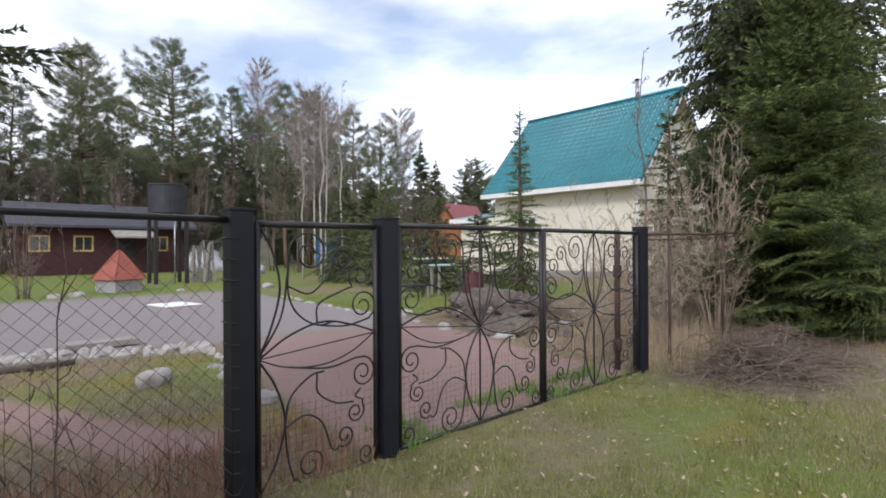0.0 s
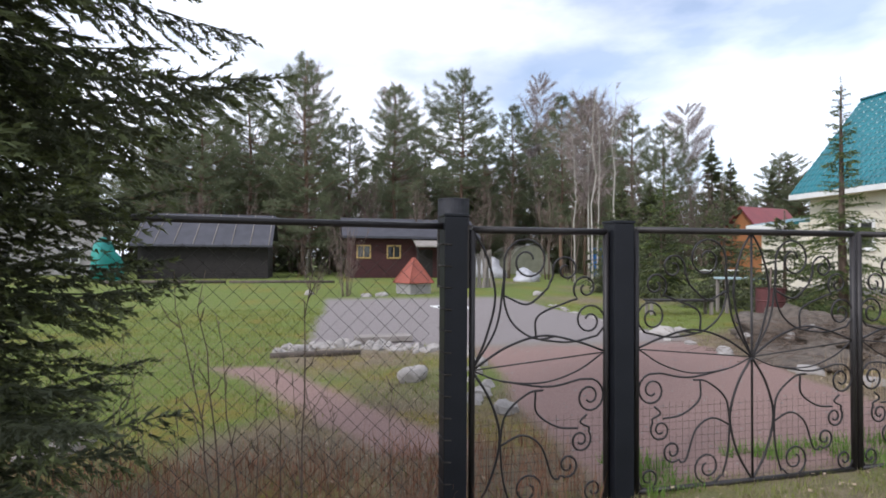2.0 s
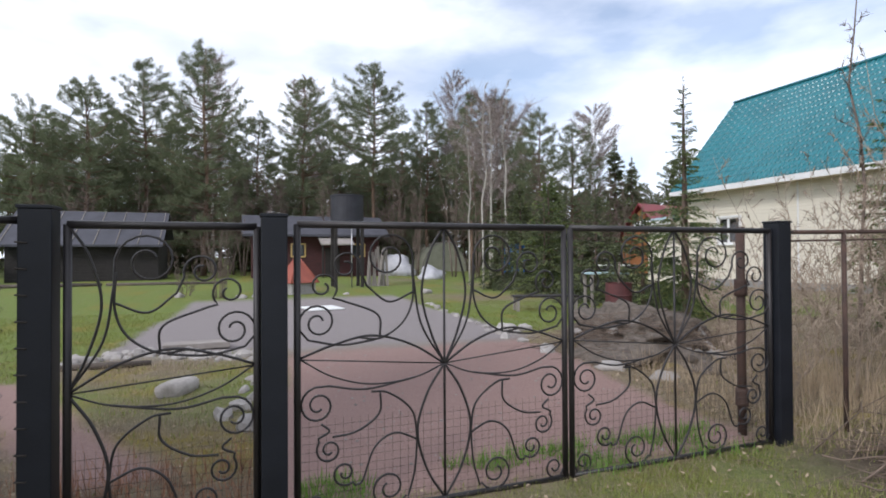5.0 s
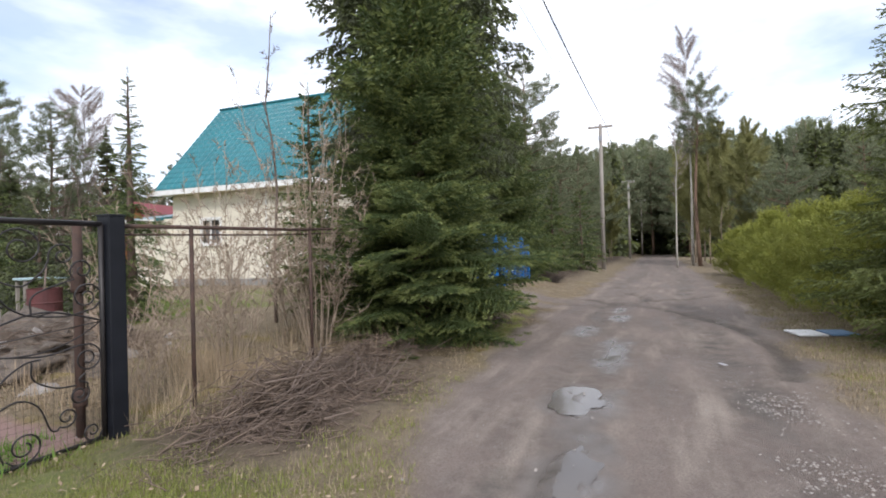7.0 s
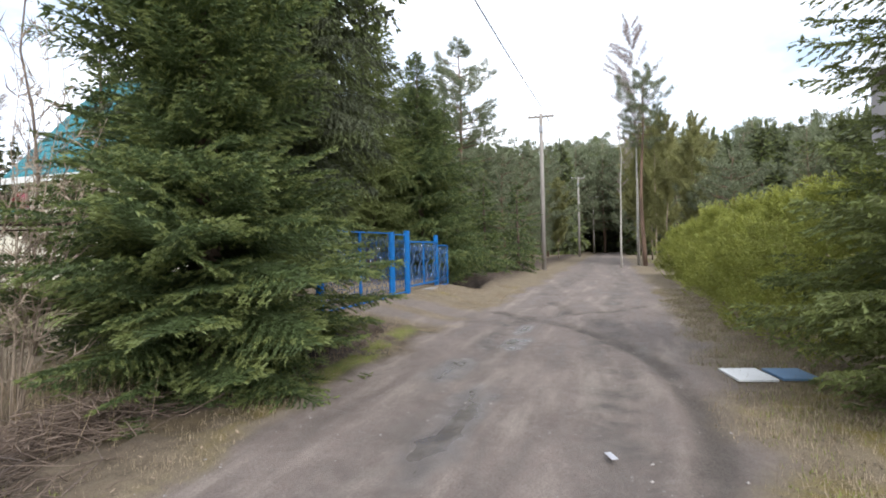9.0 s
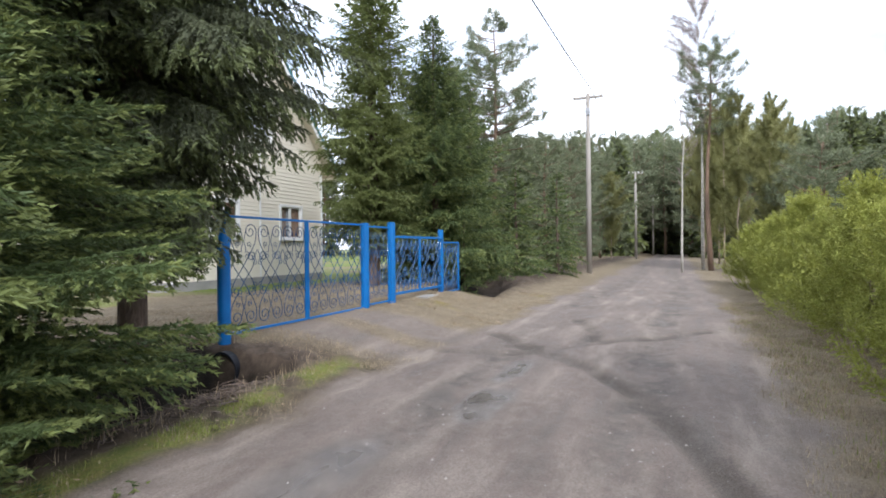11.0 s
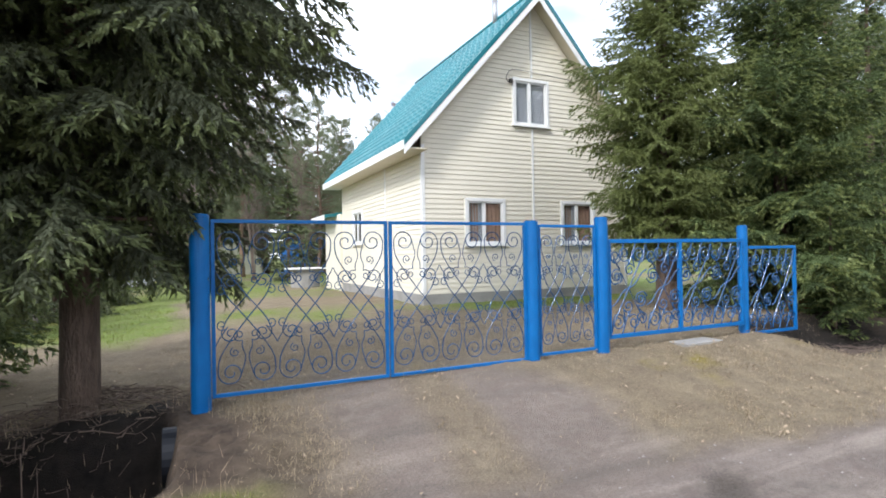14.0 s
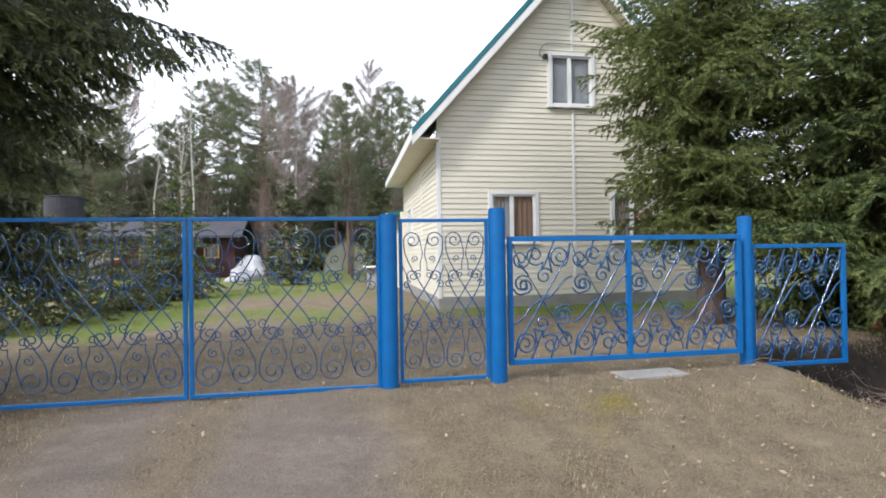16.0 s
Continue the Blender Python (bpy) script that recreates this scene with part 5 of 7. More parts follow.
def pine(name, x, y, h, crown_r, clear, seed, label, group="pine wood", coarse=False):
    tris, limbs = pine_mesh(seed, h, crown_r, clear, 0.9, 5, 9, 2.6) if coarse else pine_mesh(seed, h, crown_r, clear)
    root = empty(name, x, y, ground_z(x, y), label, "pine", group)
    part_mesh("crown", tri_mesh("crown", tris, M_NEEDLE_FAR), root)
    pts = [(0.12 * math.sin(k * 1.1 + seed), 0.12 * math.cos(k * 0.8 + seed), z) for k, z in enumerate(np.linspace(-0.3, h * 0.97, 9))]
    part_mesh("trunk", bars_mesh("trunk", [(pts, 0.016 * h * 0.75, 0.03)], M_PINE_BARK, 8), root)
    tagged(part_mesh("limb_work", bars_mesh("limb_work", limbs, M_PINE_BARK, 4), root), kind="stuff")
    return root


def bare_tree(name, x, y, h, spread, seed, label, category, group="", bark=None, twig=None, stems=1, fineness=1.0, clear=0.35, droop=0.0, thick=0.014, n_limb=26, dome=False, fine=0.0):
    """A leafless tree or shrub: stems, limbs and a haze of fine twigs."""
    rng = np.random.default_rng(seed)
    root = empty(name, x, y, ground_z(x, y), label, category, group)
    twigs, limbs = [], []
    for s in range(stems):
        a0 = rng.uniform(0, 6.28)
        lean = 0.0 if stems == 1 else rng.uniform(0.1, 1.0) * spread * 0.9
        hh = h * (1 if stems == 1 else rng.uniform(0.6, 1.05))
        k = np.linspace(0, 1, 8)
        sx = math.cos(a0) * lean * k ** 1.3 + (0 if stems == 1 else math.cos(a0) * 0.12) + rng.normal(size=8) * 0.012 * hh * k
        sy = math.sin(a0) * lean * k ** 1.3 + (0 if stems == 1 else math.sin(a0) * 0.12) + rng.normal(size=8) * 0.012 * hh * k
        st = np.stack([sx, sy, -0.15 + (hh + 0.15) * k], -1)
        part_mesh("stem" if stems > 1 else "trunk", bars_mesh("stem", [(st, thick * hh, min(0.008, 0.3 * thick * hh))], bark or M_TWIG, 6), root)
        for j in range(n_limb):
            t = clear + (1 - clear) * (j + rng.uniform()) / n_limb
            i = min(6, int(t * 7))
            u = t * 7 - i
            p = st[i] * (1 - u) + st[i + 1] * u
            L = (spread if stems == 1 else 0.22 * hh) * (1.25 - t) * rng.uniform(0.5, 1.1)
            if dome:
                L = spread * (0.25 + 0.85 * math.sin(math.pi * min(1.0, (t - clear) / (1 - clear) * 0.92 + 0.05))) * rng.uniform(0.6, 1.1)
            a = rng.uniform(0, 6.28)
            d = np.array([math.cos(a) * 0.75, math.sin(a) * 0.75, rng.uniform(0.5, 1.2)])
            d /= np.linalg.norm(d)
            q = [p, p + d * L * 0.5 + rng.normal(size=3) * 0.05 * L, p + d * L + np.array([0, 0, 0.12 * L - droop * L]) + rng.normal(size=3) * 0.08 * L]
            limbs.append((q, (0.14 if dome else 0.30) * thick * hh * (1.1 - t) + 0.003, 0.003))
            m = int((40 if dome else 26) * fineness)
            tt = rng.uniform(0.2, 1.0, m)
            b = np.array(q[0]) * (1 - tt)[:, None] + np.array(q[2]) * tt[:, None]
            v = d * (0.4 if dome else 0.8) + rng.normal(size=(m, 3)) * 0.55
            v[:, 2] -= droop * 1.4
            v /= np.linalg.norm(v, axis=1)[:, None]
            ln = (L * (rng.uniform(0.12, 0.36, m) if dome else rng.uniform(0.2, 0.55, m)))[:, None]
            sd = np.cross(v, rng.normal(size=(m, 3)))
            sd /= np.linalg.norm(sd, axis=1)[:, None]
            w = fine or 0.0035 + 0.0009 * h
            twigs.append(np.stack([b - sd * w, b + sd * w, b + v * ln], 1))
    tagged(part_mesh("limb_work", bars_mesh("limb_work", limbs, (twig if dome else bark) or M_TWIG, 4), root), kind="stuff")
    tagged(part_mesh("twig_growth", tri_mesh("twig_growth", np.concatenate(twigs), twig or M_TWIG), root), kind="stuff")
    return root


def far_spot(t_x, t_y, yaw_deg, dist):
    a = radians(yaw_deg)
    return t_x + dist * math.cos(a), t_y + dist * math.sin(a)


# pines and birches behind the gardens: bearing from the first gate, distance, height, crown radius, share of bare stem
PINES = [(101.5, 47, 14.5, 2.6, 0.3), (97.0, 49, 17.0, 2.6, 0.3), (91.6, 44, 17.8, 2.5, 0.12), (87.0, 52, 14.5, 2.2, 0.35), (82.3, 47, 16.5, 2.9, 0.2), (75.0, 45, 17.0, 2.8, 0.4),
         (69.6, 50, 15.5, 2.0, 0.35), (64.5, 43, 14.0, 1.7, 0.3), (62.0, 47, 15.0, 2.2, 0.25), (57.5, 44, 13.0, 2.0, 0.2), (105.5, 50, 13.0, 2.8, 0.25), (54.5, 52, 13.5, 2.4, 0.2),
         (79.0, 56, 15.0, 2.6, 0.2), (94.5, 55, 15.0, 2.8, 0.2), (66.8, 55, 15.5, 2.6, 0.2), (72.5, 58, 14.5, 2.6, 0.2), (60.0, 57, 15.0, 2.6, 0.15), (99.5, 56, 14.5, 2.8, 0.2)]
for i, (b, d, h, r, c) in enumerate(PINES):
    x, y = far_spot(0.8, 0.1, b, d)
    pine("pine_tree", x, y, h, r, c, 40 + i, "tall grey-green pine of the pine wood")
for i, (b, d, h) in enumerate(((91.2, 50, 18.6), (82.0, 52, 18.2), (67.0, 52, 18.5), (52.2, 55, 15.5), (61.8, 33, 10.4))):
    x, y = far_spot(0.8, 0.1, b, d)
    bare_tree("birch_tree", x, y, h, 3.2, 70 + i, "tall leafless birch with fine purple-brown twigs", "birch", "background birches", M_BIRCH_BARK, M_BIRCH_TWIG, 1, 6.0, 0.42, 0.12, 0.008, 46, True, 0.010)
for i, (x, y, h) in enumerate(((11.9, 20.6, 8.8), (12.6, 21.4, 8.2), (13.2, 21.0, 9.2), (12.2, 22.8, 7.4))):
    bare_tree("birch_sapling", x, y, h, 0.8, 80 + i, "slim white-stemmed leafless birch", "birch", "garden birches", M_BIRCH_BARK, M_BIRCH_TWIG, 1, 0.7, 0.45, 0.0, 0.006, 18)
for i, (b, d, h, r) in enumerate(((50.2, 48, 11.0, 1.9), (48.6, 47, 9.0, 1.8), (45.2, 60, 10.0, 2.2), (44.0, 62, 11.5, 2.4), (55.8, 36, 6.0, 1.8), (58.6, 30, 5.0, 1.7))):
    x, y = far_spot(0.8, 0.1, b, d)
    spruce("spruce_tree", x, y, h, r, "dark pointed spruce standing apart in the wood", seed=100 + i, per_m=8, needle=0.3, width=0.06, gap=0.3, step_z=0.5, per_ring=7, mat=M_NEEDLE_DARK, group="background spruces")

spruce("spruce_tree", 13.6, 6.0, 5.0, 1.15, "brownish green spruce behind the pipe rail", seed=22, per_m=38, needle=0.07, width=0.016, step_z=0.24, per_ring=10, shape=0.6)
for i, (b, d, h) in enumerate(((103, 43, 6), (95, 46, 7), (88, 42, 7.5), (84, 45, 7), (79, 40, 8), (76.5, 48, 9), (72.5, 41, 8), (70, 38, 8.5), (66, 36, 9), (63.5, 34, 8), (60.5, 38, 9.5), (57, 40, 9), (53.5, 42, 8), (51, 44, 8))):
    x, y = far_spot(0.8, 0.1, b, d)
    bare_tree("bare_thicket_tree", x, y, h, 1.5, 230 + i, "leafless brown alder of the wood edge", "alder", "wood edge alders", M_TWIG, M_TWIG, 4, 1.2, 0.25, 0.0, 0.006, 14)

thickets = [o for o in scene.objects if o.name.startswith("bare_thicket_tree")]
for i in range(34):
    b = 46 + i * 1.75 + 0.6 * math.sin(i * 2.7)
    x, y = far_spot(0.8, 0.1, b, 47 + 5 * math.sin(i * 1.9))
    if 14 < x < 27:
        y += 14
    copy_thing(thickets[i % len(thickets)], pose(x, y, 0.2, 0, 0, i * 67))

undergrowth = [o for o in scene.objects if o.parent is None and o.name.startswith("pine_tree")][:18]
for i in range(30):
    b = 47 + i * 1.9 + 0.7 * math.sin(i * 3.1)
    x, y = far_spot(0.8, 0.1, b, 54 + 3 * math.sin(i * 2.3))
    c = copy_thing(undergrowth[(i * 7) % len(undergrowth)], pose(x, y, -1.2, 0, 0, i * 101))
    f = 0.5 + 0.1 * math.sin(i * 1.3)
    c.scale = (f * 1.25, f * 1.25, f)

# shrubs along the fence
for i, (x, y, h, s, n) in enumerate(((9.2, 4.2, 2.8, 1.7, 17), (10.5, 3.7, 3.8, 1.5, 20), (8.2, 4.8, 2.2, 1.6, 14), (11.2, 4.7, 3.4, 1.4, 15), (10.0, 5.4, 3.0, 1.6, 12), (7.7, 4.2, 1.7, 1.2, 10))):
    bare_tree("bare_shrub", x, y, h, s, 120 + i, "leafless grey-brown shrub with many thin arching stems", "shrub", "fence shrubs", M_TWIG_PALE, M_TWIG_PALE, n, 0.45, 0.2, 0.05, 0.0026, 11)
bare_tree("bare_sapling", 12.6, 6.2, 6.4, 0.9, 131, "thin leafless sapling behind the spruce", "sapling", "", M_TWIG, M_TWIG, 1, 0.5, 0.3, 0, 0.006, 16)
for i, (x, y, h) in enumerate(((0.0, 3.75, 1.75), (0.32, 3.8, 1.9), (-0.9, 3.9, 1.3), (0.75, 3.72, 1.2), (-0.35, 3.7, 1.1), (0.55, 3.6, 1.0), (1.05, 3.75, 0.9), (-1.3, 3.8, 1.2), (0.15, 3.65, 1.45))):
    bare_tree("bare_sapling", x, y, h, 0.35, 140 + i, "thin leafless sapling by the chain-link fence", "sapling", "fence saplings", M_BRUSH, M_BRUSH, 2, 0.1, 0.3, 0, 0.0042, 5, False, 0.0018)
for i, (x, y, h) in enumerate(((1.6, 20.2, 2.9), (0.4, 21.5, 1.6), (16.0, 28.2, 1.6), (15.0, 28.8, 1.5))):
    bare_tree("bare_shrub", x, y, h, 0.9, 150 + i, "leafless garden shrub with brown twigs", "shrub", "garden shrubs", M_TWIG, M_TWIG, 12, 0.4, 0.2, 0, 0.005, 8)

# far side of the lane
bare_tree("birch_tree", 47.0, -3.6, 17.0, 2.6, 160, "tall leafless birch beside the lane", "birch", "lane birches", M_BIRCH_BARK, M_BIRCH_TWIG, 1, 5.0, 0.5, 0.2, 0.007, 40, True, 0.009)
pine("pine_tree", 45.6, -3.9, 13.2, 1.5, 0.62, 161, "tall slim pine beside the lane")
pine("pine_tree", 37.5, 6.6, 13.2, 2.1, 0.35, 162, "tall pine beside the lane")
bare_tree("birch_tree", 43.0, -2.4, 10.0, 1.2, 163, "leaning leafless birch beside the lane", "birch", "lane birches", M_BIRCH_BARK, M_BIRCH_TWIG, 1, 1.2, 0.45, 0.0, 0.008, 20, True, 0.008)
for i, (x, y, h, r) in enumerate(((54, -9, 9, 2.3), (41, -8.5, 6.5, 2.0), (44, 5.4, 8, 2.0), (50, 5.0, 9, 2.2), (58, 5.5, 11, 2.4), (66, 4.8, 12, 2.4), (40, 8.6, 10, 2.2), (33, 7.5, 9.5, 2.0), (37, 10.5, 11, 2.2), (34.5, 9.0, 7.5, 2.0))):
    pine("young_pine", x, y, h, r, 0.06, 170 + i, "bushy green pine along the lane", "lane pines")
for i, (x, y, h, r) in enumerate(((46, -5.4, 10.0, 1.9), (50, -5.0, 11.0, 2.2), (54, -4.2, 11.0, 2.2), (58, -5.2, 12.0, 2.4), (43, -6.6, 8.0, 1.8), (64, -4.4, 12, 2.4), (52, -8.0, 11, 2.4), (58, 3.0, 7, 1.6), (64, 3.6, 8, 1.8))):
    bare_tree("budding_tree", x, y, h, r, 260 + i, "slim young tree with yellow-green budding twigs", "aspen", "lane aspens", M_TWIG_PALE, M_LEAFING, 1, 9.0, 0.12, 0.0, 0.006, 42, True, 0.02)

# dark wood at the end of the lane: a few trees built once, then repeated
kinds = [spruce("wood_spruce", 96, 14, 17, 3.2, "dark green spruce in the distant wood", seed=200 + k, per_m=1.9, needle=0.85, width=0.28, gap=0.8, step_z=1.15, per_ring=6, mat=M_WOOD, group="distant wood", shape=0.75) for k in range(3)]
kinds += [pine("wood_pine", 100, -14, 18, 3.0, 0.2, 210 + k, "green pine in the distant wood", "distant wood", True) for k in range(2)]
wood = random.Random(4)
for k in range(215):
    if k >= 150:
        x = 76 + wood.uniform(0, 26)
        y = wood.choice((-1, 1)) * wood.uniform(3.2, 30) - 1.0
        if k > 205:
            x, y = 122 + wood.uniform(0, 6), -8 + (k - 206) * 2.0
    elif k < 80:
        x = 78 + wood.uniform(0, 40)
        y = wood.uniform(-62, 62)
        if abs(y + 1.0) < 3.0:
            x += 45
    else:
        x = wood.uniform(-45, 75)
        y = 55 + wood.uniform(0, 16)
    s = wood.uniform(0.9, 1.1) * 1.1 * math.hypot(x - 7, y + 2) / 100 if k < 80 or k >= 150 else wood.uniform(0.62, 0.8) - 0.16 * min(1.0, max(0.0, (x - 18) / 15))
    c = copy_thing(kinds[wood.randrange(5)], pose(x, y, 0.1, 0, 0, wood.uniform(0, 360)))
    c.scale = (s, s, s)

for k in range(120):
    a, d = radians(-37 + 0.52 * k + wood.uniform(-0.2, 0.2)), 88 + 26 * wood.random()
    c = copy_thing(kinds[wood.randrange(5)], pose(10 + d * math.cos(a), -2 + d * math.sin(a), 0.1, 0, 0, wood.uniform(0, 360)))
    s = wood.uniform(0.92, 1.08) * 1.12 * d / 100
    c.scale = (s * 1.1, s * 1.1, s)

# low growth closing the end of the lane
for k in range(26):
    c = copy_thing(kinds[k % 3], pose(106 + 5 * wood.random(), -20 + k * 1.5, 0.1, 0, 0, k * 71))
    s = wood.uniform(0.34, 0.62)
    c.scale = (s * 1.25, s * 1.25, s)
# further rows of the pine wood behind the gardens
rows_of_pines = [o for o in scene.objects if o.parent is None and o.name.startswith("pine_tree")][:18]
for k in range(30):
    x, y = far_spot(0.8, 0.1, 43 + k * 2.15 + wood.uniform(-0.6, 0.6), 58 + 7 * wood.random())
    c = copy_thing(rows_of_pines[(k * 5) % len(rows_of_pines)], pose(x, y, 0.2, 0, 0, k * 83))
    s = wood.uniform(0.72, 0.9) - 0.2 * min(1.0, max(0.0, (14 - k) / 10))
    c.scale = (s * 1.15, s * 1.15, s)


# ---- hedge ----
def hedge_shrub_mesh(seed, h, r):
    rng = np.random.default_rng(seed)
    protos = []
    for _ in range(4):
        fl = []
        protos.append((spray(rng, 0.5, 62, 0.055, 0.0095, 0.0, 0.05, 0.0, 0.075, fl), fl))
    protos = [(t, np.concatenate(f)) for t, f in protos]
    chunks, marks = [], []
    for k in range(520):
        z = h * rng.uniform(0.02, 1.0)
        a = rng.uniform(0, 6.28)
        bulge = 0.86 + 1.05 * noise.noise(Vector((math.cos(a) * 1.4, math.sin(a) * 1.4, z * 0.9 + seed)))
        rad = r * bulge * min(1.0, 1.3 * (1 - (z / h) ** 1.9) + 0.08) * rng.uniform(0.3, 0.95)
        t, fl = protos[rng.integers(4)]
        t = t * rng.uniform(0.5, 0.95)
        roll = rng.uniform(-1.4, 1.4)
        cr, sr = math.cos(roll), math.sin(roll)
        t = t @ np.array([[1, 0, 0], [0, cr, -sr], [0, sr, cr]]).T
        tilt = radians(rng.uniform(20, 70))
        ct, st = math.cos(tilt), math.sin(tilt)
        t = t @ np.array([[ct, 0, -st], [0, 1, 0], [st, 0, ct]]).T
        t = t @ rot_z(a + rng.uniform(-0.5, 0.5)).T
        chunks.append(t + np.array([math.cos(a) * rad, math.sin(a) * rad, z * 0.95]))
        marks.append(fl)
    me = tri_mesh("crown", np.concatenate(chunks), M_HEDGE)
    me.materials.append(M_HEDGE_TIP)
    me.polygons.foreach_set("material_index", np.concatenate(marks).astype(np.int32))
    return me


def hedge():
    protos = []
    for k in range(3):
        root = empty("hedge_shrub", 14.2 + k * 1.5, -4.9 + 0.12 * k, 0.0, "yellow-green trimmed evergreen hedge shrub", "hedge", "hedge along the lane")
        part_mesh("crown", hedge_shrub_mesh(300 + k, 2.25, 0.88), root)
        part_mesh("stem", bars_mesh("stem", [([(0, 0, -0.2), (0, 0, 1.6)], 0.05, 0.02)], M_BARK, 6), root)
        protos.append(root)
    for k in range(3, 14):
        c = copy_thing(protos[k % 3], pose(14.2 + k * 1.5, -4.9 + 0.22 * math.sin(k * 2.1), 0.0, 0, 0, 77 * k))
        s = 0.95 + 0.12 * math.sin(k * 1.7)
        c.scale = (s, s, s * (1.0 + 0.11 * math.cos(k * 2.3)))


hedge()


# ---- garden things ----
M_MAROON = material("maroon_boards", (0.075, 0.022, 0.022), (0.035, 0.012, 0.013), 0.8, scale=2, fine=25, bump=0.3, stretch=(1, 1, 4))
M_DARKWOOD = material("black_weathered_wood", (0.035, 0.03, 0.028), (0.014, 0.012, 0.012), 0.9, scale=3, fine=30, bump=0.4)
M_SLATE = material("grey_roofing", (0.075, 0.075, 0.09), (0.04, 0.04, 0.05), 0.8, scale=1.5, fine=20, bump=0.3)
M_GREYWOOD = material("grey_weathered_wood", (0.30, 0.27, 0.245), (0.15, 0.13, 0.115), 0.9, scale=3, fine=35, bump=0.5, stretch=(1, 1, 0.3), per_object=0.3)
M_REDROOF = material("brick_red_roofing", (0.36, 0.10, 0.065), (0.20, 0.055, 0.04), 0.75, scale=2.5, fine=30, bump=0.3)
M_CRIMSON = material("crimson_metal_roof", (0.24, 0.035, 0.04), (0.15, 0.022, 0.028), 0.5, scale=2, fine=30, bump=0.15)
M_YELLOW = material("ochre_window_paint", (0.55, 0.38, 0.14), (0.38, 0.26, 0.1), 0.7, scale=5, fine=40, bump=0.1)
M_ORANGE = material("varnished_orange_boards", (0.40, 0.17, 0.068), (0.26, 0.11, 0.045), 0.6, scale=2, fine=25, bump=0.25, stretch=(1, 1, 5))
M_TANK = material("dark_steel_tank", (0.045, 0.045, 0.055), (0.02, 0.02, 0.026), 0.55, 0.3, scale=3, fine=40, bump=0.2)
M_BARREL = material("rusty_maroon_barrel", (0.14, 0.045, 0.045), (0.06, 0.025, 0.025), 0.7, 0.2, scale=5, fine=50, bump=0.4)
M_TARP = material("pale_plastic_tarp", (0.50, 0.50, 0.52), (0.28, 0.28, 0.31), 0.45, scale=3, fine=20, bump=0.4, depth=0.03)
M_TEAL = material("turquoise_tarp", (0.02, 0.30, 0.25), (0.012, 0.17, 0.15), 0.6, scale=3, fine=20, bump=0.2)
M_GREENHOUSE = material("dull_film_cover", (0.36, 0.36, 0.28), (0.22, 0.23, 0.17), 0.5, scale=2, fine=20, bump=0.3)
M_GREYWALL = material("grey_plaster", (0.40, 0.38, 0.37), (0.28, 0.265, 0.26), 0.9, scale=1, fine=15, bump=0.2)
M_REDBRICK = material("red_brick", (0.38, 0.14, 0.085), (0.24, 0.085, 0.055), 0.9, scale=6, fine=60, bump=0.4, per_object=0.5)
M_CHAR = material("dark_rubble", (0.13, 0.105, 0.085), (0.04, 0.032, 0.027), 0.9, scale=5, fine=40, bump=0.6)
M_WATER = bpy.data.materials.new("puddle_water")
M_WATER.use_nodes = True
_b = M_WATER.node_tree.nodes["Principled BSDF"]
_b.inputs["Base Color"].default_value = (0.09, 0.078, 0.068, 1)
_b.inputs["IOR"].default_value = 1.33
_b.inputs["Roughness"].default_value = 0.09
_b.inputs["Specular IOR Level"].default_value = 0.6


def tube_thing(bm, x, y, z0, z1, r0, r1=None, seg=20):
    bmesh.ops.create_cone(bm, cap_ends=True, segments=seg, radius1=r0, radius2=r0 if r1 is None else r1, depth=z1 - z0, matrix=pose(x, y, (z0 + z1) / 2))
    return bm


def pyramid_well():
    r = empty("well_house", 4.3, 21.1, 0.17, "low brick well house with red pyramid roof on the lawn", "well house", rz=25)
    for row in range(4):
        for side in range(4):
            for k in range(4):
                a = box(-0.115, 0.115, -0.05, 0.05, 0.0, 0.095, 0.006)
                ob = part("brick", a, M_GREYWALL, r)
                off = 0.16 if row % 2 else 0.0
                ob.matrix_local = pose(0, 0, 0, 0, 0, 90 * side) @ pose(-0.36 + k * 0.24 + off * 0.2, -0.46, 0.01 + row * 0.108)
    part("core", box(-0.43, 0.43, -0.43, 0.43, -0.1, 0.42), M_CONCRETE, r)
    bm = bmesh.new()
    bmesh.ops.create_cone(bm, cap_ends=True, segments=4, radius1=0.86, radius2=0.05, depth=1.0, matrix=pose(0, 0, 0.93, 0, 0, 45))
    bmesh.ops.bevel(bm, geom=bm.edges[:], offset=0.02, segments=2, affect='EDGES')
    part("roof", bm, M_REDROOF, r)
    for k in range(4):
        a = radians(45 + 90 * k)
        part_mesh("hip_strip", bars_mesh("hip_strip", [([(0.84 * math.cos(a), 0.84 * math.sin(a), 0.45), (0.04 * math.cos(a), 0.04 * math.sin(a), 1.44)], 0.025)], M_REDROOF, 6), r)


pyramid_well()


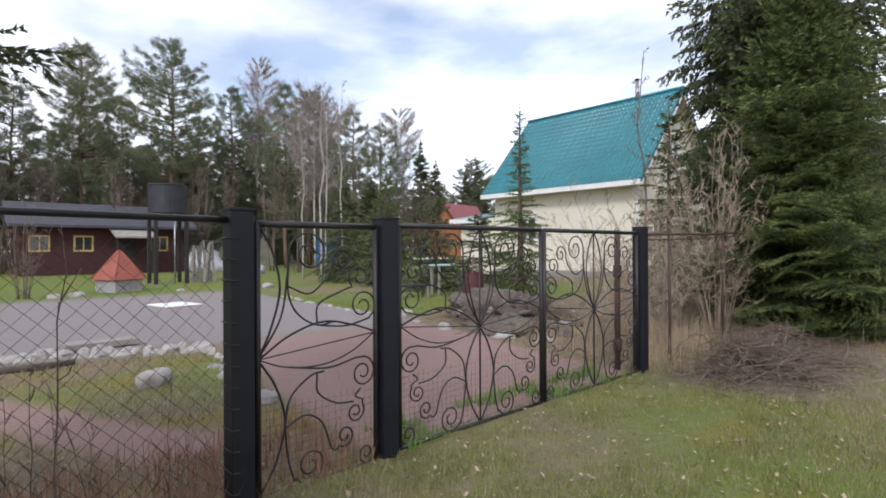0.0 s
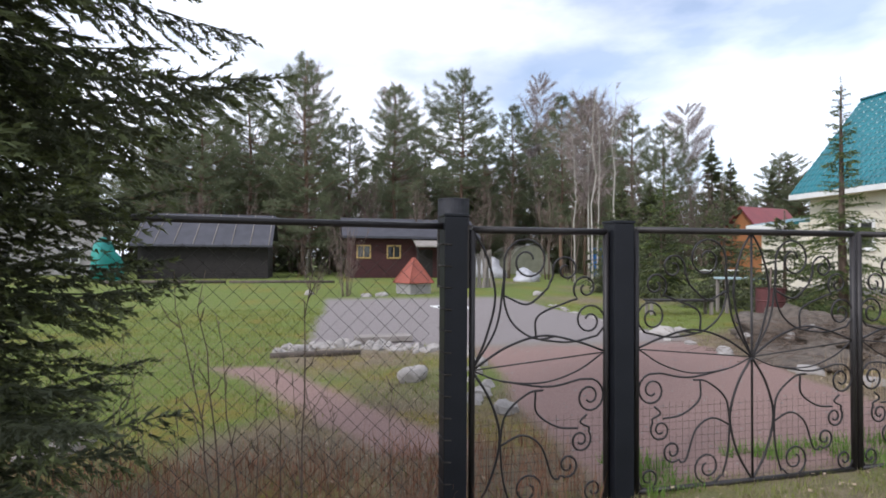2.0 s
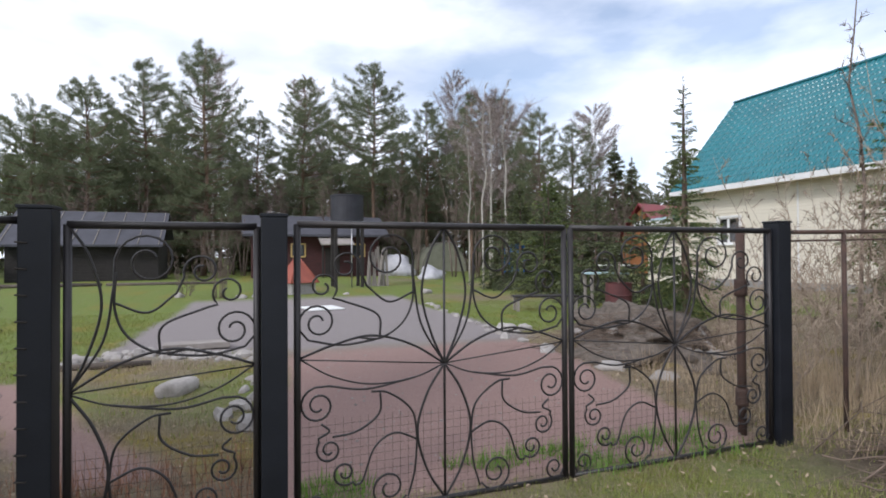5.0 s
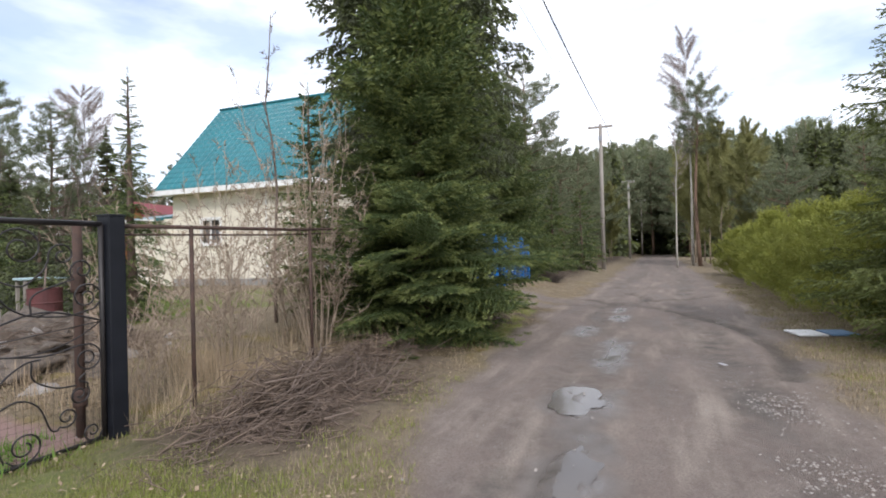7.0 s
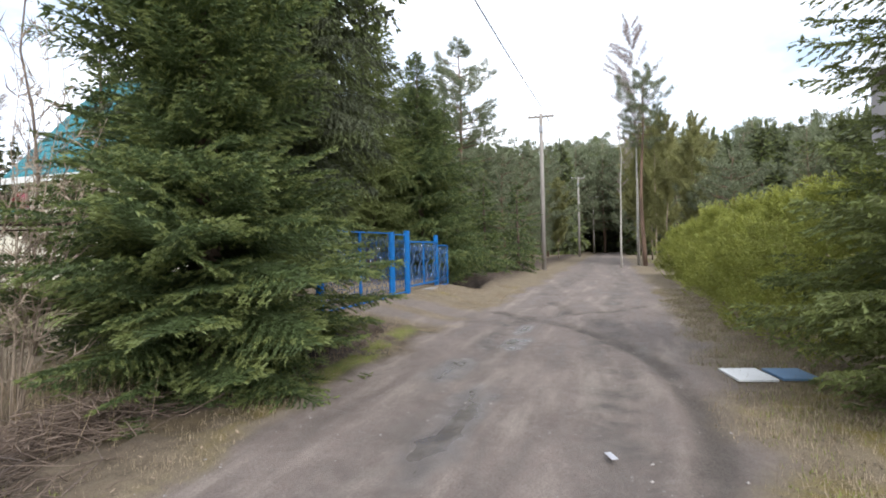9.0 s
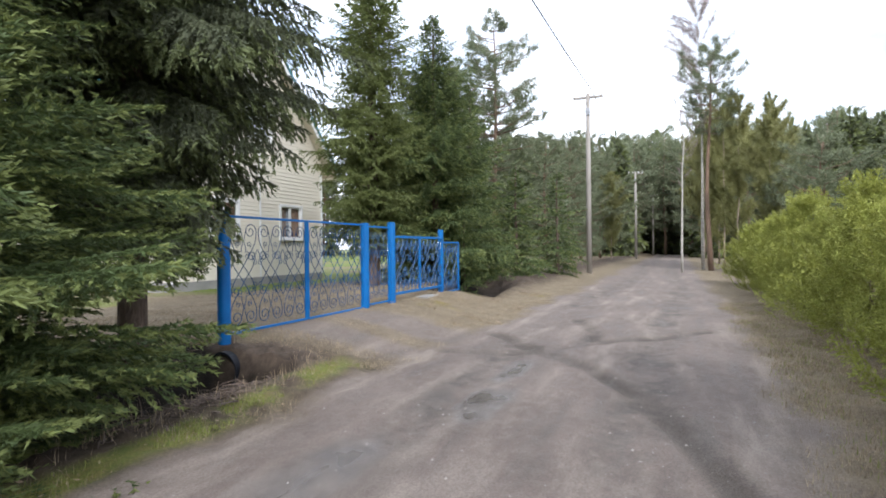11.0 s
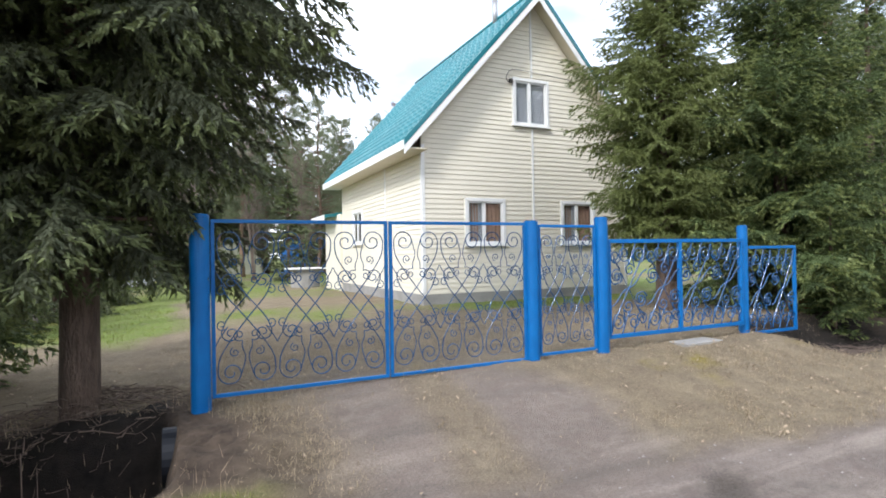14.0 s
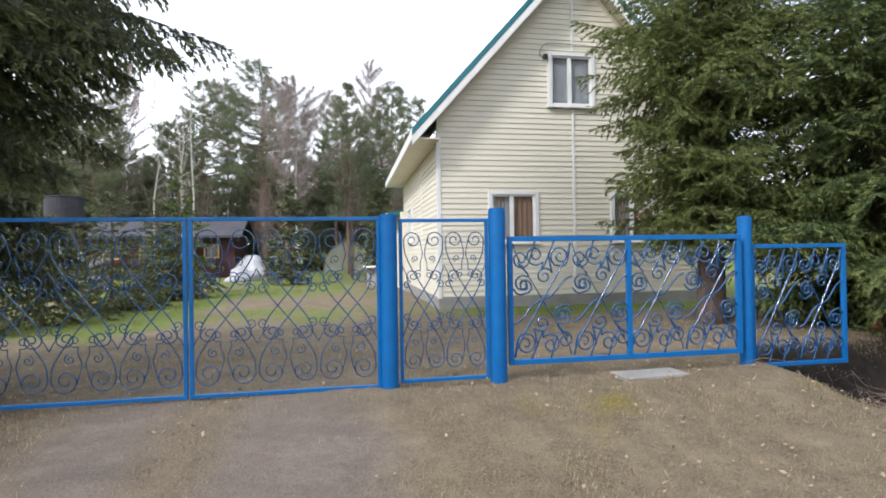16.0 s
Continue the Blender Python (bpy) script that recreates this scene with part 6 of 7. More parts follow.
def maroon_cottage():
    r = empty("maroon_cottage", 7.0, 37.5, 0.2, "dark maroon board cottage with grey roof and ochre windows", "cottage")
    part("wall", box(-4.2, 4.4, 0, 4.5, -0.2, 2.9), M_MAROON, r)
    for k in range(18):
        part("board", box(-4.2, 4.4, -0.03, 0.0, 0.02 + k * 0.16, 0.17 + k * 0.16, 0.01), M_MAROON, r)
    part("roof", prism([(-0.7, 2.75), (2.2, 4.15), (5.1, 2.75), (5.1, 2.9), (2.2, 4.32), (-0.7, 2.9)], -4.8, 5.0, "x"), M_SLATE, r)
    for x in (-1.2, 2.9, -3.3):
        w = new("window")
        w.parent = r
        w.location = (x, -0.04, 1.35)
        fb = bmesh.new()
        for a in ((-0.5, -0.4, 0, 0.95), (0.4, 0.5, 0, 0.95), (-0.4, 0.4, 0.85, 0.95), (-0.4, 0.4, 0, 0.1), (-0.03, 0.03, 0.1, 0.85)):
            add_box(fb, a[0], a[1], -0.05, 0.02, a[2], a[3], 0.005)
        part("window_frame", fb, M_YELLOW, w)
        part("pane", box(-0.4, 0.4, -0.005, 0.0, 0.1, 0.85), M_GLASS, w)
    part("porch_roof", prism([(-1.8, 2.15), (0.0, 2.75), (0.0, 2.85), (-1.8, 2.25)], 0.1, 2.3, "x"), M_GREYWOOD, r)
    for x in (0.25, 2.15):
        part("porch_post", box(x - 0.06, x + 0.06, -1.6, -1.48, -0.2, 2.2, 0.01), M_DARKWOOD, r)
    part("dark_doorway", box(0.6, 1.6, -0.06, -0.032, 0, 2.0, 0.01), M_DARKWOOD, r)


maroon_cottage()


def water_tower():
    r = empty("water_tower", 6.84, 24.6, 0.2, "dark steel water tank on four wooden legs", "water tank")
    part("tank", tube_thing(bmesh.new(), 0, 0, 2.95, 4.2, 0.75, None, 28), M_TANK, r)
    for z in (3.0, 4.15):
        part_mesh("rim", bars_mesh("rim", [([(0.76 * math.cos(a), 0.76 * math.sin(a), z) for a in np.linspace(0, 6.2832, 26)], 0.025)], M_TANK, 6), r)
    for x in (-0.6, 0.6):
        for y in (-0.5, 0.5):
            part("leg", box(x - 0.07, x + 0.07, y - 0.07, y + 0.07, -0.2, 2.9, 0.012), M_DARKWOOD, r)
    for y in (-0.5, 0.5):
        part("beam", box(-0.85, 0.85, y - 0.06, y + 0.06, 2.83, 2.95, 0.01), M_DARKWOOD, r)
    part_mesh("pipe", bars_mesh("pipe", [([(0.1, -0.6, 0), (0.1, -0.6, 2.95)], 0.03)], M_PIPE, 8), r)


water_tower()
plank_rng = random.Random(8)
for k in range(9):
    x = 7.75 + k * 0.12
    ob = empty("leaning_plank", x, 24.4, 0.2, "grey weathered plank leaning beside the tank legs", "plank", "leaning planks")
    hgt = plank_rng.uniform(1.5, 2.1)
    me = part("board", box(-0.06, 0.06, -0.02, 0.02, 0, hgt, 0.006), M_GREYWOOD, ob)
    ob.matrix_world = pose(x, 24.4 + plank_rng.uniform(-0.1, 0.1), 0.18, plank_rng.uniform(-9, -3), plank_rng.uniform(-6, 6), plank_rng.uniform(-30, 30))


def black_shed():
    r = empty("black_shed", -6.5, 37.0, 0.2, "long black wooden shed with grey battened roof", "shed")
    part("wall", box(-3.9, 3.9, 0, 4, -0.2, 2.2), M_DARKWOOD, r)
    for k in range(11):
        part("board", box(-3.9, 3.9, -0.04, 0, 0.02 + k * 0.2, 0.2 + k * 0.2, 0.012), M_DARKWOOD, r)
    part("roof", prism([(-0.6, 2.05), (2.6, 4.2), (4.8, 2.6), (4.8, 2.72), (2.6, 4.34), (-0.6, 2.18)], -4.2, 4.2, "x"), M_SLATE, r)
    for k in range(8):
        x = -4.0 + k * 1.14
        part_mesh("batten", bars_mesh("batten", [([(x, -0.6, 2.21), (x, 2.6, 4.36)], 0.03)], M_GREYWOOD, 5), r)


black_shed()


def small_house(name, x, y, w, d, eave, ridge, wall_m, roof_m, label, rz=0, windows=2, storeys=1, board=False):
    r = empty(name, x, y, ground_z(x, y), label, "house", rz=rz)
    part("wall", box(-w / 2, w / 2, 0, d, -0.3, eave), wall_m, r)
    part("gable", prism([(-w / 2, eave), (w / 2, eave), (0, ridge - 0.12)], 0, d), wall_m, r)
    if board:
        for k in range(int(eave / 0.17)):
            part("board", box(-w / 2, w / 2, -0.03, 0, 0.02 + k * 0.17, 0.18 + k * 0.17, 0.01), wall_m, r)
    o = 0.4
    s = (ridge - eave) / (w / 2)
    part("roof", prism([(-w / 2 - o, eave - o * s), (0, ridge), (w / 2 + o, eave - o * s), (w / 2 + o, eave - o * s + 0.14), (0, ridge + 0.15), (-w / 2 - o, eave - o * s + 0.14)], -o, d + o), roof_m, r)
    for st in range(storeys):
        for k in range(windows):
            cx = -w / 2 + w * (k + 0.5) / windows
            z = 0.9 + st * 2.8
            wd = new("window")
            wd.parent = r
            wd.location = (cx, -0.02, z)
            fb = bmesh.new()
            for a in ((-0.55, -0.47, 0, 1.2), (0.47, 0.55, 0, 1.2), (-0.47, 0.47, 1.12, 1.2), (-0.47, 0.47, 0, 0.08), (-0.03, 0.03, 0.08, 1.12)):
                add_box(fb, a[0], a[1], -0.06, 0.01, a[2], a[3], 0.005)
            part("window_frame", fb, M_WHITE, wd)
            part("pane", box(-0.47, 0.47, -0.02, -0.012, 0.08, 1.12), M_GLASS, wd)
    return r


small_house("grey_house", 19.5, 62, 8.5, 8, 6.0, 8.6, M_GREYWALL, M_SLATE, "grey plastered two-storey house behind the trees", 0, 3, 2)
small_house("orange_hut", 30.4, 32.5, 3.6, 4.5, 2.9, 5.1, M_ORANGE, M_CRIMSON, "orange board hut with red roof", -78, 0, 1, True)
small_house("pale_house", -19, 44, 8, 8, 3.6, 6.6, M_GREYWALL, M_SLATE, "pale house with grey roof beyond the lawn", 15, 2)
small_house("grey_gable_house", 23.9, -14.6, 6.0, 8, 8.2, 13.0, M_GREYWALL, M_WHITE, "tall grey-sided house behind the hedge", -90, 2, 2)


def round_well():
    r = empty("concrete_well", 20.7, 23.2, 0.2, "concrete well ring with flat white lid", "well")
    bm = tube_thing(bmesh.new(), 0, 0, -0.2, 0.82, 0.66, None, 30)
    bmesh.ops.bevel(bm, geom=[e for e in bm.edges if all(v.co.z > 0.8 for v in e.verts)], offset=0.03, segments=2, affect='EDGES')
    part("ring", bm, M_CONCRETE, r)
    part("lid", box(-0.82, 0.82, -0.78, 0.78, 0.82, 0.88, 0.012), M_WHITE, r)


round_well()


def greenhouse():
    r = empty("arched_greenhouse", 19.2, 45, 0.2, "old arched greenhouse with dull film cover", "greenhouse")
    n, w, h = 18, 4.2, 2.6
    arc = [(w / 2 * math.cos(a), h * math.sin(a)) for a in np.linspace(0, math.pi, n)]
    part("cover", prism(arc, 0, 6), M_GREENHOUSE, r)
    for y in (-0.02, 1.5, 3.0, 4.5, 6.02):
        part_mesh("hoop", bars_mesh("hoop", [([(a * 1.01, y, z * 1.01) for a, z in arc], 0.03)], M_GREYWOOD, 5), r)


greenhouse()


def lump(name, x, y, z, sx, sy, sz, mat, label, category, seed, rough=0.22, group="", detail=3):
    """A boulder or heap: a ball pushed about by noise, flattened below."""
    bm = bmesh.new()
    bmesh.ops.create_icosphere(bm, subdivisions=detail, radius=1.0)
    off = Vector((seed * 3.7, seed * 1.3, seed * 0.7))
    for v in bm.verts:
        n = noise.noise(v.co * 1.1 + off) * rough * 1.7 + noise.noise(v.co * 2.7 + off) * rough * 0.7
        if detail > 4:
            n += noise.noise(v.co * 7 + off) * 0.22 + noise.noise(v.co * 15 + off) * 0.12
        v.co = v.co * (1 + n)
        v.co.x *= sx
        v.co.y *= sy
        v.co.z *= sz
        if v.co.z < -0.35 * sz:
            v.co.z = -0.35 * sz
    me = bpy.data.meshes.new(name)
    bm.to_mesh(me)
    bm.free()
    me.materials.append(mat)
    me.polygons.foreach_set("use_smooth", [detail > 2] * len(me.polygons))
    ob = new(name, me)
    ob.matrix_world = pose(x, y, z + 0.26 * sz, 0, 0, seed * 47 % 360)
    return tagged(ob, label, category, group)


lump("tarp_mound", 12.7, 37.5, 0.2, 1.5, 1.0, 1.3, M_TARP, "heap under pale grey plastic tarp", "tarp heap", 3, 0.3)
lump("tarp_mound", 13.2, 31.0, 0.2, 1.0, 0.8, 0.6, M_TARP, "heap under pale grey plastic tarp near the birches", "tarp heap", 5, 0.3)
lump("tarp_mound", -11.5, 35.0, 0.2, 1.3, 0.8, 1.9, M_TEAL, "turquoise tarp heap beside the black shed", "tarp heap", 6, 0.25)

# boulders: along the drive, the pad and the path
R = random.Random(21)
STONES = [(1.72, 6.75, 0.30, 0.20), (2.5, 5.4, 0.20, 0.17), (7.3, 9.4, 0.32, 0.24), (7.75, 9.5, 0.24, 0.18), (-1.6, 5.15, 0.42, 0.26), (0.25, 20.9, 0.28, 0.22), (2.3, 19.8, 0.3, 0.16), (2.9, 20.0, 0.3, 0.18), (7.0, 7.4, 0.25, 0.13), (7.2, 6.1, 0.26, 0.15), (7.6, 5.5, 0.28, 0.14), (9.0, 19.6, 0.3, 0.22), (6.0, 20.1, 0.2, 0.12)]
for k in range(11):
    t = k / 10
    STONES.append((2.35 + 0.55 * t + R.uniform(-0.15, 0.15), 5.7 + 2.7 * t, R.uniform(0.12, 0.22), R.uniform(0.09, 0.16)))
for k in range(52):
    t = k / 51
    STONES.append((-0.1 + 3.0 * t, 8.75 + 0.35 * math.sin(t * 5) + R.uniform(-0.2, 0.35), R.uniform(0.1, 0.21), R.uniform(0.08, 0.16)))
for k in range(16):
    t = k / 15
    STONES.append((7.0 + 0.75 * t + R.uniform(-0.12, 0.12), 8.3 + 7.5 * t, R.uniform(0.1, 0.2), R.uniform(0.06, 0.13)))
for i, (x, y, s, hgt) in enumerate(STONES):
    lump("boulder", x, y, ground_z(x, y) - 0.03, 0.68 * s * R.uniform(0.9, 1.3), 0.68 * s * R.uniform(0.7, 1.0), hgt * 0.75, M_STONE, "pale grey granite boulder" + (" bordering the drive" if i > 12 else " on the grass"), "boulder", i + 1, 0.25, "garden boulders", 3 if s > 0.2 else 2)


def timber(name, x0, y0, x1, y1, z, r, mat, label, category="log", group=""):
    ob = new(name, bars_mesh(name, [([(x0, y0, z), ((x0 + x1) / 2 + 0.02, (y0 + y1) / 2, z + 0.01), (x1, y1, z)], r, r * 0.85)], mat, 9))
    return tagged(ob, label, category, group)


timber("border_log", -0.15, 8.4, 1.2, 8.45, 0.1, 0.055, M_CHAR, "dark weathered log edging the stone border")
timber("border_log", -10.0, 30.2, -4.2, 30.5, 0.27, 0.1, M_CHAR, "dark weathered log edging a vegetable bed", group="bed logs")
timber("border_log", -4.0, 30.45, 1.5, 30.3, 0.25, 0.09, M_CHAR, "dark weathered log edging a vegetable bed", group="bed logs")


def slab_thing(name, x, y, z, w, d, t, mat, label, category, rz=0):
    bm = box(-w / 2, w / 2, -d / 2, d / 2, 0, t, min(0.012, t * 0.3))
    me = bpy.data.meshes.new(name)
    bm.to_mesh(me)
    bm.free()
    me.materials.append(mat)
    ob = new(name, me)
    ob.matrix_world = pose(x, y, z, 0, 0, rz)
    return tagged(ob, label, category)


slab_thing("stone_slab", 1.7, 9.6, 0.10, 1.0, 0.35, 0.1, M_GREYWOOD, "flat weathered slab beside the pad", "slab", 4)
slab_thing("white_board", 4.5, 15.6, 0.10, 1.0, 1.2, 0.03, M_WHITE, "white board lying on the grey pad", "board", 8)
slab_thing("concrete_slab", 22.3, 3.42, 0.26, 0.72, 0.32, 0.07, M_CONCRETE, "worn concrete slab in moss before the blue fence", "slab", 3)
slab_thing("post_footing", 15.95, 3.38, -0.12, 0.26, 0.22, 0.17, M_CONCRETE, "rough grey concrete footing under the blue post", "footing", 20)
slab_thing("paper_scrap", 10.98, -1.88, 0.012, 0.13, 0.05, 0.006, M_TARP, "white scrap lying on the dirt lane", "scrap", 25)
slab_thing("verge_sheet", 13.73, -3.34, 0.02, 0.55, 0.42, 0.03, M_WHITE, "white sheet lying on the lane verge", "sheet", 12)
slab_thing("blue_sheet", 13.85, -3.80, 0.02, 0.5, 0.4, 0.03, material("faded_blue_sheet", (0.16, 0.27, 0.42), (0.10, 0.19, 0.31), 0.6, scale=4, fine=40, bump=0.2), "faded blue sheet lying on the lane verge", "sheet", 12)


def barrel():
    z = ground_z(10.4, 9.95)
    r = empty("steel_barrel", 10.4, 9.95, z, "rusty maroon steel barrel with a stick in it", "barrel")
    bm = bmesh.new()
    prof = [(0.0, 0.29), (0.02, 0.30), (0.28, 0.29), (0.30, 0.305), (0.32, 0.29), (0.58, 0.29), (0.60, 0.305), (0.62, 0.29), (0.86, 0.29), (0.88, 0.30), (0.88, 0.275), (0.25, 0.27)]
    rings = [[bm.verts.new((q * math.cos(a), q * math.sin(a), zz)) for a in np.linspace(0, 2 * math.pi, 28, endpoint=False)] for zz, q in prof]
    for a, b in zip(rings[:-1], rings[1:]):
        for i in range(28):
            bm.faces.new((a[i], a[(i + 1) % 28], b[(i + 1) % 28], b[i]))
    bm.faces.new(rings[-1])
    bm.faces.new(rings[0][::-1])
    part("shell", bm, M_BARREL, r)
    part_mesh("stick", bars_mesh("stick", [([(-0.05, 0, 0.26), (0.05, 0.02, 1.35)], 0.02)], M_TWIG, 6), r)


barrel()


def garden_table(x, y, w, d, h, mat, label):
    z = ground_z(x, y)
    r = empty("garden_table", x, y, z, label, "table", rz=-12)
    part("tabletop", box(-w / 2, w / 2, -d / 2, d / 2, h - 0.05, h, 0.008), mat, r)
    for sx in (-1, 1):
        for sy in (-1, 1):
            cx, cy = sx * (w / 2 - 0.08), sy * (d / 2 - 0.06)
            part("leg", box(cx - 0.035, cx + 0.035, cy - 0.035, cy + 0.035, -0.05, h - 0.052, 0.005), M_GREYWOOD, r)


garden_table(12.2, 12.8, 1.2, 0.6, 0.98, material("pale_turquoise_paint", (0.45, 0.58, 0.62), (0.30, 0.42, 0.47), 0.6, scale=4, fine=40, bump=0.1), "pale turquoise garden table behind the barrel")
garden_table(10.2, 12.8, 1.8, 0.45, 0.42, M_DARKWOOD, "low dark wooden bench on the grass")
M_BOOTH = material("faded_blue_boards", (0.02, 0.13, 0.40), (0.015, 0.09, 0.28), 0.7, scale=4, fine=40, bump=0.2)
booth = empty("blue_outhouse", 22.9, 38.0, 0.2, "blue painted wooden outhouse among the trees", "outhouse", rz=12)
for k in range(8):
    part("plank", box(-0.7 + k * 0.175, -0.533 + k * 0.175, -0.02, 0.02, -0.1, 2.35, 0.008), M_BOOTH, booth)
part("wall", box(-0.7, 0.7, 0.025, 1.3, -0.1, 2.3), M_BOOTH, booth)
part("roof", prism([(-0.2, 2.5), (1.5, 2.25), (1.5, 2.32), (-0.2, 2.58)], -0.85, 0.85, "x"), M_SLATE, booth)
part("vent_slot", box(-0.4, 0.4, -0.03, -0.022, 1.85, 1.98), M_IRON, booth)
for k in range(10):
    row, col = divmod(k, 5)
    bx = 27.2 + col * 0.27 + 0.05 * (row % 2)
    b = slab_thing("brick", bx, 5.2 + R.uniform(-0.04, 0.04), ground_z(27.7, 5.2) + row * 0.122, 0.25, 0.13, 0.12, M_REDBRICK, "red brick in a loose stack", "brick", R.uniform(-8, 8))
    tagged(b, group="brick stack")

# culvert under the gate post
bm = bmesh.new()
outer = [[bm.verts.new((x, q * math.cos(a), q * math.sin(a))) for a in np.linspace(0, 2 * math.pi, 26, endpoint=False)] for x, q in ((0, 0.24), (0, 0.215), (2.0, 0.215))]
outer.insert(0, [bm.verts.new((2.0, 0.24 * math.cos(a), 0.24 * math.sin(a))) for a in np.linspace(0, 2 * math.pi, 26, endpoint=False)])
for a, b in zip(outer[:-1], outer[1:]):
    for i in range(26):
        bm.faces.new((a[i], a[(i + 1) % 26], b[(i + 1) % 26], b[i]))
culvert = part("culvert_pipe", bm, M_POST, None)
culvert.matrix_world = pose(15.7, 3.2, -0.06)
tagged(culvert, "black culvert pipe opening into the ditch", "pipe")


# ---- poles and wires ----
M_POLE = material("weathered_pole", (0.34, 0.31, 0.28), (0.20, 0.18, 0.16), 0.9, scale=3, fine=30, bump=0.4, stretch=(1, 1, 0.2))


def power_pole(x, y, h, label):
    z = ground_z(x, y)
    r = empty("power_pole", x, y, z, label, "utility pole", "power poles")
    part_mesh("pole", bars_mesh("pole", [([(0, 0, -0.5), (0, 0, h)], 0.14, 0.10)], M_POLE, 12), r)
    part("cross_arm", box(-0.05, 0.05, -0.75, 0.75, h - 0.25, h - 0.13, 0.01), M_POLE, r)
    for yy in (-0.68, -0.3, 0.3, 0.68):
        part_mesh("insulator", bars_mesh("insulator", [([(0, yy, h - 0.13), (0, yy, h - 0.05), (0, yy, h + 0.04)], 0.04, 0.025)], M_WHITE, 8), r)
    part("junction_box", box(-0.16, -0.10, -0.12, 0.12, h - 1.1, h - 0.75, 0.01), M_PIPE, r)
    return r


POLES = [(-22.0, 1.7, 9.4), (38.8, 2.0, 9.2), (72.0, 1.9, 9.4), (100.0, 1.2, 9.4)]
for x, y, h in POLES:
    power_pole(x, y, h, "grey weathered power pole with cross arm beside the lane")
for a, b in zip(POLES[:-1], POLES[1:]):
    for off, sag in ((-0.3, 1.1), (0.3, 1.25)):
        t = np.linspace(0, 1, 24)
        pts = np.stack([a[0] + (b[0] - a[0]) * t, a[1] + off + (b[1] - a[1]) * t, ground_z(a[0], a[1]) * (1 - t) + ground_z(b[0], b[1]) * t + a[2] + (b[2] - a[2]) * t - 4 * sag * t * (1 - t)], -1)
        tagged(new("power_cable", bars_mesh("power_cable", [(pts, 0.022 if off < 0 else 0.006)], M_IRON, 5)), "dark sagging overhead power cable", "cable", "power cables")


# ---- ground cover ----
def scatter(n, x0, x1, y0, y1, keep, seed):
    rng = np.random.default_rng(seed)
    x, y = rng.uniform(x0, x1, n), rng.uniform(y0, y1, n)
    k = rng.uniform(size=n) < keep(x, y)
    return x[k], y[k], rng


def blades(name, n, x0, x1, y0, y1, keep, h, w, mat, label, category, seed, lean=0.5):
    x, y, rng = scatter(n, x0, x1, y0, y1, keep, seed)
    m = len(x)
    z = level(x, y) - 0.01
    a = rng.uniform(0, 6.283, m)
    ln = h * rng.uniform(0.5, 1.35, m)
    tilt = np.minimum(np.abs(rng.normal(0, lean, m)), 1.5)
    base = np.stack([x, y, z], -1)
    d = np.stack([np.cos(a) * np.sin(tilt), np.sin(a) * np.sin(tilt), np.cos(tilt)], -1) * ln[:, None]
    s = np.stack([-np.sin(a + rng.normal(0, 0.6, m)), np.cos(a), np.zeros(m)], -1) * w
    me = tri_mesh(name, np.stack([base - s, base + s, base + d], 1), mat)
    return tagged(new(name, me), label, category, "", "stuff")


M_REED = material("dead_reeds", (0.42, 0.325, 0.215), (0.17, 0.125, 0.082), 0.85, scale=2, fine=20, bump=0, island=0.7, through=0.15)


def verge(x, y):
    road, pink, pad, lawn, bare, moss = ground_mask(x, y)
    return np.clip(1 - road * 1.1 - pink - pad - bare, 0, 1), lawn


blades("verge_grass", 170000, -1, 9.5, -0.2, 3.6, lambda x, y: verge(x, y)[0] * (0.35 + 0.65 * verge(x, y)[1]), 0.055, 0.0032, M_GRASS, "short green spring grass of the verge", "grass", 1, 0.7)
blades("verge_straw", 150000, -1, 17, -0.2, 3.6, lambda x, y: verge(x, y)[0] * 0.6, 0.06, 0.003, M_STRAW, "matted dry grass of the verge", "grass", 2, 1.1)
blades("lawn_grass", 100000, -6, 12, 3.5, 16, lambda x, y: verge(x, y)[0] * (0.15 + 0.85 * verge(x, y)[1]), 0.06, 0.006, M_GRASS, "green lawn grass in the garden", "grass", 3, 0.6)
blades("garden_straw", 70000, -4, 10, 3.5, 10, lambda x, y: verge(x, y)[0] * (1 - 0.7 * verge(x, y)[1]), 0.07, 0.004, M_STRAW, "dry grass in the garden", "grass", 4, 0.9)
blades("gate_straw", 190000, 15.5, 27, -0.4, 7.5, lambda x, y: verge(x, y)[0] * 0.62, 0.05, 0.003, M_STRAW, "matted dry grass before the blue gate", "grass", 5, 1.5)
blades("ditch_edge_grass", 16000, 11, 16.7, 1.2, 2.1, lambda x, y: verge(x, y)[0] * step(0.3, 0.7, verge(x, y)[1]), 0.05, 0.004, M_GRASS, "green grass between lane and ditch", "grass", 14, 0.7)
blades("yard_grass", 34000, 13, 26, 5, 24, lambda x, y: verge(x, y)[0] * verge(x, y)[1], 0.06, 0.007, M_GRASS, "patchy green grass of the house yard", "grass", 6, 0.7)
blades("hedge_verge_grass", 60000, 4, 26, -4.6, -2.7, lambda x, y: verge(x, y)[0] * 0.8, 0.07, 0.004, M_STRAW, "dry grass below the hedge", "grass", 7, 0.9)
blades("hedge_green_grass", 14000, 4, 26, -4.6, -2.9, lambda x, y: verge(x, y)[0] * 0.7, 0.06, 0.004, M_GRASS, "green grass below the hedge", "grass", 8, 0.7)
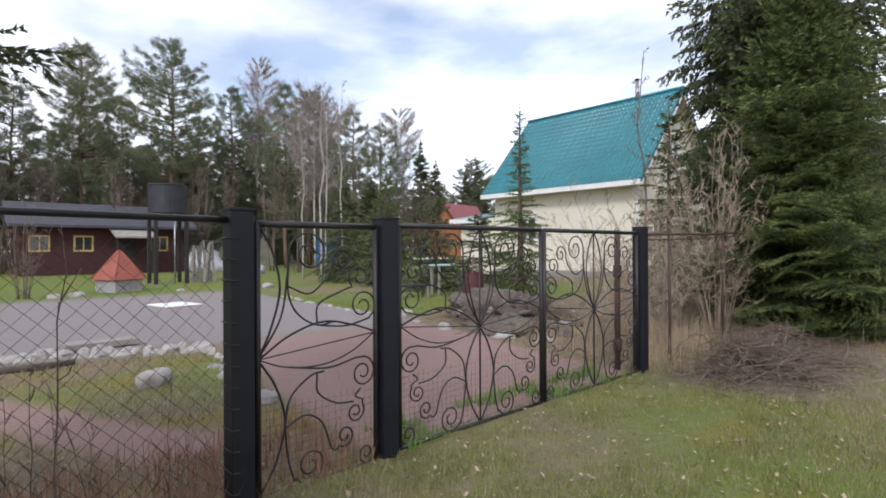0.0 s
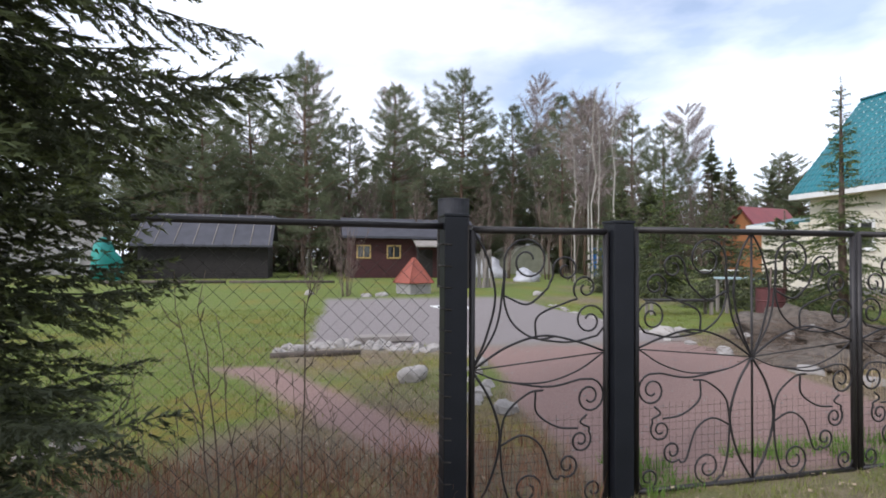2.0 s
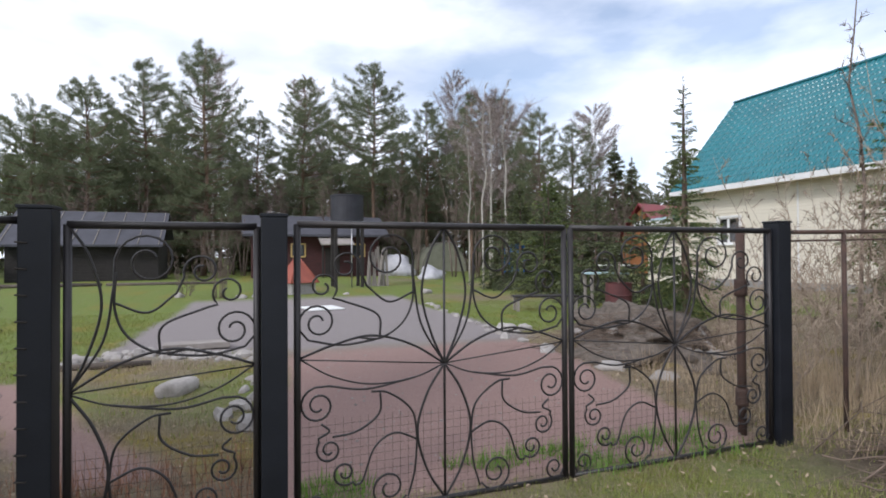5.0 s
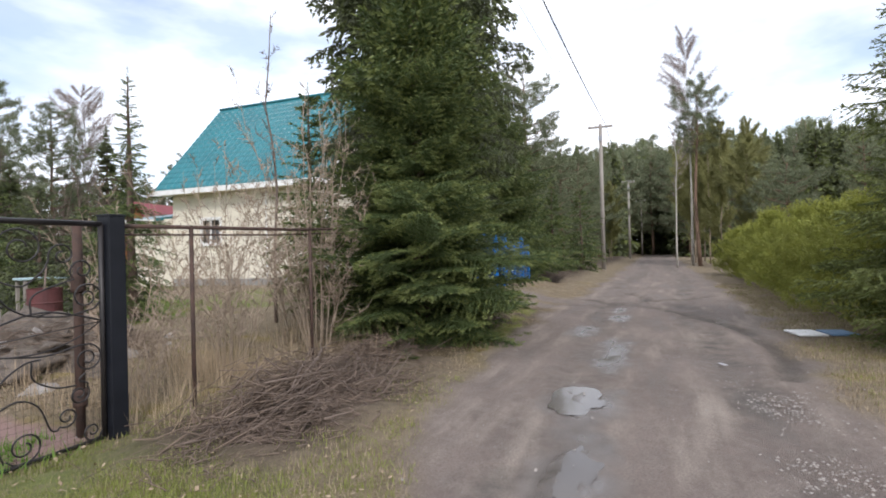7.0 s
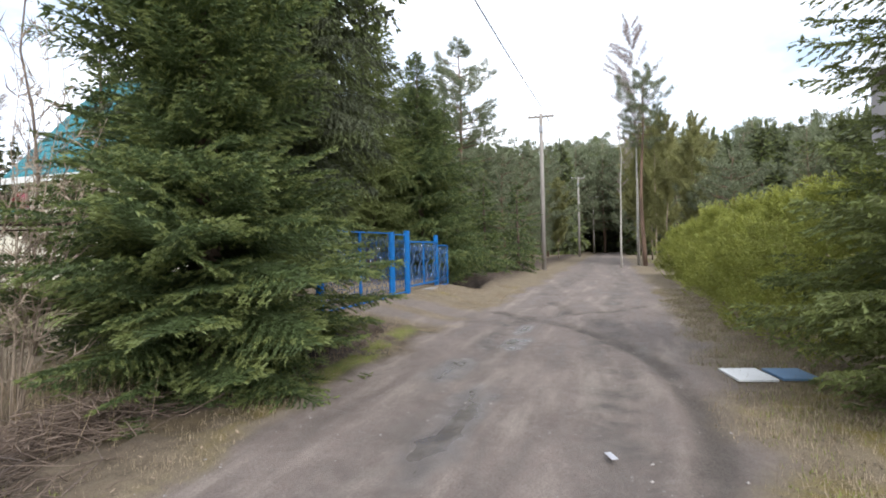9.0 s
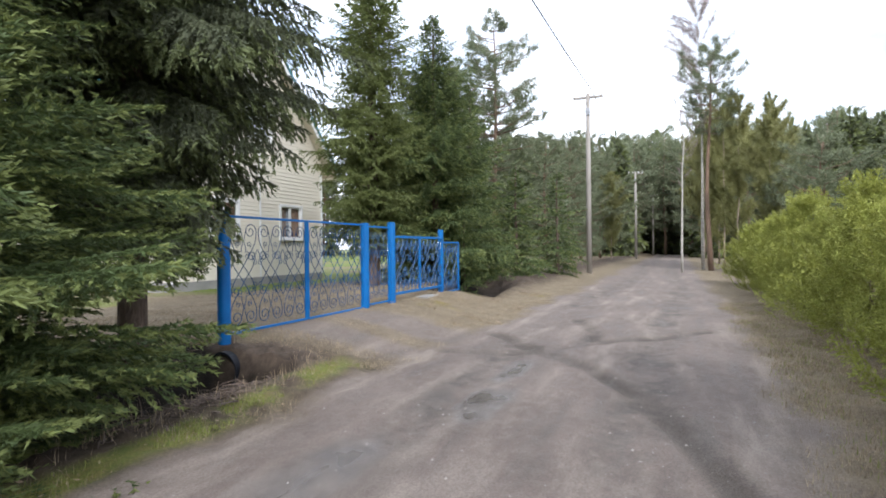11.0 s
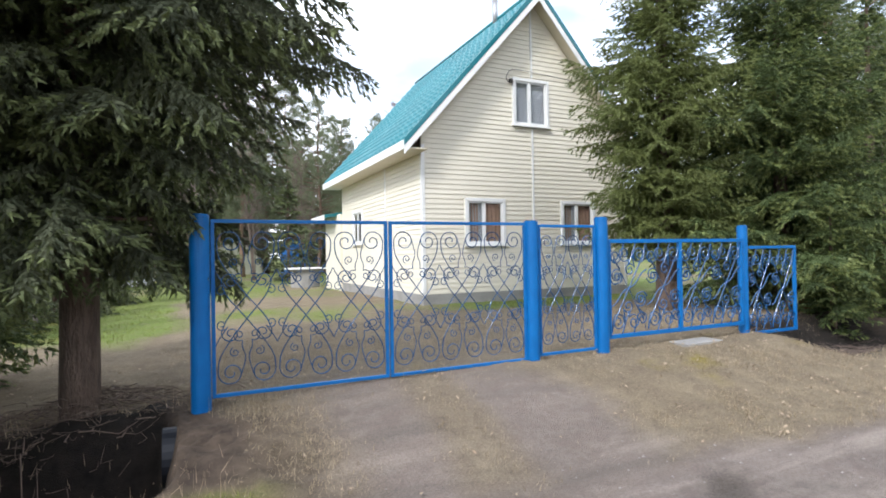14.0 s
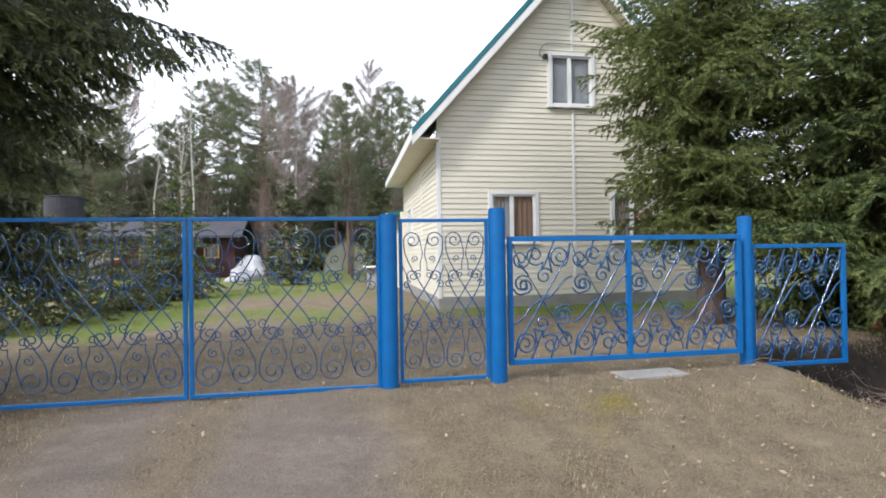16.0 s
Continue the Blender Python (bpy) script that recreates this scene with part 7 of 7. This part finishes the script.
blades("tall_straw", 24000, 7.0, 13.5, 2.3, 6.5, lambda x, y: np.exp(-((y - 4.1) / 1.2) ** 2) * (0.15 + 0.85 * step(0.4, 0.65, fbm(x * 1.2, y * 1.2, 77))) * (1 - 0.6 * step(9.3, 10.3, x)), 0.5, 0.003, M_REED, "tall dry reeds and grass along the pipe rail", "grass", 9, 0.62)
blades("fence_straw", 6000, -3.0, 2.5, 3.3, 4.6, lambda x, y: 0.5 + 0 * x, 0.28, 0.004, material("rusty_bracken", (0.30, 0.15, 0.085), (0.14, 0.07, 0.045), 0.9, scale=3, fine=30, bump=0, island=0.5), "rust-brown dead bracken along the chain-link", "bracken", 10, 0.7)
blades("ditch_straw", 7000, 11.5, 16.2, 1.6, 4.8, lambda x, y: np.exp(-((np.abs(y - 2.86) - 0.85) / 0.22) ** 2), 0.15, 0.0032, M_REED, "dead grass hanging over the ditch", "grass", 11, 1.2)
blades("gate_tufts", 5000, 2.8, 7.0, 3.3, 4.0, lambda x, y: step(0.5, 0.62, fbm(x * 2, y * 2, 31)), 0.13, 0.005, material("fresh_grass", (0.17, 0.30, 0.05), (0.07, 0.13, 0.02), 0.7, scale=2, fine=20, bump=0, island=0.4, through=0.3), "fresh green grass tufts under the gate", "grass", 12, 0.6)


def litter(name, n, x0, x1, y0, y1, keep, size, mat, label, category, seed):
    """Small flakes lying about: leaves, chips or pebbles."""
    x, y, rng = scatter(n, x0, x1, y0, y1, keep, seed)
    m = len(x)
    z = level(x, y) + 0.03 + rng.uniform(0, 0.015, m)
    c = np.stack([x, y, z], -1)
    a = rng.uniform(0, 6.283, m)
    s = size * rng.uniform(0.5, 1.5, m)
    u = np.stack([np.cos(a), np.sin(a), rng.normal(0, 0.35, m)], -1) * s[:, None]
    v = np.stack([-np.sin(a), np.cos(a), rng.normal(0, 0.35, m)], -1) * (s * 0.6)[:, None]
    t = np.concatenate([np.stack([c - u, c + v, c + u], 1), np.stack([c - u, c + u, c - v], 1)])
    return tagged(new(name, tri_mesh(name, t, mat)), label, category, "", "stuff")


M_LEAF = material("dead_leaves", (0.36, 0.28, 0.19), (0.20, 0.13, 0.08), 0.85, scale=4, fine=30, bump=0, island=0.6)
M_PEBBLE = material("pale_pebbles", (0.30, 0.272, 0.248), (0.14, 0.125, 0.112), 0.85, scale=8, fine=40, bump=0, island=0.6)
litter("leaf_litter", 5200, 0, 24, 0, 6, lambda x, y: verge(x, y)[0] * 0.8, 0.017, M_LEAF, "dead leaves scattered on the verge", "leaves", 20)


def pebbles(name, n, x0, x1, y0, y1, keep, size, seed, label):
    x, y, rng = scatter(n, x0, x1, y0, y1, keep, seed)
    tris = []
    octa = np.array([[1, 0, 0], [0, 1, 0], [-1, 0, 0], [0, -1, 0], [0, 0, 0.7], [0, 0, -0.5]], float)
    fc = [(0, 1, 4), (1, 2, 4), (2, 3, 4), (3, 0, 4)]
    for px, py in zip(x, y):
        s = size * rng.uniform(0.4, 1.0) ** 2 * 1.6
        p = octa * s * rng.uniform(0.7, 1.25, (6, 3)) @ rot_z(rng.uniform(0, 6.28)).T + np.array([px, py, float(level(px, py)) + 0.008])
        tris.append(p[fc])
    return tagged(new(name, tri_mesh(name, np.concatenate([np.array(t) for t in tris]), M_PEBBLE)), label, "pebbles", "", "stuff")


pebbles("gravel_patch", 4200, 5.8, 10.5, -2.75, -1.7, lambda x, y: np.exp(-((y + 2.2) / 0.28) ** 2) * step(0.42, 0.62, fbm(x * 2.2, y * 2.2, 47)), 0.0095, 24, "pale crushed stone in a worn patch of the lane")
pebbles("lane_gravel", 3200, 3, 30, -3.2, 1.6, lambda x, y: ground_mask(x, y)[0] * (0.25 + 0.75 * step(0.5, 0.7, fbm(x * 0.8, y * 0.8, 41))), 0.0105, 22, "pale gravel stones on the lane")
pebbles("drive_gravel", 1500, 2.4, 7.5, 3.6, 14, lambda x, y: ground_mask(x, y)[1] + ground_mask(x, y)[2] * 0.4, 0.014, 23, "small stones on the gravel drive")


M_RUBBLE = material("brown_rubble_earth", (0.22, 0.18, 0.145), (0.055, 0.043, 0.035), 0.95, scale=9, fine=45, bump=1.0, depth=0.05)


# twigs heaped on the verge
def brush_pile(name, cx, cy, lx, ly, hz, n, seed, label, mat, length=(0.7, 1.7), heading=0.25, turn=0.34):
    rng = np.random.default_rng(seed)
    bars = []
    for _ in range(n):
        u, v = rng.normal(0, 0.42), rng.normal(0, 0.42)
        x, y = cx + u * lx, cy + v * ly
        top = hz * math.exp(-(u * u + v * v) * 2.2)
        z = float(level(x, y)) + 0.02 + rng.uniform(0.0, 1.0) * top
        a = rng.normal(heading, turn)
        L = rng.uniform(*length)
        d = np.array([math.cos(a), math.sin(a), rng.normal(0, 0.10)])
        bow, kink = rng.normal(0, 0.16, 3) * L, rng.normal(0, 0.05, 3) * L
        p0 = np.array([x, y, z]) - d * L / 2
        bow[2] *= 0.4
        pts = [p0, p0 + d * L * 0.3 + bow * 0.7 + kink, p0 + d * L * 0.62 + bow - kink, p0 + d * L]
        pts = [np.array([q[0], q[1], max(q[2], float(level(q[0], q[1])) + 0.012)]) for q in pts]
        r = 0.0022 + 0.0065 * rng.uniform() ** 2
        bars.append((pts, r, r * 0.4))
    return tagged(new(name, bars_mesh(name, bars, mat, 5)), label, "brush pile", "", "stuff")


brush_pile("brush_pile", 8.4, 2.5, 1.4, 0.6, 0.40, 560, 51, "heap of cut grey-brown branches on the verge", M_BRUSH)
brush_pile("brush_pile", 8.3, 2.1, 1.2, 0.5, 0.42, 90, 52, "long pale cut branches on the heap", M_TWIG, (1.2, 2.2), 0.3)
brush_pile("twig_litter", 8.1, 1.9, 1.8, 0.65, 0.08, 900, 53, "broken twigs round the branch heap", M_BRUSH, (0.1, 0.4), 0.4, 1.0)
brush_pile("weed_tangle", 10.4, 2.75, 1.3, 0.6, 0.32, 520, 58, "tangle of dead brown weed stalks along the verge", M_BRUSH, (0.25, 0.9), 0.5, 1.3)
brush_pile("rubble_heap_sticks", 8.9, 7.3, 1.6, 1.2, 0.5, 800, 54, "old sticks on the rubble heap", M_BRUSH, (0.5, 1.6), 0.1, 0.8)
brush_pile("ditch_sticks", 26.0, 3.5, 1.9, 0.6, 0.12, 260, 56, "dead stalks and sticks in the far ditch", M_TWIG, (0.2, 0.7), 0.3, 1.2)
brush_pile("ditch_sticks", 14.3, 1.95, 1.2, 0.25, 0.06, 150, 55, "broken sticks along the ditch", M_TWIG, (0.1, 0.4), 0.3, 1.2)
brush_pile("root_litter", 15.1, 4.0, 1.0, 0.7, 0.22, 420, 57, "broken twigs and chips heaped round the spruce trunk", M_BRUSH, (0.08, 0.45), 0.3, 1.4)
lump("rubble_mound", 9.1, 7.6, -0.05, 1.5, 1.0, 0.42, M_RUBBLE, "dark rubble and earth heap in the garden", "heap", 9, 0.5, "", 5)
for k in range(70):
    x, y = 9.0 + R.gauss(0, 0.8), 7.2 + R.gauss(0, 0.6)
    s = R.uniform(0.05, 0.14)
    lump("rubble_stone", x, y, ground_z(x, y) + 0.45 * math.exp(-((x - 9.1) / 1.3) ** 2 - ((y - 7.6) / 0.9) ** 2) - 0.04, s, s * 0.8, s * 0.7, M_STONE if k % 3 else M_CHAR, "grey stone on the rubble heap", "stone", 60 + k, 0.25, "rubble stones", 2)


# puddles in the lane
def puddle(x, y, a, b, seed):
    n = 60
    pts = []
    for k in range(n):
        t = 2 * math.pi * k / n
        r = 0.95 + 0.7 * noise.noise(Vector((math.cos(t) * 1.3 + seed, math.sin(t) * 1.3, seed * 0.7))) + 0.25 * noise.noise(Vector((math.cos(t) * 4 + seed, math.sin(t) * 4, 2.0)))
        pts.append((1.35 * a * r * math.cos(t), 1.4 * b * r * math.sin(t), 0.0))
    me = mesh_from("puddle", pts + [(0, 0, 0)], [(k, (k + 1) % n, n) for k in range(n)], M_WATER)
    ob = new("puddle", me)
    ob.matrix_world = pose(x, y, 0.0)
    tagged(ob, "shallow muddy puddle in the lane", "puddle", "lane puddles")


for i, (x, y, a, b) in enumerate(PUDDLES):
    puddle(x, y, a, b, i + 1.0)
